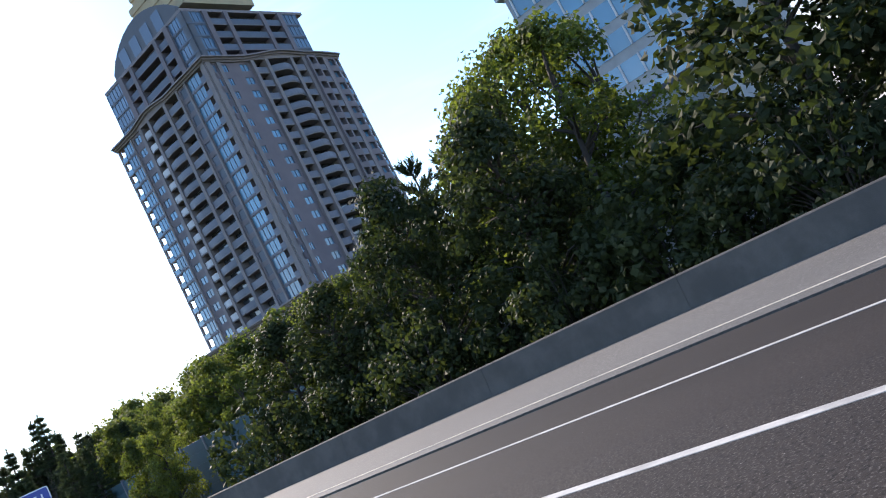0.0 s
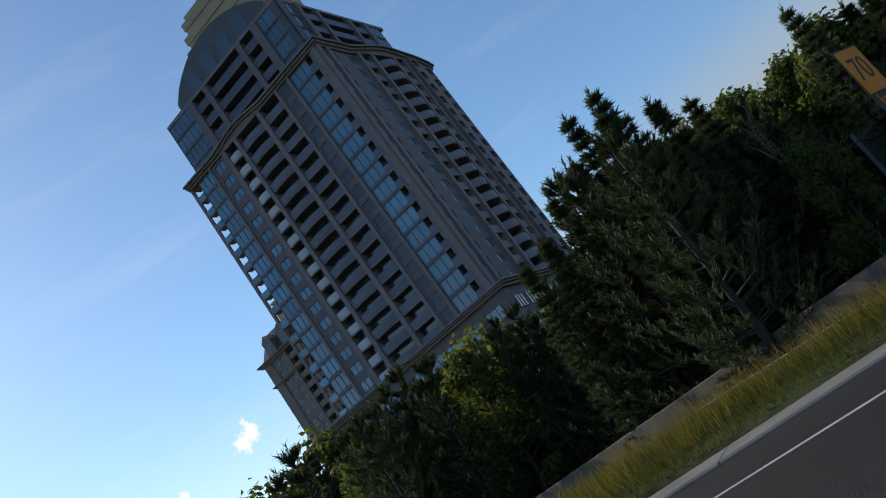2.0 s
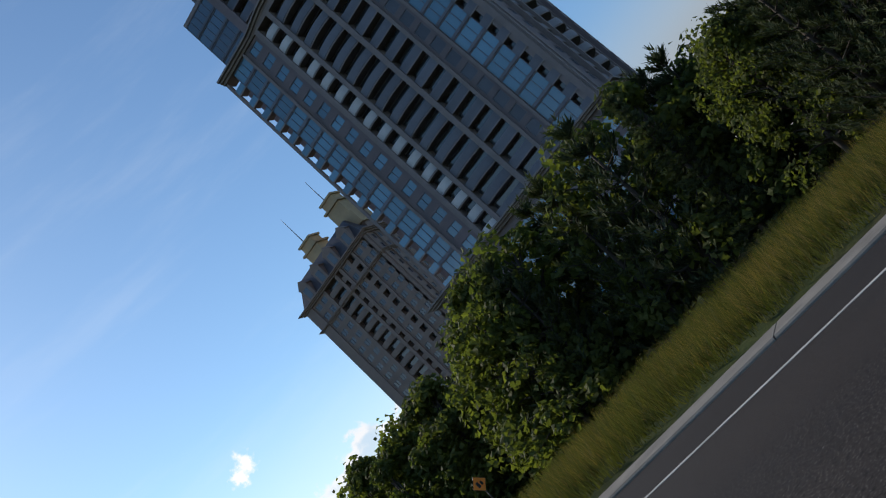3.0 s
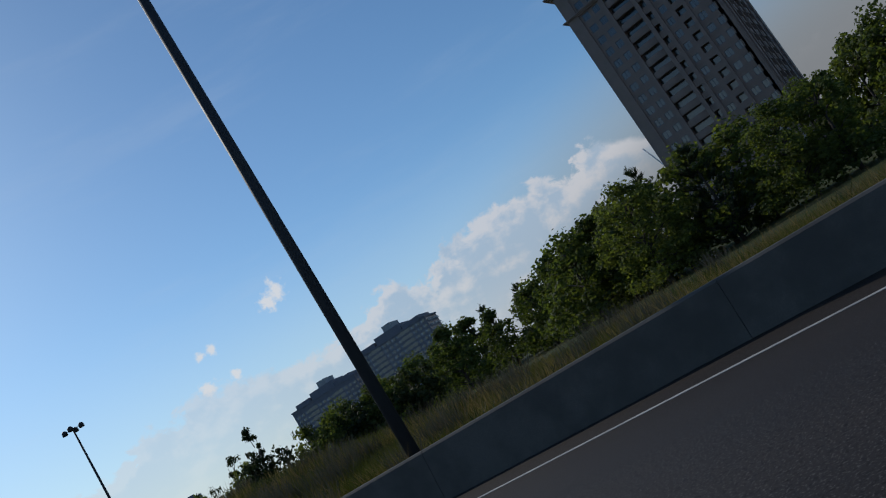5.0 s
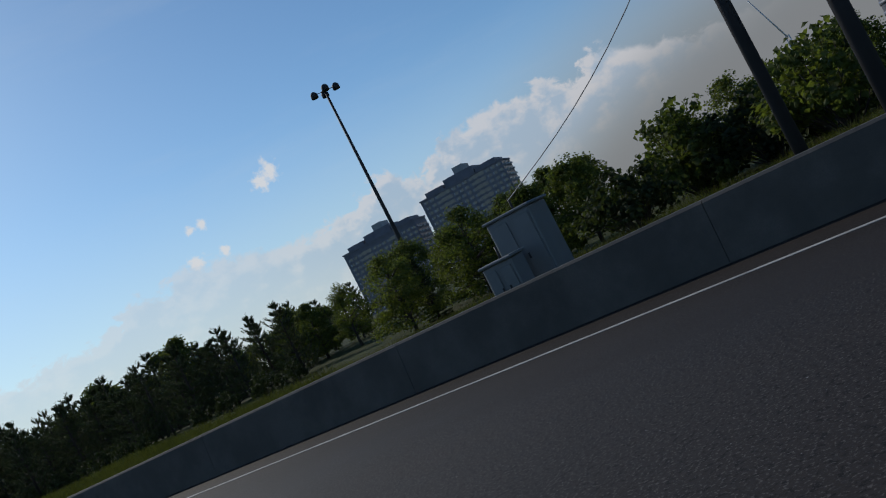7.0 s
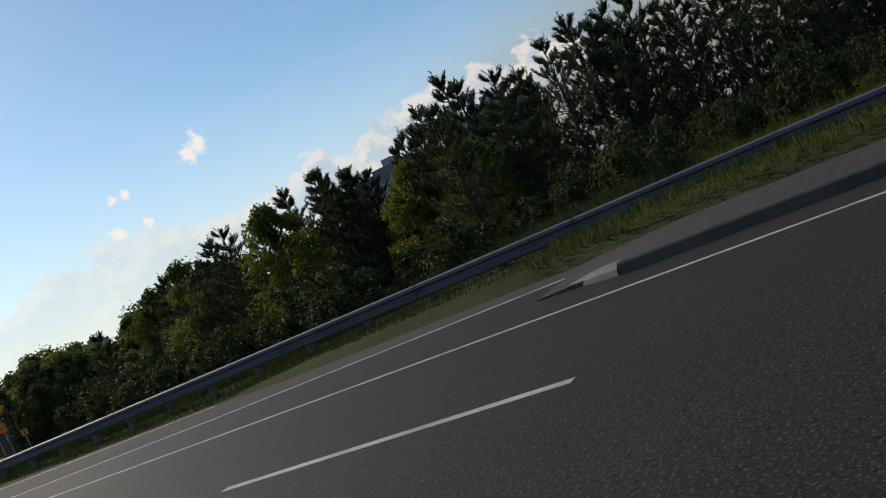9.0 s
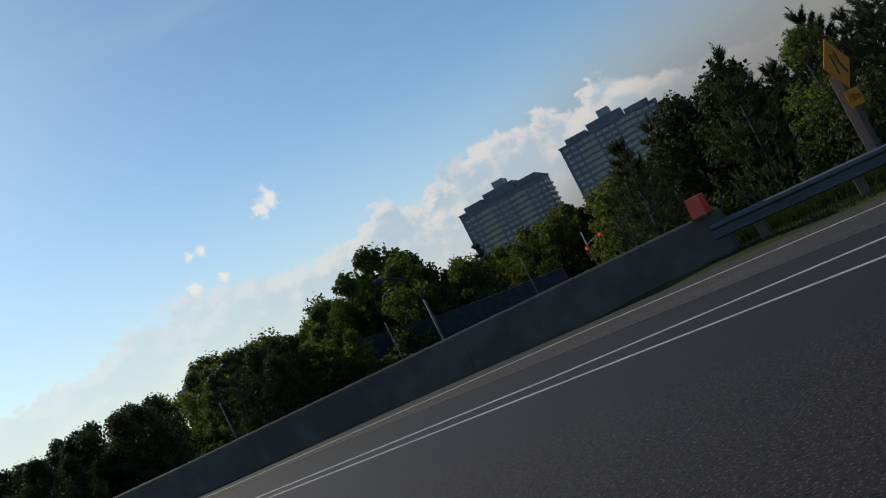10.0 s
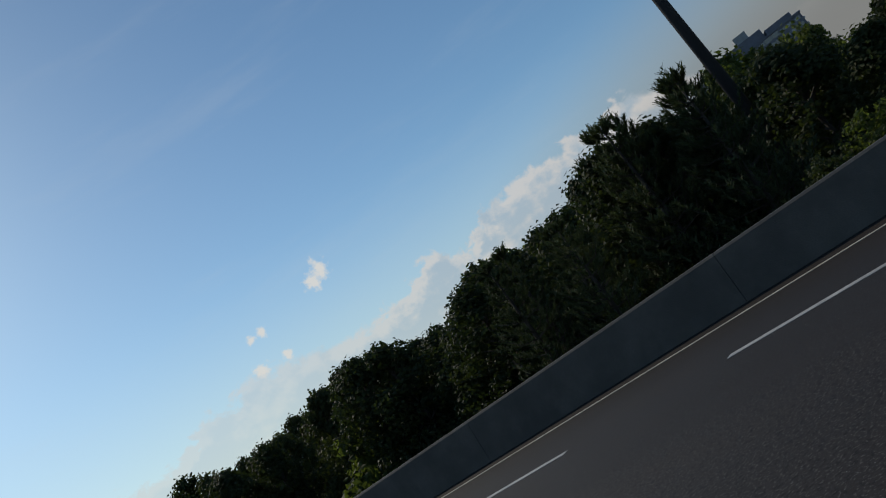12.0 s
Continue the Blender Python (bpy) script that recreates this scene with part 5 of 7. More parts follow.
def traffic_light(x, y, g, top, arm_y, lit, label):
    s = thing("traffic_light", x, y, g, label, "traffic light", "traffic lights")
    h = top - g
    bm = bmesh.new()
    tube(bm, [(0, 0, -0.3), (0, 0, h + 1.4)], [0.11, 0.08], 8)
    part("pole", bm, M_STEEL, s)
    bm = bmesh.new()
    tube(bm, [(0, 0, h - 0.3), (-0.5, arm_y * 0.5, h + 0.05), (-1.0, arm_y, h)], 0.05, 6)
    part("arm", bm, M_STEEL, s)
    signal_head(s, -1.1, arm_y, h - 0.2, lit)
    signal_head(s, -0.45, 0, h - 1.1, lit)


traffic_light(97.0, 349.5, -3.6, 0.6, -2.6, 0, "traffic light with yellow heads on a grey pole")
traffic_light(102.0, 335.5, -3.6, 0.3, 2.8, 0, "traffic light showing red at the crossing road")


def hanging_sign():
    s = thing("street_sign_board", 112, 340.5, -3.6, "pale blue-grey sign board on two posts", "sign")
    for dy in (-1.6, 1.6):
        bm = bmesh.new()
        tube(bm, [(0, dy, -0.3), (0, dy, 4.2)], 0.08, 8)
        part("post", bm, M_STEEL, s)
    bm = bmesh.new()
    box(bm, -0.08, -0.02, -2.2, 2.2, 2.6, 4.6, 0.02)
    p = part("board", bm, M_CABINET, s)
    for k in range(3):
        bm = bmesh.new()
        box(bm, -0.09, -0.081, -1.6, 1.5 - 0.5 * k, 4.1 - 0.55 * k, 4.3 - 0.55 * k)
        part("writing_bar", bm, M_SIGN_WHITE, p)


hanging_sign()


def brick_house():
    s = thing("brick_house", 124, 364, -3.6, "low brick house with a dark red-brown roof among trees", "house")
    bm = bmesh.new()
    box(bm, 0, 9, 0, 14, 0, 4.2)
    part("wall", bm, M_BRICK, s)
    bm = bmesh.new()
    prism(bm, [(-0.6, 4.2), (9.6, 4.2), (4.5, 7.0)], 15.2, "y")
    bmesh.ops.translate(bm, verts=bm.verts[:], vec=(0, -0.6, 0))
    part("roof", bm, M_ROOF, s)
    for k in range(4):
        bm = bmesh.new()
        fbox(bm, (0, 0, "W"), 1.5 + 3.1 * k, 2.7 + 3.1 * k, 0.0, 0.07, 2.4, 3.7)
        w = part("window", bm, M_BALCONY, s)
        bm = bmesh.new()
        fbox(bm, (0, 0, "W"), 1.6 + 3.1 * k, 2.6 + 3.1 * k, 0.071, 0.09, 2.5, 3.6)
        part("pane", bm, M_GLASS_DARK, w)


brick_house()


def retaining_wall():
    bm = bmesh.new()
    st = ((352, -0.8), (362, -0.2), (372, 0.7), (380, 1.7), (388, 2.7))
    lo = []
    for y, z in st:
        lo.append([bm.verts.new(p) for p in ((93.0, y, -4.5), (93.0, y, z), (93.4, y, z), (93.4, y, -4.5))])
    for a, b in zip(lo, lo[1:]):
        for k in range(4):
            bm.faces.new((a[k], a[(k + 1) % 4], b[(k + 1) % 4], b[k]))
    bm.faces.new(lo[0][::-1])
    bm.faces.new(lo[-1])
    bmesh.ops.recalc_face_normals(bm, faces=bm.faces[:])
    tagged(part("sloped_wall", bm, M_SCREEN), "dark screen wall rising beside the road", "wall", "", "structure")


retaining_wall()


def bridge_parapet():
    """A steel parapet of a small bridge: box beam, posts, low wall."""
    ang = -96.0
    s = thing("bridge_parapet", 21.3, 363.6, 0.0, "pale blue steel bridge parapet with posts and thin rail", "railing", "", ang)
    L = 8.1
    bm = bmesh.new()
    pts = rounded(0.24, 0.27, 0.1, 0, 1.0)
    lo = [bm.verts.new((0.6, a, b)) for a, b in pts]
    hi = [bm.verts.new((L, a, b)) for a, b in pts]
    for k in range(len(pts)):
        j = (k + 1) % len(pts)
        bm.faces.new((lo[k], lo[j], hi[j], hi[k])).smooth = True
    bm.faces.new(lo[::-1])
    bm.faces.new(hi)
    bmesh.ops.recalc_face_normals(bm, faces=bm.faces[:])
    part("beam", bm, M_PALE_STEEL, s, "pale rounded beam")
    for x in (0.2, 4.1, 5.3, 6.5, 7.75):
        bm = bmesh.new()
        box(bm, x - 0.075, x + 0.075, 0.22, 0.36, -0.4, 1.6 if x > 1 else 1.15, 0.02)
        part("post", bm, M_PALE_STEEL, s)
    bm = bmesh.new()
    tube(bm, [(4.1, 0.3, 1.56), (7.8, 0.3, 1.56)], 0.025, 6)
    part("rail", bm, M_STEEL, s)
    bm = bmesh.new()
    box(bm, 3.3, L, 0.46, 0.66, -0.3, 1.2)
    part("low_wall", bm, M_CONCRETE, s)
    bm = bmesh.new()
    box(bm, 0.2, L, -0.15, 0.2, -1.6, 0.6)
    part("footing", bm, M_CONCRETE, s)


bridge_parapet()


# ---------------------------------------------------------------- cars
def car(x, y, z, turn, paint, label):
    s = thing("car", x, y, z, label, "car", "cars", turn)
    bm = bmesh.new()
    side = [(-2.1, 0.3), (2.1, 0.3), (2.15, 0.62), (1.95, 0.82), (1.0, 0.92), (-1.75, 0.95), (-2.12, 0.8)]
    prism(bm, side, 1.7, "y")
    bmesh.ops.translate(bm, verts=bm.verts[:], vec=(0, -0.85, 0))
    bmesh.ops.bevel(bm, geom=bm.edges[:], offset=0.06, segments=2, affect="EDGES")
    part("body", bm, paint, s)
    bm = bmesh.new()
    prism(bm, [(-1.7, 0.93), (1.05, 0.9), (0.35, 1.4), (-1.1, 1.42)], 1.44, "y")
    bmesh.ops.translate(bm, verts=bm.verts[:], vec=(0, -0.72, 0))
    bmesh.ops.bevel(bm, geom=bm.edges[:], offset=0.05, segments=2, affect="EDGES")
    cab = part("cabin_glass", bm, M_GLASS_DARK, s)
    bm = bmesh.new()
    box(bm, -1.12, 0.36, -0.68, 0.68, 1.41, 1.47, 0.02)
    part("roof", bm, paint, cab)
    for sx in (-1.3, 1.35):
        for sy in (-0.86, 0.7):
            bm = bmesh.new()
            tube(bm, [(sx, sy, 0.32), (sx, sy + 0.16, 0.32)], 0.32, 16)
            wheel = part("tyre", bm, M_BLACK, s)
            bm = bmesh.new()
            tube(bm, [(sx, sy - 0.01, 0.32), (sx, sy + 0.17, 0.32)], 0.19, 12)
            part("rim", bm, M_STEEL, wheel)
    for sy in (-0.6, 0.6):
        bm = bmesh.new()
        box(bm, 2.06, 2.17, sy - 0.18, sy + 0.18, 0.62, 0.76, 0.02)
        part("headlight", bm, M_SIGN_WHITE, s)


M_PAINT = surface("silver_car_paint", (0.55, 0.58, 0.62), 0.3, 0.4, vary=0.05, grain=2, fine=20, bump=0.0)
M_PAINT_DARK = surface("blue_car_paint", (0.10, 0.13, 0.22), 0.3, 0.3, vary=0.05, grain=2, fine=20, bump=0.0)
car(46.0, 124.2, ramp_of(124.2, RAMP_Z) + 0.004, 59, M_PAINT, "silver car on the exit ramp beyond tall grass")
car(96, 331.5, -3.6, 5, M_PAINT, "silver car waiting on the crossing road")
car(104, 330.0, -3.6, 5, M_PAINT_DARK, "dark blue car waiting on the crossing road")
car(112, 328.0, -3.6, 5, M_PAINT, "silver car waiting on the crossing road")


# ---------------------------------------------------------------- far skyline
def far_tower(x, y, w, d, h, label):
    s = thing("far_tower", x, y, 0, label, "tower", "far towers")
    bm = bmesh.new()
    box(bm, 0, d, 0, w, 0, h)
    box(bm, d * 0.2, d * 0.8, w * 0.3, w * 0.7, h, h + 3.5)
    part("wall", bm, M_BLUEGREY, s)
    for way, wide in (("W", w), ("S", d)):
        bm = bmesh.new()
        fbox(bm, (0, 0, way), 0.5, wide - 0.5, 0.0, 0.1, 1.0, 2.8)
        band = part("window_band", bm, M_GLASS, s, "band of blue glass")
        for i in range(1, int(h // 3.2)):
            again(band, Matrix.Translation((0, 0, i * 3.2)), s)
    return s


t_ = far_tower(286, 219, 11, 14, 35, "blue-grey glass tower far behind the bank")
bm_ = bmesh.new()
tube(bm_, [(3, 9, 35), (3, 9, 44)], [0.3, 0.12], 6)
part("mast", bm_, M_DARK_STEEL, t_)
for z0_, z1_, r_, m_ in [(0.0, 38.0, 5.6, M_BLUEGREY)] + [(1.2 + 3.2 * k, 2.4 + 3.2 * k, 5.8, M_PANEL) for k in range(12)]:
    bm_ = bmesh.new()
    tube(bm_, [(1.5, 9.5, z0_), (1.5, 9.5, z1_)], r_, 24)
    part("drum" if r_ < 5.7 else "ring_band", bm_, m_, t_)
far_tower(616, 1100, 18, 24, 47, "pale blue tower on the skyline")
far_tower(650, 1035, 18, 26, 52, "pale blue tower on the skyline")
far_tower(590, 1185, 20, 24, 44, "low blue block on the skyline")


def crane():
    s = thing("tower_crane", 510, 296, 0, "slim tower crane on the skyline", "crane")
    bm = bmesh.new()
    for dx, dy in ((-1, -1), (1, -1), (1, 1), (-1, 1)):
        tube(bm, [(dx, dy, 0), (dx, dy, 34)], 0.22, 4)
    for k in range(11):
        tube(bm, [(-1, -1, k * 3.1), (1, -1, k * 3.1 + 3.1)], 0.14, 4)
        tube(bm, [(-1, 1, k * 3.1), (-1, -1, k * 3.1 + 3.1)], 0.14, 4)
    part("mast", bm, M_BALCONY, s)
    bm = bmesh.new()
    for dx in (-0.8, 0.8):
        tube(bm, [(dx, 0, 33), (dx - 3, 9, 61)], [0.35, 0.2], 5)
    for k in range(9):
        f, g = k / 9, (k + 1) / 9
        tube(bm, [(-0.8 - 3 * f, 9 * f, 33 + 28 * f), (0.8 - 3 * g, 9 * g, 33 + 28 * g)], 0.16, 4)
    part("jib", bm, M_BALCONY, s)


crane()
# ---------------------------------------------------------------- trees
def mesh_of(name, verts, faces, material, parent, label=""):
    me = bpy.data.meshes.new(name)
    me.from_pydata(verts, [], faces)
    me.materials.append(material)
    ob = new(name, me)
    ob.parent = parent
    return tagged(ob, label)


def leaf_quad(rng, verts, faces, c, size, out):
    """One small leaf spray: a folded, pointed quad that faces roughly outwards from its clump."""
    n = (out + Vector((rng.gauss(0, 0.5), rng.gauss(0, 0.5), rng.gauss(0, 0.5) + 0.25))).normalized()
    d = n.orthogonal().normalized()
    d.rotate(Matrix.Rotation(rng.uniform(0, math.tau), 3, n))
    s = n.cross(d)
    a, w = size * rng.uniform(0.7, 1.3), size * rng.uniform(0.35, 0.6)
    k = len(verts)
    verts.extend((c - d * a * 0.5, c + s * w - n * w * 0.35, c + d * a * 0.6, c - s * w - n * w * 0.35))
    faces.extend(((k, k + 1, k + 2), (k, k + 2, k + 3)))


def crown_clumps(rng, height, width, low, count, lean=0.0):
    """Centres of leaf clumps in an uneven crown."""
    out = []
    while len(out) < count:
        f = rng.uniform(0, 1)
        z = low + (height - low) * f
        r = width * 0.5 * (math.sin(math.pi * min(1, 0.16 + 0.84 * f ** 0.75)) ** 0.6) * (0.55 + 0.45 * noise.noise(Vector((f * 3, height, width))) + 0.35)
        a = rng.uniform(0, math.tau)
        q = r * math.sqrt(rng.uniform(0.12, 1.0))
        out.append(Vector((q * math.cos(a) + lean * f, q * math.sin(a), z)))
    return out


def broadleaf(name, seed, height, width, low, clumps, leaves, size, leaf_mat, label, gap=1.0):
    """A tapered trunk with limbs and a crown of many small leaf sprays."""
    rng = random.Random(seed)
    tree = thing(name, 0, 0, 0, label, "tree", "roadside trees")
    centres = crown_clumps(rng, height * 0.97, width, height * low, clumps, rng.uniform(-0.4, 0.4))
    bm = bmesh.new()
    top = Vector((rng.uniform(-0.3, 0.3), rng.uniform(-0.3, 0.3), height * 0.8))
    trunk = [Vector((0, 0, -0.3)), Vector((0.05, 0, height * 0.15)), Vector((rng.uniform(-0.2, 0.2), rng.uniform(-0.2, 0.2), height * 0.4)), top]
    r = height * 0.017
    tube(bm, trunk, [r * 1.4, r, r * 0.7, r * 0.2], 8)
    for c in centres[: max(8, clumps // 2)]:
        z0 = max(height * 0.14, min(c.z - 0.25 * math.hypot(c.x, c.y) - 0.4, height * 0.7))
        s = Vector((0.03, 0, z0))
        m = s.lerp(c, 0.55) + Vector((0, 0, 0.12 * (c - s).length))
        tube(bm, [s, m, c], [r * 0.45, r * 0.25, r * 0.06], 5, False)
    part("trunk", bm, M_BARK, tree, "dark bark")
    verts, faces = [], []
    for c in centres:
        rad = rng.uniform(0.55, 1.05) * width * 0.13 * gap
        for _ in range(leaves):
            v = Vector((rng.gauss(0, 1), rng.gauss(0, 1), rng.gauss(0, 0.8)))
            v.normalize()
            leaf_quad(rng, verts, faces, c + v * rad * rng.uniform(0.4, 1.1) ** 0.7, size, v)
    mesh_of("crown", verts, faces, leaf_mat, tree, "leafy crown with gaps")
    return tree


def needle_tuft(rng, verts, faces, c, d, length, count):
    for _ in range(count):
        v = (d + Vector((rng.gauss(0, 0.55), rng.gauss(0, 0.55), rng.gauss(0, 0.45)))).normalized() * length * rng.uniform(0.6, 1.2)
        s = v.orthogonal().normalized()
        s.rotate(Matrix.Rotation(rng.uniform(0, math.tau), 3, v.normalized()))
        w = s * length * 0.11
        k = len(verts)
        verts.extend((c - w, c + w, c + v))
        faces.append((k, k + 1, k + 2))


def conifer(name, seed, height, width, low, whorls, arms, upsweep, tuft, label, shape=0.8, droop=0.0, needles=9):
    """A straight stem with whorled branches, each ending in tufts of needles."""
    rng = random.Random(seed)
    tree = thing(name, 0, 0, 0, label, "tree", "roadside trees")
    bm = bmesh.new()
    r = height * 0.014
    tube(bm, [(0, 0, -0.3), (0, 0, height * 0.5), (0.05, 0, height * 0.97)], [r * 1.3, r * 0.8, r * 0.15], 8)
    verts, faces = [], []
    for i in range(whorls):
        f = (i + rng.uniform(-0.3, 0.3)) / whorls
        f = min(0.99, max(0.0, f))
        z = height * (low + (0.97 - low) * f)
        reach = width * 0.5 * max(0.1, (1 - f) ** shape) * (0.75 + 0.25 * math.sin(f * 9 + seed))
        if f < 0.2:
            reach *= 0.75 + f
        n = max(3, round(arms * (1 - 0.35 * f)))
        a0 = rng.uniform(0, math.tau)
        for k in range(n):
            a = a0 + k * math.tau / n + rng.uniform(-0.35, 0.35)
            L = reach * rng.uniform(0.6, 1.15)
            d = Vector((math.cos(a), math.sin(a), 0))
            base = Vector((0, 0, z))
            mid = base + d * L * 0.55 - Vector((0, 0, droop * L * 0.35))
            tip = base + d * L + Vector((0, 0, (upsweep - droop) * L * 0.6))
            tube(bm, [base, mid, tip], [r * 0.35, r * 0.2, r * 0.06], 4, False)
            for q in range(7):
                u = 0.38 + 0.62 * q / 6
                p = base.lerp(mid, u * 2) if u < 0.5 else mid.lerp(tip, u * 2 - 1)
                side = Vector((-d.y, d.x, 0)) * rng.uniform(-0.45, 0.45) * L * 0.5 * u
                way = (d * 0.7 + Vector((0, 0, 0.2 + upsweep)) + side * 0.6).normalized()
                needle_tuft(rng, verts, faces, p + side * 0.8, way, tuft * rng.uniform(0.8, 1.3), needles)
    for q in range(5):
        needle_tuft(rng, verts, faces, Vector((0, 0, height * (0.9 + 0.018 * q))), Vector((0, 0, 1)), tuft, 8)
    part("trunk", bm, M_BARK, tree, "dark bark")
    mesh_of("crown", verts, faces, M_NEEDLE, tree, "dark needles in tufts")
    return tree


def plume(rng, verts, faces, c, d, length, count, needle):
    """A shoot clothed in needles all round, like a bottle brush."""
    for k in range(count):
        p = c + d * length * (k + rng.random()) / count
        side = d.orthogonal().normalized()
        side.rotate(Matrix.Rotation(rng.uniform(0, math.tau), 3, d))
        v = (side + d * rng.uniform(0.7, 1.5)).normalized() * needle * rng.uniform(0.75, 1.2)
        w = d.cross(side).normalized() * needle * 0.13
        i = len(verts)
        verts.extend((p - w, p + w, p + v))
        faces.append((i, i + 1, i + 2))


def pine(name, seed, height, width, low, whorls, arms, label, shoots=8, count=20, needle=0.235):
    """A pine: whorls of limbs that sweep outwards and up, each carrying upright plumes of needles."""
    rng = random.Random(seed)
    tree = thing(name, 0, 0, 0, label, "tree", "roadside trees")
    bm = bmesh.new()
    r = height * 0.014
    tube(bm, [(0, 0, -0.3), (0, 0, height * 0.5), (0.05, 0, height * 0.95)], [r * 1.3, r * 0.8, r * 0.15], 8)
    verts, faces = [], []
    for i in range(whorls):
        f = i / (whorls - 1)
        z = height * (low + (0.90 - low) * f ** 0.9)
        reach = width * 0.5 * ((1 - f) ** 0.85 * 0.88 + 0.11) * rng.uniform(0.78, 1.15)
        n = max(4, round(arms * (1 - 0.4 * f)))
        a0 = rng.uniform(0, math.tau)
        for k in range(n):
            a = a0 + k * math.tau / n + rng.uniform(-0.4, 0.4)
            L = reach * rng.uniform(0.6, 1.2)
            out = Vector((math.cos(a), math.sin(a), 0))
            base = Vector((0, 0, z + rng.uniform(-0.2, 0.2)))
            rise = rng.uniform(0.35, 0.75)
            mid = base + out * L * 0.6 + Vector((0, 0, L * 0.12))
            tip = base + out * L + Vector((0, 0, L * rise))
            tube(bm, [base, mid, tip], [r * 0.35, r * 0.2, r * 0.06], 4, False)
            for q in range(shoots):
                u = 0.3 + 0.7 * (q + rng.uniform(0, 0.6)) / shoots
                p = base.lerp(mid, u / 0.6) if u < 0.6 else mid.lerp(tip, (u - 0.6) / 0.4)
                side = Vector((-out.y, out.x, 0)) * rng.uniform(-0.5, 0.5) * L * (0.3 + 0.4 * u)
                way = (out * 0.5 + Vector((0, 0, 0.95)) + side * 0.4 + Vector((rng.gauss(0, 0.15), rng.gauss(0, 0.15), 0))).normalized()
                plume(rng, verts, faces, p + side * 0.8, way, rng.uniform(0.5, 1.0) * 0.07 * height, count, needle * rng.uniform(0.85, 1.15))
    for q in range(4):
        way = Vector((rng.gauss(0, 0.3), rng.gauss(0, 0.3), 1)).normalized()
        plume(rng, verts, faces, Vector((0, 0, height * (0.86 + 0.02 * q))), way, height * 0.1, count, needle)
    part("trunk", bm, M_BARK, tree, "dark bark")
    mesh_of("crown", verts, faces, M_NEEDLE, tree, "dark needles in upright plumes")
    return tree


def bare_tree(name, seed, height, label):
    rng = random.Random(seed)
    tree = thing(name, 0, 0, 0, label, "tree", "roadside trees")
    bm = bmesh.new()

    def grow(p, d, length, r, depth):
        q = p + d * length * 0.5 + Vector((rng.gauss(0, 0.05), rng.gauss(0, 0.05), 0)) * length
        e = p + d * length
        tube(bm, [p, q, e], [r, r * 0.75, r * 0.5], 5, False)
        if depth == 0:
            return
        for _ in range(rng.choice((3, 3, 4))):
            nd = (d + Vector((rng.gauss(0, 0.6), rng.gauss(0, 0.6), rng.gauss(0.1, 0.35)))).normalized()
            grow(p.lerp(e, rng.uniform(0.5, 1.0)), nd, length * rng.uniform(0.5, 0.72), r * 0.5, depth - 1)
    grow(Vector((0, 0, -0.2)), Vector((0, 0, 1)), height * 0.42, height * 0.014, 4)
    part("trunk", bm, M_BARK, tree, "bare grey twigs")
    return tree


def shrub(name, seed, height, width, leaf_mat, label):
    rng = random.Random(seed)
    tree = thing(name, 0, 0, 0, label, "shrub", "verge shrubs")
    bm = bmesh.new()
    verts, faces = [], []
    for _ in range(34):
        a, q = rng.uniform(0, math.tau), width * 0.5 * math.sqrt(rng.uniform(0, 1))
        z = height * (0.15 + 0.8 * rng.uniform(0, 1) * (1 - (2 * q / width) ** 2 * 0.55))
        c = Vector((q * math.cos(a), q * math.sin(a), z))
        tube(bm, [(c.x * 0.15, c.y * 0.15, -0.1), (c.x * 0.6, c.y * 0.6, z * 0.55), c], [0.03, 0.02, 0.008], 4, False)
        for _ in range(48):
            v = Vector((rng.gauss(0, 1), rng.gauss(0, 1), rng.gauss(0, 0.9))).normalized()
            leaf_quad(rng, verts, faces, c + v * rng.uniform(0.2, 1.1) * width * 0.14, 0.2, v)
    part("trunk", bm, M_BARK, tree, "thin brown stems", "stuff")
    mesh_of("crown", verts, faces, leaf_mat, tree, "dense small leaves")
    return tree


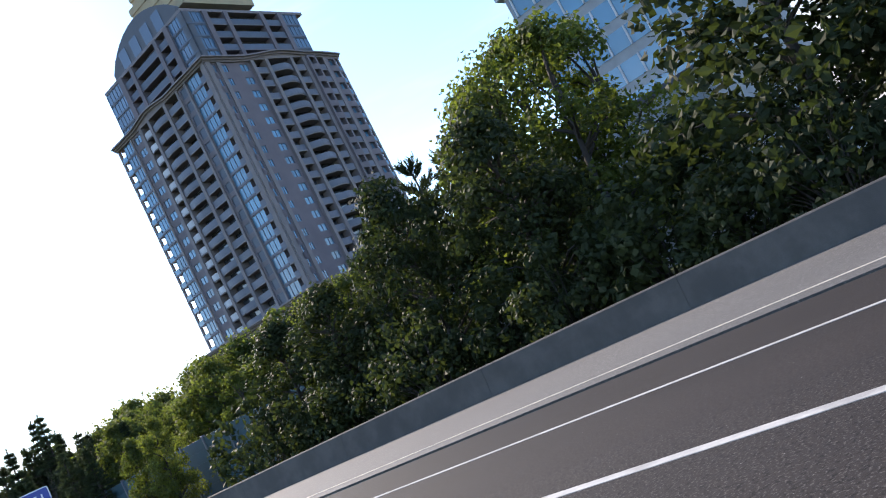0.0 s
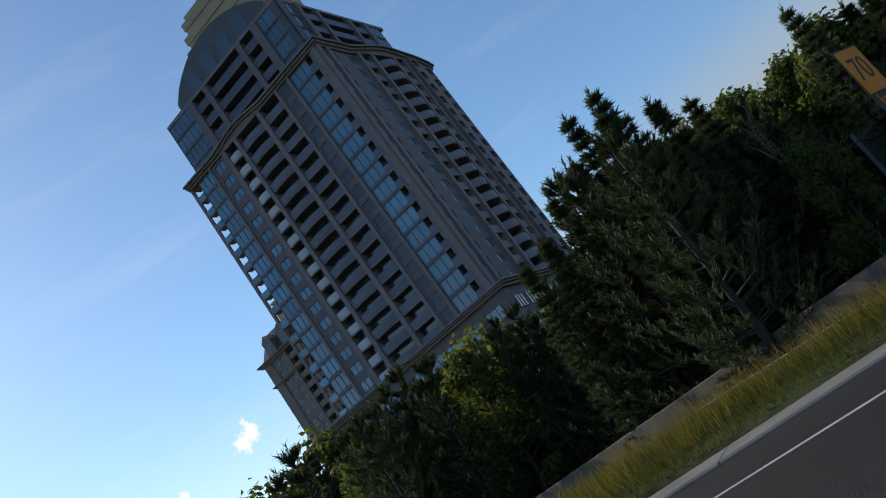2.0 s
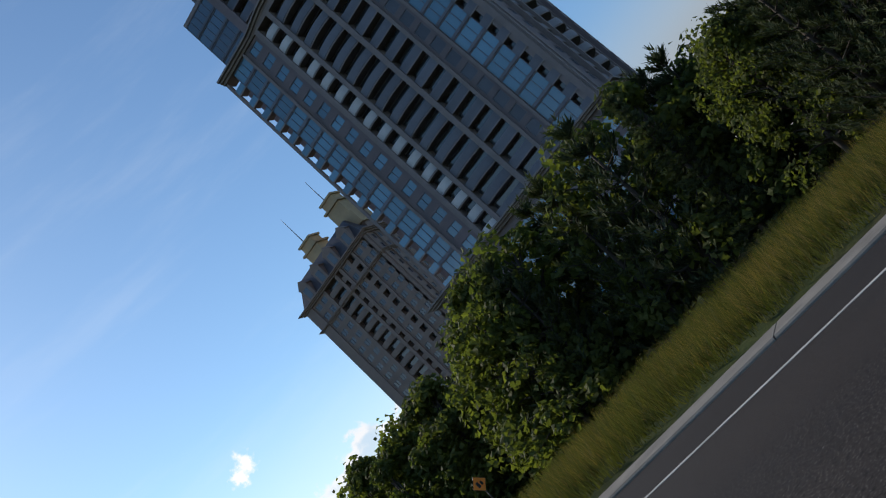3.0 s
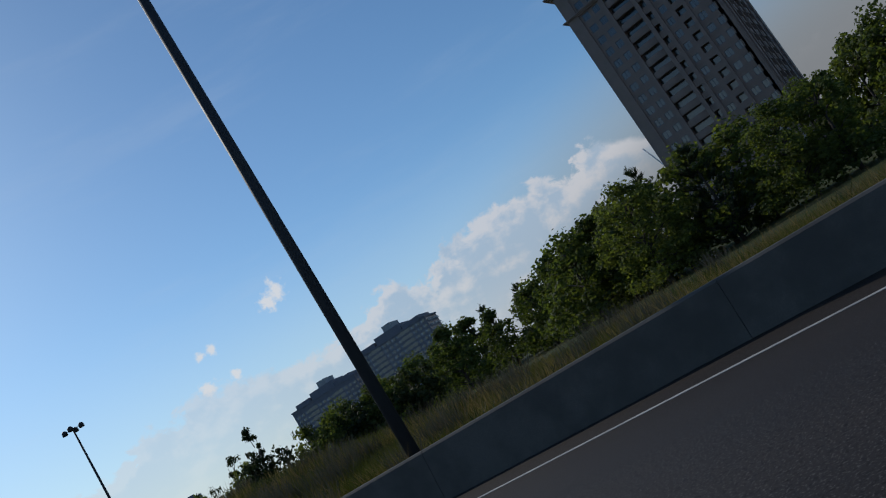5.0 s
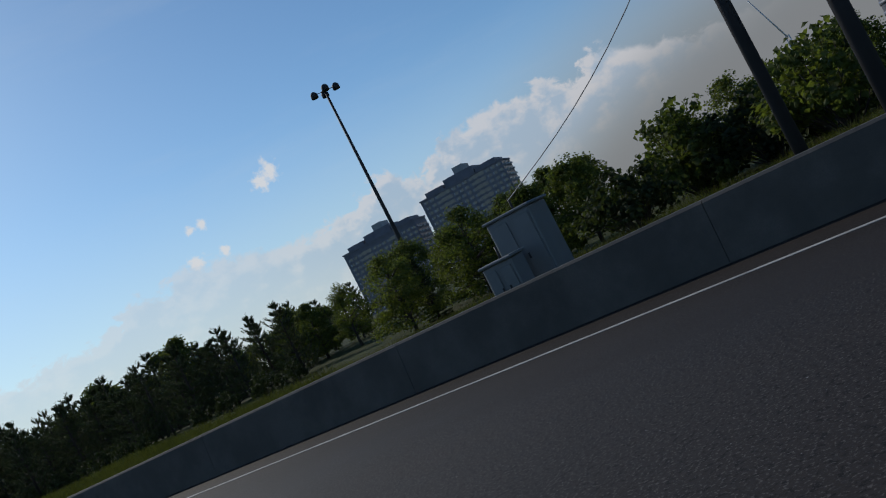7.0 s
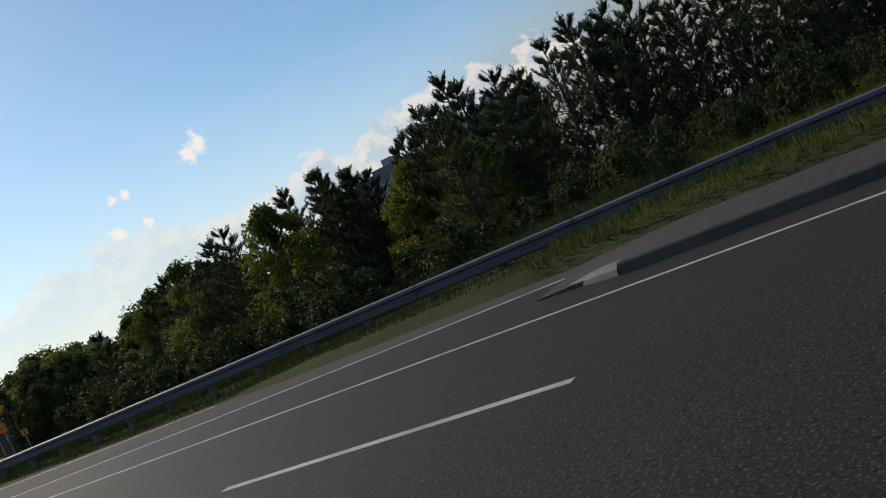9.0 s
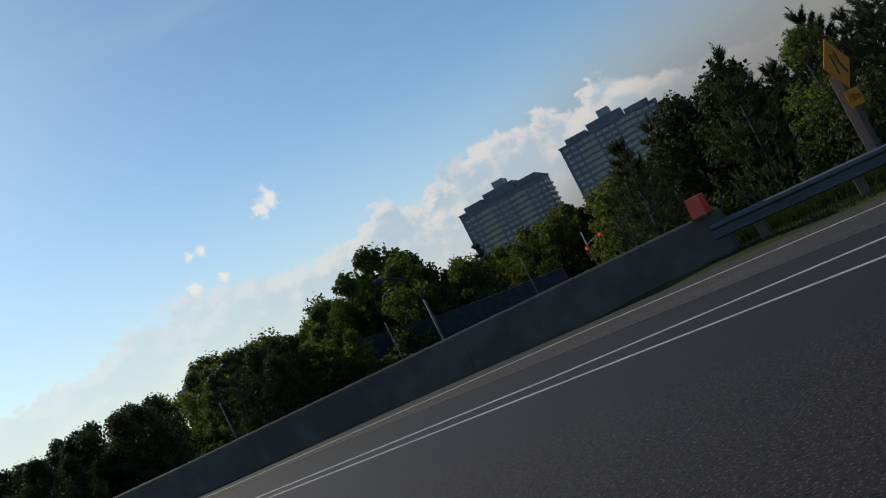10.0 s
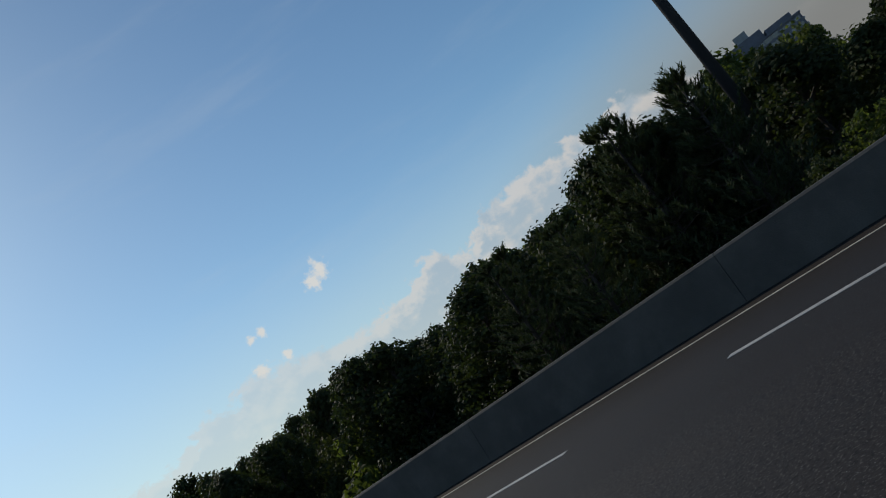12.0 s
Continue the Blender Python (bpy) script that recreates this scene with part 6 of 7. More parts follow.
FAR_OFF = -60.0       # the pattern trees of each kind stand in the wood behind the start of the road
PATTERN = {
    "maple": [(broadleaf("maple_tree", 11 + k, 10.0, 7.5 + k * 0.6, 0.10, 78, 88, 0.245, M_LEAF, "tall leafy green maple in the roadside wood"), 10.0) for k in range(3)],
    "maple_shaded": [(broadleaf("maple_tree", 17 + k, 10.0, 7.2 + k * 0.6, 0.05, 85, 66, 0.25, M_LEAF_DARK_SHADED, "tall maple above thick undergrowth, shade put into its leaf colour"), 10.0) for k in range(2)],
    "maple_far": [(broadleaf("maple_tree", 14 + k, 10.0, 7.8 + k * 0.6, 0.06, 62, 42, 0.38, M_LEAF, "leafy green maple deep in the wood"), 10.0) for k in range(2)],
    "pine_far": [(pine("pine_tree", 65 + k, 9.0, 5.6, 0.03, 9, 7, "dark pine deep in the wood", 5, 15, 0.36), 9.0) for k in range(2)],
    "airy": [(broadleaf("young_ash_tree", 31 + k, 10.0, 6.2, 0.2, 50, 85, 0.18, M_LEAF, "open-crowned ash tree with sky showing through", 1.15), 10.0) for k in range(2)],
    "bright": [(broadleaf("bright_locust_tree", 41, 6.0, 5.8, 0.06, 130, 75, 0.14, M_LEAF_LIGHT, "bright yellow-green bushy tree behind the guide rail", 0.72), 6.0)],
    "sapling": [(broadleaf("sapling", 51 + k, 4.0, 1.5 + 0.4 * k, 0.35, 15, 38, 0.15, M_LEAF_DARK_SHADED, "slender young tree on the grassy bank", 1.5), 4.0) for k in range(3)],
    "pine": [(pine("pine_tree", 61 + k, 9.0, 5.0 + 0.5 * k, 0.04, 11, 7, "dark pine with upswept plumes of needles"), 9.0) for k in range(3)],
    "spruce": [(conifer("spruce_tree", 71 + k, 11.0, 4.6, 0.04, 26, 9, 0.25, 0.36, "dark conical spruce in the roadside wood", 0.85, 0.35), 11.0) for k in range(2)],
    "dead": [(bare_tree("bare_tree", 81, 9.0, "leafless grey tree in the roadside wood"), 9.0)],
    # undergrowth coloured darker to carry the shade under the trees
    "shaded_bush": [(shrub("shrub", 95, 3.0, 3.6, M_LEAF_DARK_SHADED, "dense shrub at the foot of the pines, shade put into its leaf colour"), 3.0)],
    "bush": [(shrub("shrub", 91 + k, 3.0, 3.4, (M_LEAF, M_LEAF_DARK_SHADED)[k], "dense green shrub on the verge"), 3.0) for k in range(2)],
}
_slot = 0
for _kind in PATTERN.values():
    for _tree, _h in _kind:
        _tree.location = (60 + 9 * (_slot % 5), FAR_OFF - 10 * (_slot // 5), 0)
        _tree.rotation_euler = (0, 0, 0)
        _slot += 1

grow_rng = random.Random(5)


def plant(kind, spots):
    """Trees of a kind at spots of (x, y, height of the top above the road)."""
    for x, y, h in spots:
        sort = "maple" if kind == "slim" else kind
        # maples on shaded stretches take the leaf colour that has shade mixed in
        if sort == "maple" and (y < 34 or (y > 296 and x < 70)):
            sort = "maple_shaded"
        elif sort in ("maple", "pine") and x > 43:
            sort += "_far"
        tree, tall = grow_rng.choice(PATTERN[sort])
        g = ground_z(x, y)
        s = (h - g) / tall
        wide = s * grow_rng.uniform(0.9, 1.15)
        if kind in ("maple", "pine", "spruce") and s < 0.75:
            wide = max(wide, s * 1.25)
        if kind == "slim":
            wide = s * 0.72
        m = Matrix.Translation((x, y, g)) @ Matrix.Rotation(grow_rng.uniform(0, math.tau), 4, "Z") @ Matrix.Diagonal((wide, wide, s, 1))
        copy_thing(tree, m)


NOSE_PINE = ((46, 101.2, 11.6), (46, 92, 8.3), (36, 26.4, 11.7), (48, 105.2, 11.2), (46, 88, 10.2), (50, 112.9, 10.8), (46, 95.2, 9.9), (42, 87.8, 10.2), (40, 90, 8.6), (33, 70.6, 10), (40.5, 65.3, 8.5), (39.9, 68.5, 7.9), (34.5, 69.7, 8.2), (35.7, 72.7, 7.5), (35.1, 74.5, 7.5), (37.4, 76.8, 6.8), (37.9, 79.2, 7.7), (40.8, 81.8, 7.4), (36.2, 83.1, 7.7), (34.2, 86.2, 8.1), (37, 88.6, 7.7), (36, 24, 11.2), (48, 111.1, 10.4), (34, 31, 8.4), (39.1, 32.8, 11.3), (34, 29.5, 9.4), (34, 28.1, 9.2), (41.4, 88.8, 9.7), (37.8, 87.7, 8.7), (48.3, 98.1, 10.5))
NOSE_PINE_B = ((42, 86, 9.6), (29.7, 69.1, 9.1), (26.4, 66.5, 8.3), (34, 63.4, 7.7))
NOSE_MAPLE = ((42, 71.1, 10), (42, 62.3, 7.7), (38.8, 42.1, 5.8), (38.8, 45.8, 7.2), (33, 24.7, 8.7), (38.8, 62.5, 7.3), (38.8, 53.1, 7.8), (38.8, 49, 8.8), (36, 63.1, 7.7), (42, 57.7, 7.4), (38, 81.6, 7.6), (27, 5.5, 12.5), (28, 0, 13), (29, -6, 13.5), (27, -12, 12), (26, 30.2, 6.4), (25, 25.5, 6.3), (25.5, 20.5, 8.6), (25, 15, 8.5), (31, 33, 7.3), (29.1, -17.5, 6.3), (27.7, -14.4, 5.9), (30, -12.2, 5.1), (28.3, -8, 5.4), (31.7, -2.2, 6.3), (26.4, 1.7, 6.2), (31.7, 7.1, 5.7), (31.3, 11, 5.5), (26.5, 14.7, 5.7), (32, 16.6, 6.1))
NOSE_MAPLE_B = ((34.9, 22.3, 7.4), (36.9, 29.6, 6.4), (35.8, 32.7, 6.7), (34.8, 34.6, 6.9), (38.8, 39.3, 7.3), (38.8, 44.1, 5.8), (38.8, 54.8, 5.9), (38.8, 57.2, 6.6), (38.8, 60.3, 6.4), (37.8, 68.1, 9.1), (37.8, 66.1, 8.5), (42, 69.5, 10.1), (42, 65.8, 9.8), (42, 60.8, 8.4), (42, 59.2, 8), (37.8, 51.9, 8.9), (37, 45.8, 7.2), (42.6, 49.6, 8.8), (42.6, 47.9, 8.5), (37, 41.5, 6.1), (38, 63.9, 8.6), (34.2, 59.8, 7.9), (43.7, 67.1, 9.4), (38, 61.5, 8.3), (36, 52, 7.9), (36, 49.6, 8.4), (36, 61.4, 7.9), (40, 52.4, 8.6), (46, 52.8, 10.5), (40, 50.9, 9))
NOSE_MAPLE_C = ((46, 51.1, 9.3), (40, 49.4, 9.3), (40, 47.9, 8.3))
NOSE_AIRY = ((36, 20.6, 11.8), (36, 16.5, 12.3), (42, 67.4, 9.1), (38.8, 37.1, 8.6), (32.4, 19.9, 11.3), (41.4, 24.7, 14.6), (32.4, 18.3, 12.4), (36, 18.6, 13.7), (32.4, 15.3, 12.3), (36, 14.9, 12.3), (37.8, 58.3, 7.5), (48.3, 68.9, 10.8), (48.3, 67.6, 11.3), (48.3, 65.1, 9.9), (35, 39.5, 6.8), (35, 38.2, 6.8), (31.5, 31.8, 7.3), (40.3, 35.7, 9.5), (28, 29.1, 6.9), (31.5, 30.3, 7.4), (34.2, 44.7, 6.5))
NOSE_DEAD = ((31, 28.7, 7.7),)
NOSE_SPRUCE = ((40, 75.3, 8.4), (34, 72.8, 8.6), (33, 67.2, 11.7), (34, 64.7, 9), (44, 98, 10.1), (30.2, 62.3, 5.6), (31.3, 64.7, 6.8), (29, 65.5, 7.2), (27.5, 67.4, 6.9), (32.5, 72.5, 6.2), (32, 69.2, 9.9), (40, 72.3, 9.7), (36, 67.2, 9.1), (30.6, 73, 7.7), (30.6, 71.7, 8), (30.6, 70.4, 9.1), (29.7, 66.8, 10), (33, 68.6, 11.6), (33, 65.7, 9.9), (39.1, 67.5, 9.4), (34.2, 58.6, 8))
NOSE_SLIM = ((28.2, 45.8, 5.8),)
RAMP_MAPLE = ((65, 122.6, 10.7), (50, 103.5, 12.2), (44, 83.2, 9.4), (62, 140, 10.2), (58, 126.7, 9.9), (54, 116.5, 11.4), (52, 111.1, 12.2), (70, 153.7, 8.9), (66, 145.3, 10.5), (62, 135.2, 10.1), (72, 157.4, 8.1), (68, 148.1, 8.6), (53.8, 80.7, 7.7), (54.1, 82.4, 8.4), (55.5, 84.9, 7.5), (53.9, 87.8, 8), (49.9, 90.5, 8.5), (55.6, 92.9, 8.3), (53, 95.7, 8.6), (56.3, 100.7, 9.5), (55, 105.2, 8.9), (57.1, 108.8, 9.8), (49, 111.9, 9.5), (48.3, 113.9, 9.3), (50.2, 116.6, 9.4), (62.4, 125.1, 8.8), (59.7, 128, 8.7), (65.2, 131.6, 8.4), (57.1, 133.8, 8.3), (64.6, 136.5, 7.7))
RAMP_MAPLE_B = ((77.7, 129.7, 8.2), (71.3, 133.1, 8), (73.9, 135.7, 7.7), (70, 139.3, 8), (69.2, 141.8, 7.7), (81.8, 145.5, 7.6), (70.7, 147.9, 8.1), (72.2, 151, 8.4), (68.5, 154.1, 7.4), (74.6, 156.7, 8.3), (80.1, 160.7, 7.6), (75.9, 162.5, 8), (46, 97.9, 10.3), (41.4, 92.7, 8.1), (46, 93.9, 8.8), (62, 138.4, 10.4), (70, 151.4, 9.1), (62, 133.6, 10.4), (62, 131.8, 10), (58, 128.5, 9.6), (65, 125, 10.4), (54, 115, 11.8))
RAMP_PINE = ((42, 84.4, 8.7), (42, 79.4, 8.6), (44, 77.5, 8.1), (42, 73.7, 8.6), (48, 96.8, 10.5), (54, 108.6, 12), (80, 178.8, 10.4), (78, 165.7, 8.1), (37.8, 90.2, 8.5), (42, 90.6, 9.5), (42, 80.8, 8.7))
BANK_PINE = ((44, 164, 5.9), (55, 177, 6), (62, 182.7, 6), (70, 190.8, 6.6), (70, 195.2, 6.7), (46, 280, 6.1), (40, 263.3, 5.1), (46, 292.3, 8), (36, 209.9, 4.2))
BANK_MAPLE = ((46, 167.7, 5.5), (50, 172.3, 6.1), (75, 203.2, 7.4), (48, 170, 6.1), (64, 185.1, 6.1), (58, 180, 5.6), (76, 201.2, 6.9), (52, 175.1, 6.2), (40, 233.2, 4.3), (42, 232.2, 4.2), (34, 236.3, 3.8), (38, 243.1, 3.2), (42, 268.8, 6.8), (34, 211.7, 4), (34, 208.7, 4.6), (36, 250.6, 4.2), (44, 274.7, 6.7), (30, 222.4, 2.8), (34, 216.8, 3.1), (36, 213.9, 4.2), (44, 157.6, 5.2), (42.7, 159.6, 5), (46.9, 162.7, 5.9), (45.3, 164.7, 5.9), (41, 167.3, 5.7), (44.5, 170.7, 5.6), (44.3, 173, 5.8), (47.2, 174.2, 4.8), (51.5, 177.8, 5.4), (73.2, 174.5, 4.9))
BANK_MAPLE_B = ((56.4, 177.4, 5.7), (63.1, 179.2, 4.9), (59.5, 184.5, 5.6), (51.8, 188.3, 5.6), (62.7, 190.4, 5.4), (76.8, 194.3, 6), (56.4, 195.9, 5.6), (69, 201.8, 5.9), (55.9, 205.2, 5.9), (78.2, 207.6, 6), (69.4, 209.8, 6.6), (73, 212.8, 6), (31.3, 216.9, 3.3), (40, 218.4, 3.5), (33.7, 221.4, 3.5), (41.4, 222.3, 3.2), (34.6, 224.5, 3.4), (28.5, 226.6, 3.5), (29.2, 229.1, 3.5), (31.6, 231.3, 3.6), (31.7, 233.9, 4), (28.4, 236.1, 3.6), (40.9, 238.5, 3.7), (36.6, 241, 4.4), (34.9, 247.8, 3.8), (39.3, 248.6, 3.6), (40, 236, 3.8), (39.2, 212.5, 4.9), (34, 205.5, 5.2))
CREST_BUSH = ((24, 181.5, 3.5), (24, 179.9, 3.7), (26, 179.2, 3.5), (26, 177.8, 3.5), (27, 176.8, 3.6), (27, 175.6, 3.5), (28, 174.6, 3.6), (24, 203.6, 3.9), (24, 196, 3.4), (25, 193.6, 3.9), (25, 192.3, 3.7), (25, 196.6, 4.2), (25, 193.1, 3.9), (24, 192.3, 3.3), (28, 203.7, 4.3), (26, 198.3, 4.1), (25, 195, 3.9), (22, 202.6, 2.5), (24, 208.5, 2.9), (21, 193.4, 2.7), (21, 191.6, 2.7), (20, 190.3, 2.6), (24, 190.6, 3.3), (24, 189.3, 3.5), (25, 188.3, 3.7), (26, 187.4, 3.6))
CREST_SAPLING = ((24, 180.1, 4.6), (25, 183.1, 4.2), (27, 191.5, 3.8), (27, 195, 4.9), (27, 200.7, 4.3), (26, 179, 3.6), (30, 209.6, 4.1), (30, 213, 3.2), (26, 193.9, 4.5), (25, 189.4, 4.6), (28, 198.5, 4.8), (30, 205.3, 5), (30, 208.4, 4.7), (27, 188.7, 3.7), (27, 187.4, 3.6))
BANK_BUSH = ((30, 222.7, 3.5), (30, 220.1, 3.1), (32, 218.7, 3.4), (26, 224, 2.6), (28, 217.4, 3.3))
BANK_AIRY = ((34, 244.3, 3.9),)
BANK_SAPLING = ((27, 203.9, 4.5), (27, 201.4, 4.7))
BANK_SPRUCE = ((30, 235.9, 3.2),)
EAST_MAPLE = ((40, 316.1, 5.1), (38, 313.4, 5.3), (100, 427, 11.9), (95, 407.9, 9.2), (115, 504.5, 13.9), (110, 437.2, 13), (112, 393.1, 15.3), (112, 386, 11.2), (100, 370.6, 4.2), (115, 463.6, 11.6), (110, 434.7, 12.5), (125, 375, 5.7), (120, 358.1, 5.2), (112, 351.6, 6.8), (118, 345.2, 7), (125, 333.2, 7.8), (125, 328.8, 7.1), (112, 382.9, 7.6), (125, 364.8, 7.2), (60, 457.7, 11.2), (52, 435.1, 7.5), (44, 411.7, 7), (42, 403.7, 6.1), (40, 397.8, 5), (38, 392.9, 4.8), (36, 387.9, 5.6), (34, 384, 4.3))
EAST_MAPLE_B = ((80, 385.1, 6.7), (100, 380.9, 10), (110.1, 324.7, 5.8), (119.3, 326.2, 6.5), (113.1, 329, 6.8), (118.3, 341.5, 6.7), (110.9, 343.8, 7), (120.9, 353.5, 7.2), (99.2, 368.3, 6.5), (115.5, 361.8, 6.5), (117, 363.1, 6.1), (112.1, 365.8, 5.7), (97.6, 367.4, 6.2), (121.4, 370.3, 6.7), (106.8, 372, 6.5), (97.6, 375.1, 5.9), (93.6, 376.5, 6.6), (101.4, 393.0, 7.0), (113.2, 380.9, 6.3), (109.8, 385.2, 9), (115.5, 387.5, 9), (80.5, 390.3, 8.8), (80.9, 392.4, 8.8), (78.2, 394.6, 8.6), (100.4, 397.5, 9.8), (89.9, 398.5, 8.1), (119.3, 400.8, 9), (92.6, 404.1, 9.1), (83.3, 405.4, 8.6), (84.7, 408.2, 8.9))
EAST_MAPLE_C = ((99.3, 409.8, 8.8), (120.8, 412.1, 9.3), (93.4, 414.6, 8.8), (75.9, 416.2, 8.7), (90.5, 418.3, 9.6), (133.6, 346.7, 9), (106.8, 348.7, 6.7), (133.7, 353.9, 8.9), (132.8, 357.8, 7.7), (120.2, 360.6, 6.9), (125.7, 362.5, 7), (124.6, 367.5, 6.2), (128.5, 370.3, 6.5), (120.1, 372.1, 5.4), (112.9, 376.8, 6.2), (115.2, 379.6, 6.9), (132.6, 382.7, 6.7), (104.7, 383.7, 11.7), (126.6, 386.7, 7.1), (108.7, 388.9, 10.7), (100.8, 390.8, 12.3), (105, 393.3, 11.8), (111.5, 396.5, 10.3), (102.1, 398.8, 10.2), (106.1, 400.6, 12.1), (126.4, 403.6, 11.9), (111.8, 405.6, 11), (109.8, 408.5, 9.8), (128.3, 411.1, 10.7), (124.9, 412.8, 10.5))
EAST_MAPLE_D = ((114.9, 416.4, 8.6), (123.8, 418.4, 11.7), (106, 420.6, 10.1), (109.5, 422.2, 9.3), (124.4, 425.9, 9.2), (114.4, 428.1, 9.5), (126.9, 429.5, 9.4), (102, 432.2, 12), (117.2, 437.3, 11.5), (125, 439.6, 9.4), (33.4, 366.7, 4.9), (36.8, 368.5, 4.1), (31.6, 369.1, 3.3), (32.5, 371.8, 4.7), (28.9, 375.6, 5.1), (28.2, 377.5, 5.4), (37.3, 380.1, 5.6), (36.5, 382.4, 6.2), (27, 384.6, 4.4), (31.2, 386.3, 5.1), (29.8, 388.3, 3.7), (31.2, 389.1, 4), (36.9, 390.5, 5.7), (30.7, 393.3, 5.1), (30.2, 395, 5.4), (34, 396.1, 5.6), (34.5, 399.2, 6), (37, 400.1, 6), (33.1, 401.6, 5.9), (37.1, 403.2, 6.5))
EAST_MAPLE_E = ((32.2, 406.3, 5.2), (29.7, 407.6, 5.4), (33.3, 408.5, 5.3), (37, 410.6, 5.7), (63, 371.8, 4.7), (46.2, 374.6, 5.8), (64.8, 375.9, 6.3), (49.8, 377.5, 6), (46.1, 380, 5.8), (45.2, 381.7, 6.1), (66.3, 384.6, 6.5), (53.8, 386.3, 6.6), (51.7, 388.4, 6.9), (44.4, 390, 6), (53.1, 392.6, 6.9), (64.6, 394.5, 7.3), (62.6, 396.4, 7.6), (43.8, 397.6, 5.6), (49.1, 404.5, 5.7), (58, 406.6, 7.5), (47.8, 410.4, 7.3), (61.7, 412.5, 6), (59.9, 416.2, 7.1), (44, 419.1, 6.3), (43.5, 421.9, 6.3), (51.5, 425, 7.8), (45.2, 428.7, 6.9), (58, 430.9, 7.9), (53.6, 433.8, 7.6), (61.4, 437.2, 8.2))
EAST_MAPLE_F = ((47.2, 440.7, 8.4), (48.1, 443.7, 7.8), (60.9, 446.7, 8.3), (47.7, 449.7, 8.3), (42.2, 451.9, 8.4), (50.3, 454.2, 7.7), (46.5, 457.7, 8), (53.8, 461.5, 8.6), (52.3, 463.6, 8.3), (48.3, 466.8, 8.1), (43.7, 317, 5.7), (110, 450, 9.4), (112, 388.3, 13.4), (112, 390.5, 14.9), (125, 376.9, 5.9))
EAST_AIRY = ((32, 309, 4.6), (95, 388.5, 9.5), (46, 422.8, 6.3))
EAST_PINE = ((35, 298.3, 6.2), (32, 289.4, 6.8), (31, 283.8, 6.8), (34, 282.3, 7.1), (34, 273.2, 5.6), (34, 270.4, 5.7), (32, 266.3, 5.2), (32, 263.6, 4.7), (30, 259.8, 4.4), (30, 256.7, 2.9), (33, 279.3, 6.4), (31, 268.3, 5.8), (103.6, 367.9, 7.5), (38, 318.7, 4.9), (105.8, 374.3, 6.3), (48, 312.7, 5), (40, 298, 6.7), (36, 294.5, 6), (76, 383.8, 7.4), (50, 316.1, 4.9), (46, 309.7, 5.1), (77, 391, 8.5), (125, 341.6, 8.4), (26, 379.6, 4.2), (26.5, 376, 5.9), (27.5, 373.7, 5.8), (40, 380.4, 5.4))
EAST_PINE_B = ((60, 389.3, 6.2), (125, 355.9, 6.7), (30.9, 245.8, 4.5), (30.7, 250, 4.5), (31.2, 251.9, 4.5), (35.3, 252.8, 5), (30.6, 254.4, 5.2), (31.9, 257, 5.1), (33.2, 261.9, 5.7), (34.6, 264.6, 4.6), (34.3, 267.7, 6.3), (30.2, 270.6, 5.1), (32.5, 274.1, 4.5), (32.3, 275.9, 5), (31.4, 280.2, 6.1), (30.8, 282.4, 6.5), (35, 284.1, 6.9), (31.2, 287.4, 6.4), (33.4, 297.1, 6), (33.8, 299, 6.7), (42.3, 250.5, 4.2), (38.6, 252.7, 4.8), (42.9, 254.6, 4.3), (42.1, 257.3, 4.9), (37.2, 258.2, 5.5), (43.5, 261.7, 5), (37.1, 263, 6), (40.6, 265, 5.6), (43.4, 267.8, 5.1), (39.9, 269.8, 6.8))
EAST_PINE_C = ((43.3, 271.6, 6.7), (41, 273.5, 6), (41.5, 276.1, 6.1), (43.5, 278.2, 6.3), (41.6, 280, 5.8), (39.4, 282.5, 6.8), (38.9, 284.5, 7), (37.4, 287.2, 7.5), (38.9, 289.1, 6.5), (42.2, 292, 7.2), (42.9, 296.1, 6.8), (41.9, 298.5, 7.5), (37.5, 299.9, 6.6), (39.6, 302.9, 7.4), (37.3, 305.5, 4.5), (40, 307.6, 4.8), (39.1, 311.5, 4.7), (42.8, 314, 5), (58.3, 299.7, 8.2), (54.9, 302.3, 8.5), (56.5, 303.4, 8.8), (46.5, 306.4, 6.4), (47.4, 307.8, 5.6), (49, 310.7, 5.4), (51.2, 312, 5.6), (50.4, 313.4, 5.6), (57.8, 316.7, 6.5), (57.3, 320.6, 5.2), (27.9, 269, 5.4))
EAST_PINE_D = ((32, 316.4, 4.4), (34.2, 312.1, 5.8), (32.4, 295.4, 5.4), (31, 291.4, 6), (35.6, 293.4, 7.3), (24.8, 287.1, 5.4), (35.6, 291.7, 8.1), (48, 314.2, 5), (43.2, 311, 5.2), (48, 320.1, 6), (50, 318.1, 5.7), (45, 316.1, 5.6), (40, 314.3, 5.5), (41.4, 309.4, 5.6), (52.9, 309.5, 6.5), (97.0, 390.5, 9.6), (23.4, 380.8, 4.3), (26, 381.7, 4.7), (23.4, 377.9, 3.9), (77, 385.4, 8), (69.3, 380.9, 7.7), (61.6, 376.6, 7.3))
EAST_BRIGHT = ((31, 292.6, 4.7), (29, 288.8, 4.2), (26.2, 296.5, 5.3))
EAST_BUSH = ((19, 369.5, 1.2), (30, 396.5, 3), (19, 368.5, 1.3))
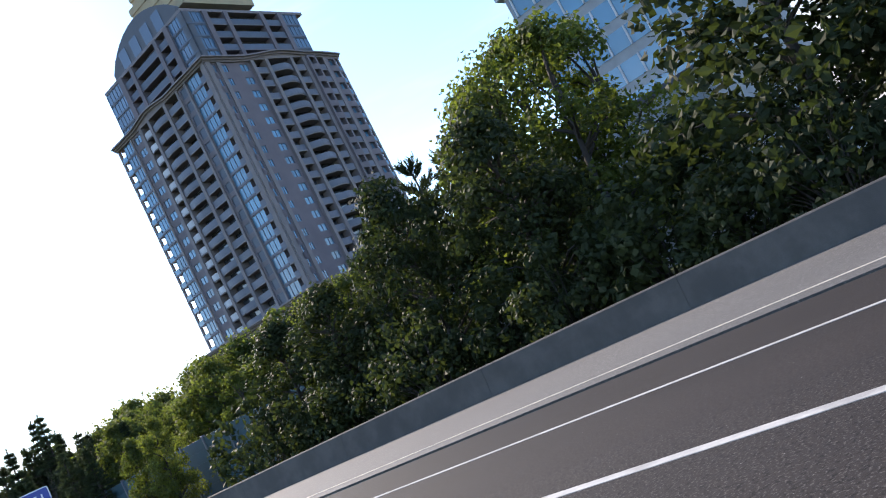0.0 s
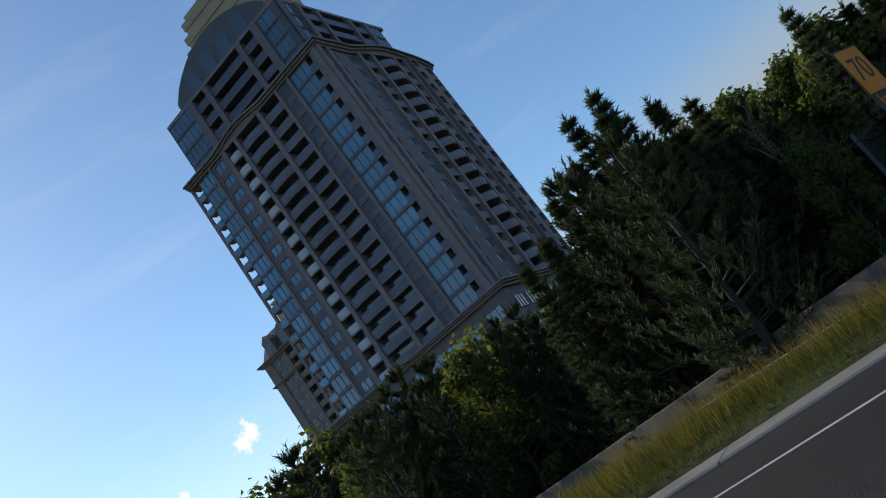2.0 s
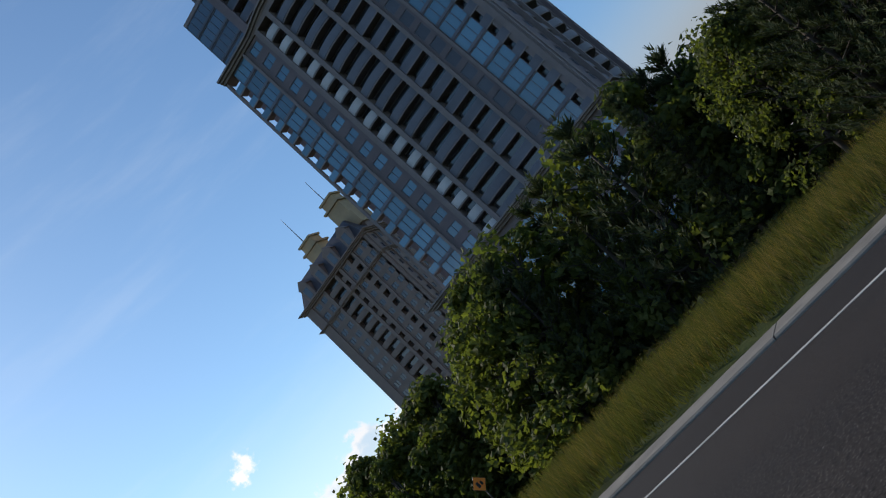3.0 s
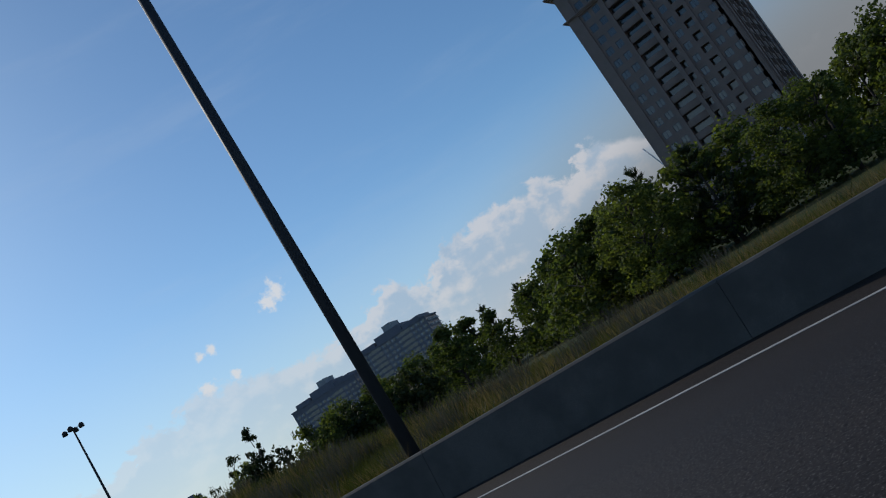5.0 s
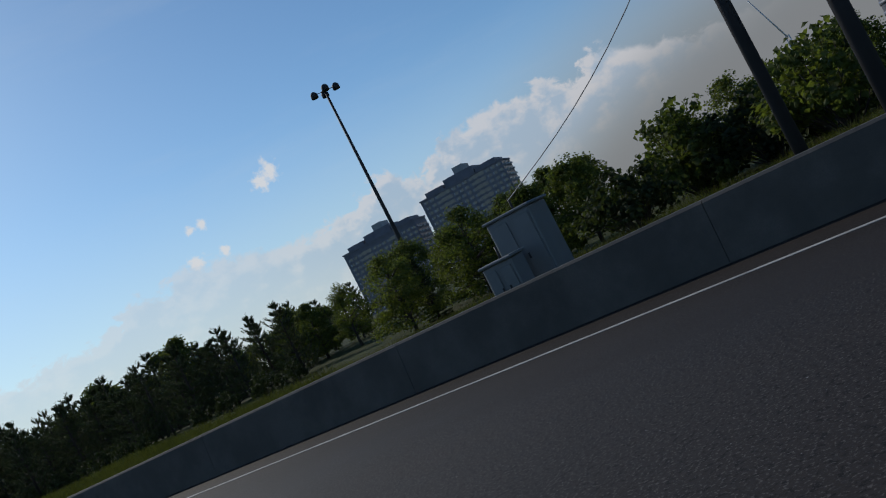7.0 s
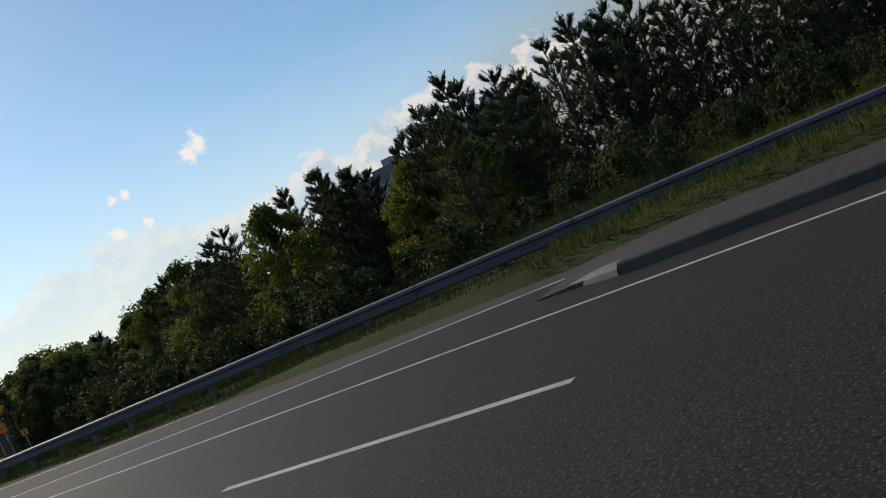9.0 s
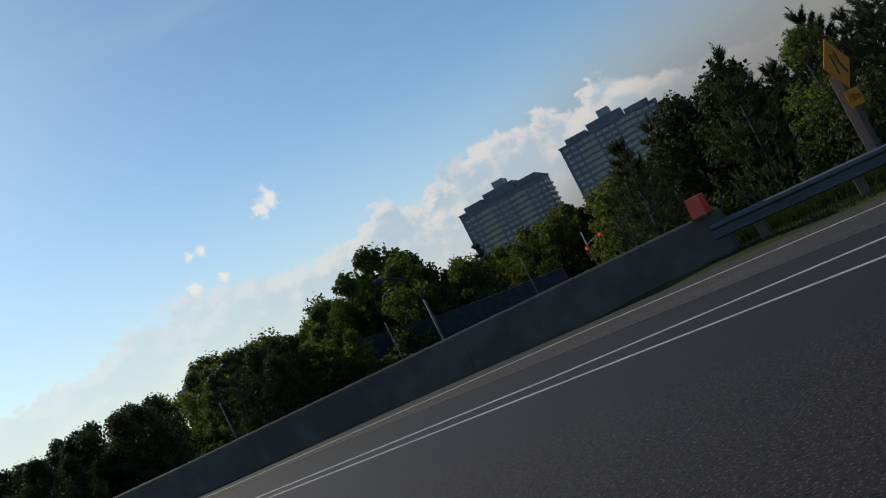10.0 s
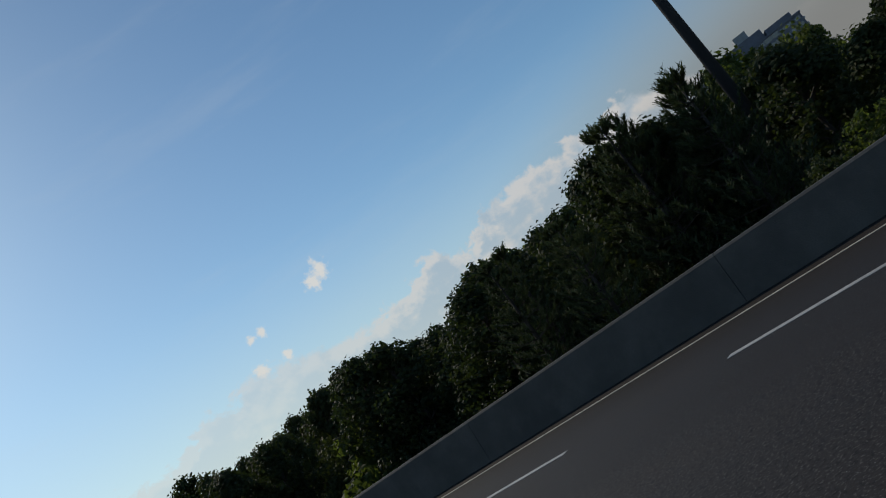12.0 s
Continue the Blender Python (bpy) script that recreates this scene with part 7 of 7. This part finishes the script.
EAST_SHADED_BUSH = ((28.4, 244.1, 1.5), (28.3, 246.2, 1.6), (27.9, 248.7, 1.5), (27.5, 250.6, 1.5), (26.1, 253.7, 1.5), (26.3, 256, 1.6), (26.4, 258.6, 1.7), (28.4, 260.4, 1.7), (27.7, 262.7, 1.6), (27.6, 265.4, 1.7), (26.6, 268.7, 1.8), (26.8, 270.8, 1.5), (26.2, 272.6, 1.7), (27.7, 275.3, 1.6), (27.5, 278.4, 1.5), (26.2, 279.6, 1.6), (27.5, 282, 1.6), (26.8, 284.5, 1.8), (27.8, 285.7, 1.5), (27.4, 287.2, 1.5), (25.8, 289.6, 1.5), (25.7, 292.7, 1.8), (25.5, 294.6, 1.8), (28.3, 296.5, 1.6), (27.9, 299.3, 1.6), (28.3, 301.9, 1.6), (26.6, 303.7, 1.5), (28, 305.9, 1.7), (27.5, 308.7, 1.8))
plant("pine", NOSE_PINE)
plant("pine", NOSE_PINE_B)
plant("maple", NOSE_MAPLE)
plant("maple", NOSE_MAPLE_B)
plant("maple", NOSE_MAPLE_C)
plant("airy", NOSE_AIRY)
plant("dead", NOSE_DEAD)
plant("spruce", NOSE_SPRUCE)
plant("slim", NOSE_SLIM)
plant("maple", RAMP_MAPLE)
plant("maple", RAMP_MAPLE_B)
plant("pine", RAMP_PINE)
plant("pine", BANK_PINE)
plant("maple", BANK_MAPLE)
plant("maple", BANK_MAPLE_B)
plant("bush", CREST_BUSH)
plant("sapling", CREST_SAPLING)
plant("bush", BANK_BUSH)
plant("airy", BANK_AIRY)
plant("sapling", BANK_SAPLING)
plant("spruce", BANK_SPRUCE)
plant("maple", EAST_MAPLE)
plant("maple", EAST_MAPLE_B)
plant("maple", EAST_MAPLE_C)
plant("maple", EAST_MAPLE_D)
plant("maple", EAST_MAPLE_E)
plant("maple", EAST_MAPLE_F)
plant("airy", EAST_AIRY)
plant("pine", EAST_PINE)
plant("pine", EAST_PINE_B)
plant("pine", EAST_PINE_C)
plant("pine", EAST_PINE_D)
plant("bright", EAST_BRIGHT)
plant("bush", EAST_BUSH)
plant("shaded_bush", EAST_SHADED_BUSH)
plant("maple", ((44, 430, 7.5), (84, 381, 5), (86, 385, 6.5), (82, 377, 3.8), (122.0, 337.5, 7.0), (120.0, 334.1, 6.8), (124.0, 330.8, 7.0), (118.0, 327.9, 6.4)))
plant("spruce", ((30, 60.2, 8.3), (30.6, 58.2, 7.2)))
plant("dead", ((31, 62.8, 8.2),))
plant("pine", ((36, 304.1, 4.4), (36, 300.8, 7.1), (32.4, 300.2, 6.5), (33, 306.5, 6.2), (30.5, 303, 6.0), (34.5, 309, 5.6)))
plant("bush", ((23.0, 192.6, 4.4), (23.0, 192.1, 3.4), (23.0, 191.5, 2.8), (23.0, 195.7, 4.1), (23.0, 195.3, 3.5), (23.0, 199.9, 4.7), (23.0, 199.1, 3.8), (23.0, 187.8, 3.8)))
# shrub rows whose dark colour stands for shade behind rail and barrier
plant("shaded_bush", ((19.6, 270.5, 1.4), (20.5, 272.4, 1.8), (21.4, 274.3, 1.5), (20.1, 276.2, 2.0), (21.0, 278.1, 1.6), (19.6, 280.0, 2.1), (20.5, 281.9, 1.7), (21.4, 283.8, 1.4), (20.1, 285.7, 1.8), (21.0, 287.6, 1.5), (19.6, 289.5, 2.0), (20.5, 291.4, 1.6), (21.4, 293.3, 2.1), (20.1, 295.2, 1.7), (21.0, 297.1, 1.4), (19.6, 299.0, 1.8), (22.5, 300.9, 1.5), (23.4, 302.8, 2.0), (22.1, 304.7, 1.6), (23.0, 306.6, 2.1)))
plant("shaded_bush", ((22.4, -24.0, 2.6), (23.4, -21.1, 3.5), (24.4, -18.2, 2.8), (22.9, -15.3, 3.7), (23.9, -12.4, 3.0), (22.4, -9.5, 3.9), (23.4, -6.6, 3.3), (24.4, -3.7, 2.6), (22.9, -0.8, 3.5), (23.9, 2.1, 2.8), (22.4, 5.0, 3.7), (23.4, 7.9, 3.0), (24.4, 10.8, 3.9), (22.9, 13.7, 3.3), (23.9, 16.6, 2.6), (22.4, 19.5, 3.5), (23.4, 22.4, 2.8), (24.4, 25.3, 3.7), (22.9, 28.2, 3.0), (23.9, 31.1, 3.9)))
plant("pine", ((34.0, 277.6, 4.8), (35.0, 276.7, 4.5), (36.0, 276.1, 4.2), (27.0, 376.7, 6.0), (27.5, 373.8, 5.7), (27.5, 375.9, 5.9), (26.5, 373.2, 5.6), (28.0, 378.0, 5.5)))
plant("slim", ((28.0, 48.2, 5.4), (28.6, 46.6, 3.4), (28.3, 49.3, 3.2), (28.8, 62.5, 4.6)))
# ---------------------------------------------------------------- grass
def blades(name, label, seed, count, region, tall, material, width=0.03, lean=0.25, keep=None):
    """Many blades in a stretch of verge. region: y0, y1 and (left, right) of y; tall: height at (x, y)."""
    rng = np.random.default_rng(seed)
    y0, y1, left, right = region
    ys = rng.uniform(y0, y1, count)
    fs = rng.uniform(0, 1, count)
    v = np.zeros((count, 3, 3), dtype=np.float32)
    n = 0
    for y, f in zip(ys, fs):
        a, b = left(y), right(y)
        if b <= a:
            continue
        x = a + (b - a) * f
        clump = noise.noise(Vector((x * 0.6, y * 0.6, seed))) * 0.5 + 0.5
        if keep is not None and clump < keep:
            continue
        h = tall(x, y) * (0.45 + 0.75 * clump) * rng.uniform(0.6, 1.15)
        z = ground_z(x, y) - 0.02
        t = rng.uniform(0, math.tau)
        w = width * rng.uniform(0.6, 1.3)
        cx, cy = math.cos(t) * w, math.sin(t) * w
        lx, ly = rng.normal(0, lean) * h, rng.normal(0, lean) * h
        v[n] = ((x - cx, y - cy, z), (x + cx, y + cy, z), (x + lx, y + ly, z + h))
        n += 1
    v = v[:n].reshape(-1, 3)
    me = bpy.data.meshes.new(name)
    me.vertices.add(n * 3)
    me.vertices.foreach_set("co", v.ravel())
    me.loops.add(n * 3)
    me.loops.foreach_set("vertex_index", np.arange(n * 3).astype(np.int32))
    me.polygons.add(n)
    me.polygons.foreach_set("loop_start", (np.arange(n) * 3).astype(np.int32))
    me.update(calc_edges=True)
    me.materials.append(material)
    return tagged(new(name, me), label, "grass", "", "stuff")


def const(v):
    return lambda y: v


def nose_right(y):
    return min(ramp_of(y, RAMP_LEFT) - 0.3, 19.0) if y < 62 else 20.0


def nose_height(x, y):
    return ramp_of(y, ((25, 0.16), (45, 0.2), (62, 0.3), (75, 0.52), (105, 0.58), (120, 0.75), (150, 0.75))) * min(1.0, 0.3 + (x - 12.5) / 2.0)


blades("verge_grass", "tall green and yellow grass on the nose beside the road", 1, 190000, (26, 152, const(12.72), nose_right), nose_height, M_GRASS, 0.011, 0.3)
blades("verge_grass", "ripe straw-coloured grass tops on the crest", 2, 36000, (62, 152, const(13.6), const(18.0)), lambda x, y: 0.68, M_STRAW, 0.008, 0.3, 0.3)
blades("bank_grass", "tall green grass on the bank behind the barrier", 3, 260000, (148, 216, const(11.75), const(23.0)), lambda x, y: 0.3 + 0.3 * min(1, (x - 11.7) / 4), M_BANK, 0.009, 0.4)
blades("bank_grass", "ripe brown seed heads on the grassy bank", 4, 36000, (152, 214, const(12.6), const(22.0)), lambda x, y: 0.8, M_PLUME, 0.013, 0.3, 0.5)
blades("bank_grass", "straw-coloured grass on the bank", 5, 22000, (150, 216, const(11.9), const(22.0)), lambda x, y: 0.55, M_STRAW, 0.008, 0.45, 0.45)
blades("verge_grass", "dry straw-coloured grass behind the tall kerb", 6, 70000, (240, 270.5, const(11.12), const(14.0)), lambda x, y: 0.3, M_STRAW, 0.011, 0.45, 0.25)
blades("verge_grass", "green grass below the pine wood", 7, 110000, (214, 281, lambda y: 12.2 if y < 268.5 else 13.75, const(24.0)), lambda x, y: 0.22 + 0.3 * min(1, max(0, (x - 14) / 3)) * (1.0 if y < 268 else 0.4), M_GRASS, 0.014, 0.35)
# blades take the dark leaf colour to paint in shade around the rail
blades("verge_grass", "short grass under the guide rail, shade put into its dark colour", 8, 70000, (279, 312, lambda y: ramp_of(y, EDGE) + 0.35, const(23.0)), lambda x, y: 0.12 if x < 17.5 else 0.5, M_LEAF_DARK_SHADED, 0.016)
blades("verge_grass", "green grass behind the concrete barrier", 9, 20000, (312, 420, lambda y: ramp_of(y, EDGE) + 0.8, const(30.0)), lambda x, y: 0.3, M_GRASS, 0.04)
blades("verge_grass", "rough grass along the foot of the fence and wood", 10, 24000, (-30, 66, lambda y: ramp_of(y, RAMP_RIGHT) + 1.0, lambda y: ramp_of(y, RAMP_RIGHT) + 9.0), lambda x, y: 0.5, M_GRASS, 0.03)
blades("bank_weeds", "dark green broad weeds on the grassy bank", 11, 26000, (150, 214, const(12.2), const(22.0)), lambda x, y: 0.6, M_LEAF_DARK_SHADED, 0.045, 0.5, 0.62)
blades("bank_weeds", "grey-purple mugwort in dense clumps on the bank", 12, 50000, (158, 197, const(13.5), const(22.5)), lambda x, y: 0.95, M_WEED, 0.02, 0.25, 0.63)
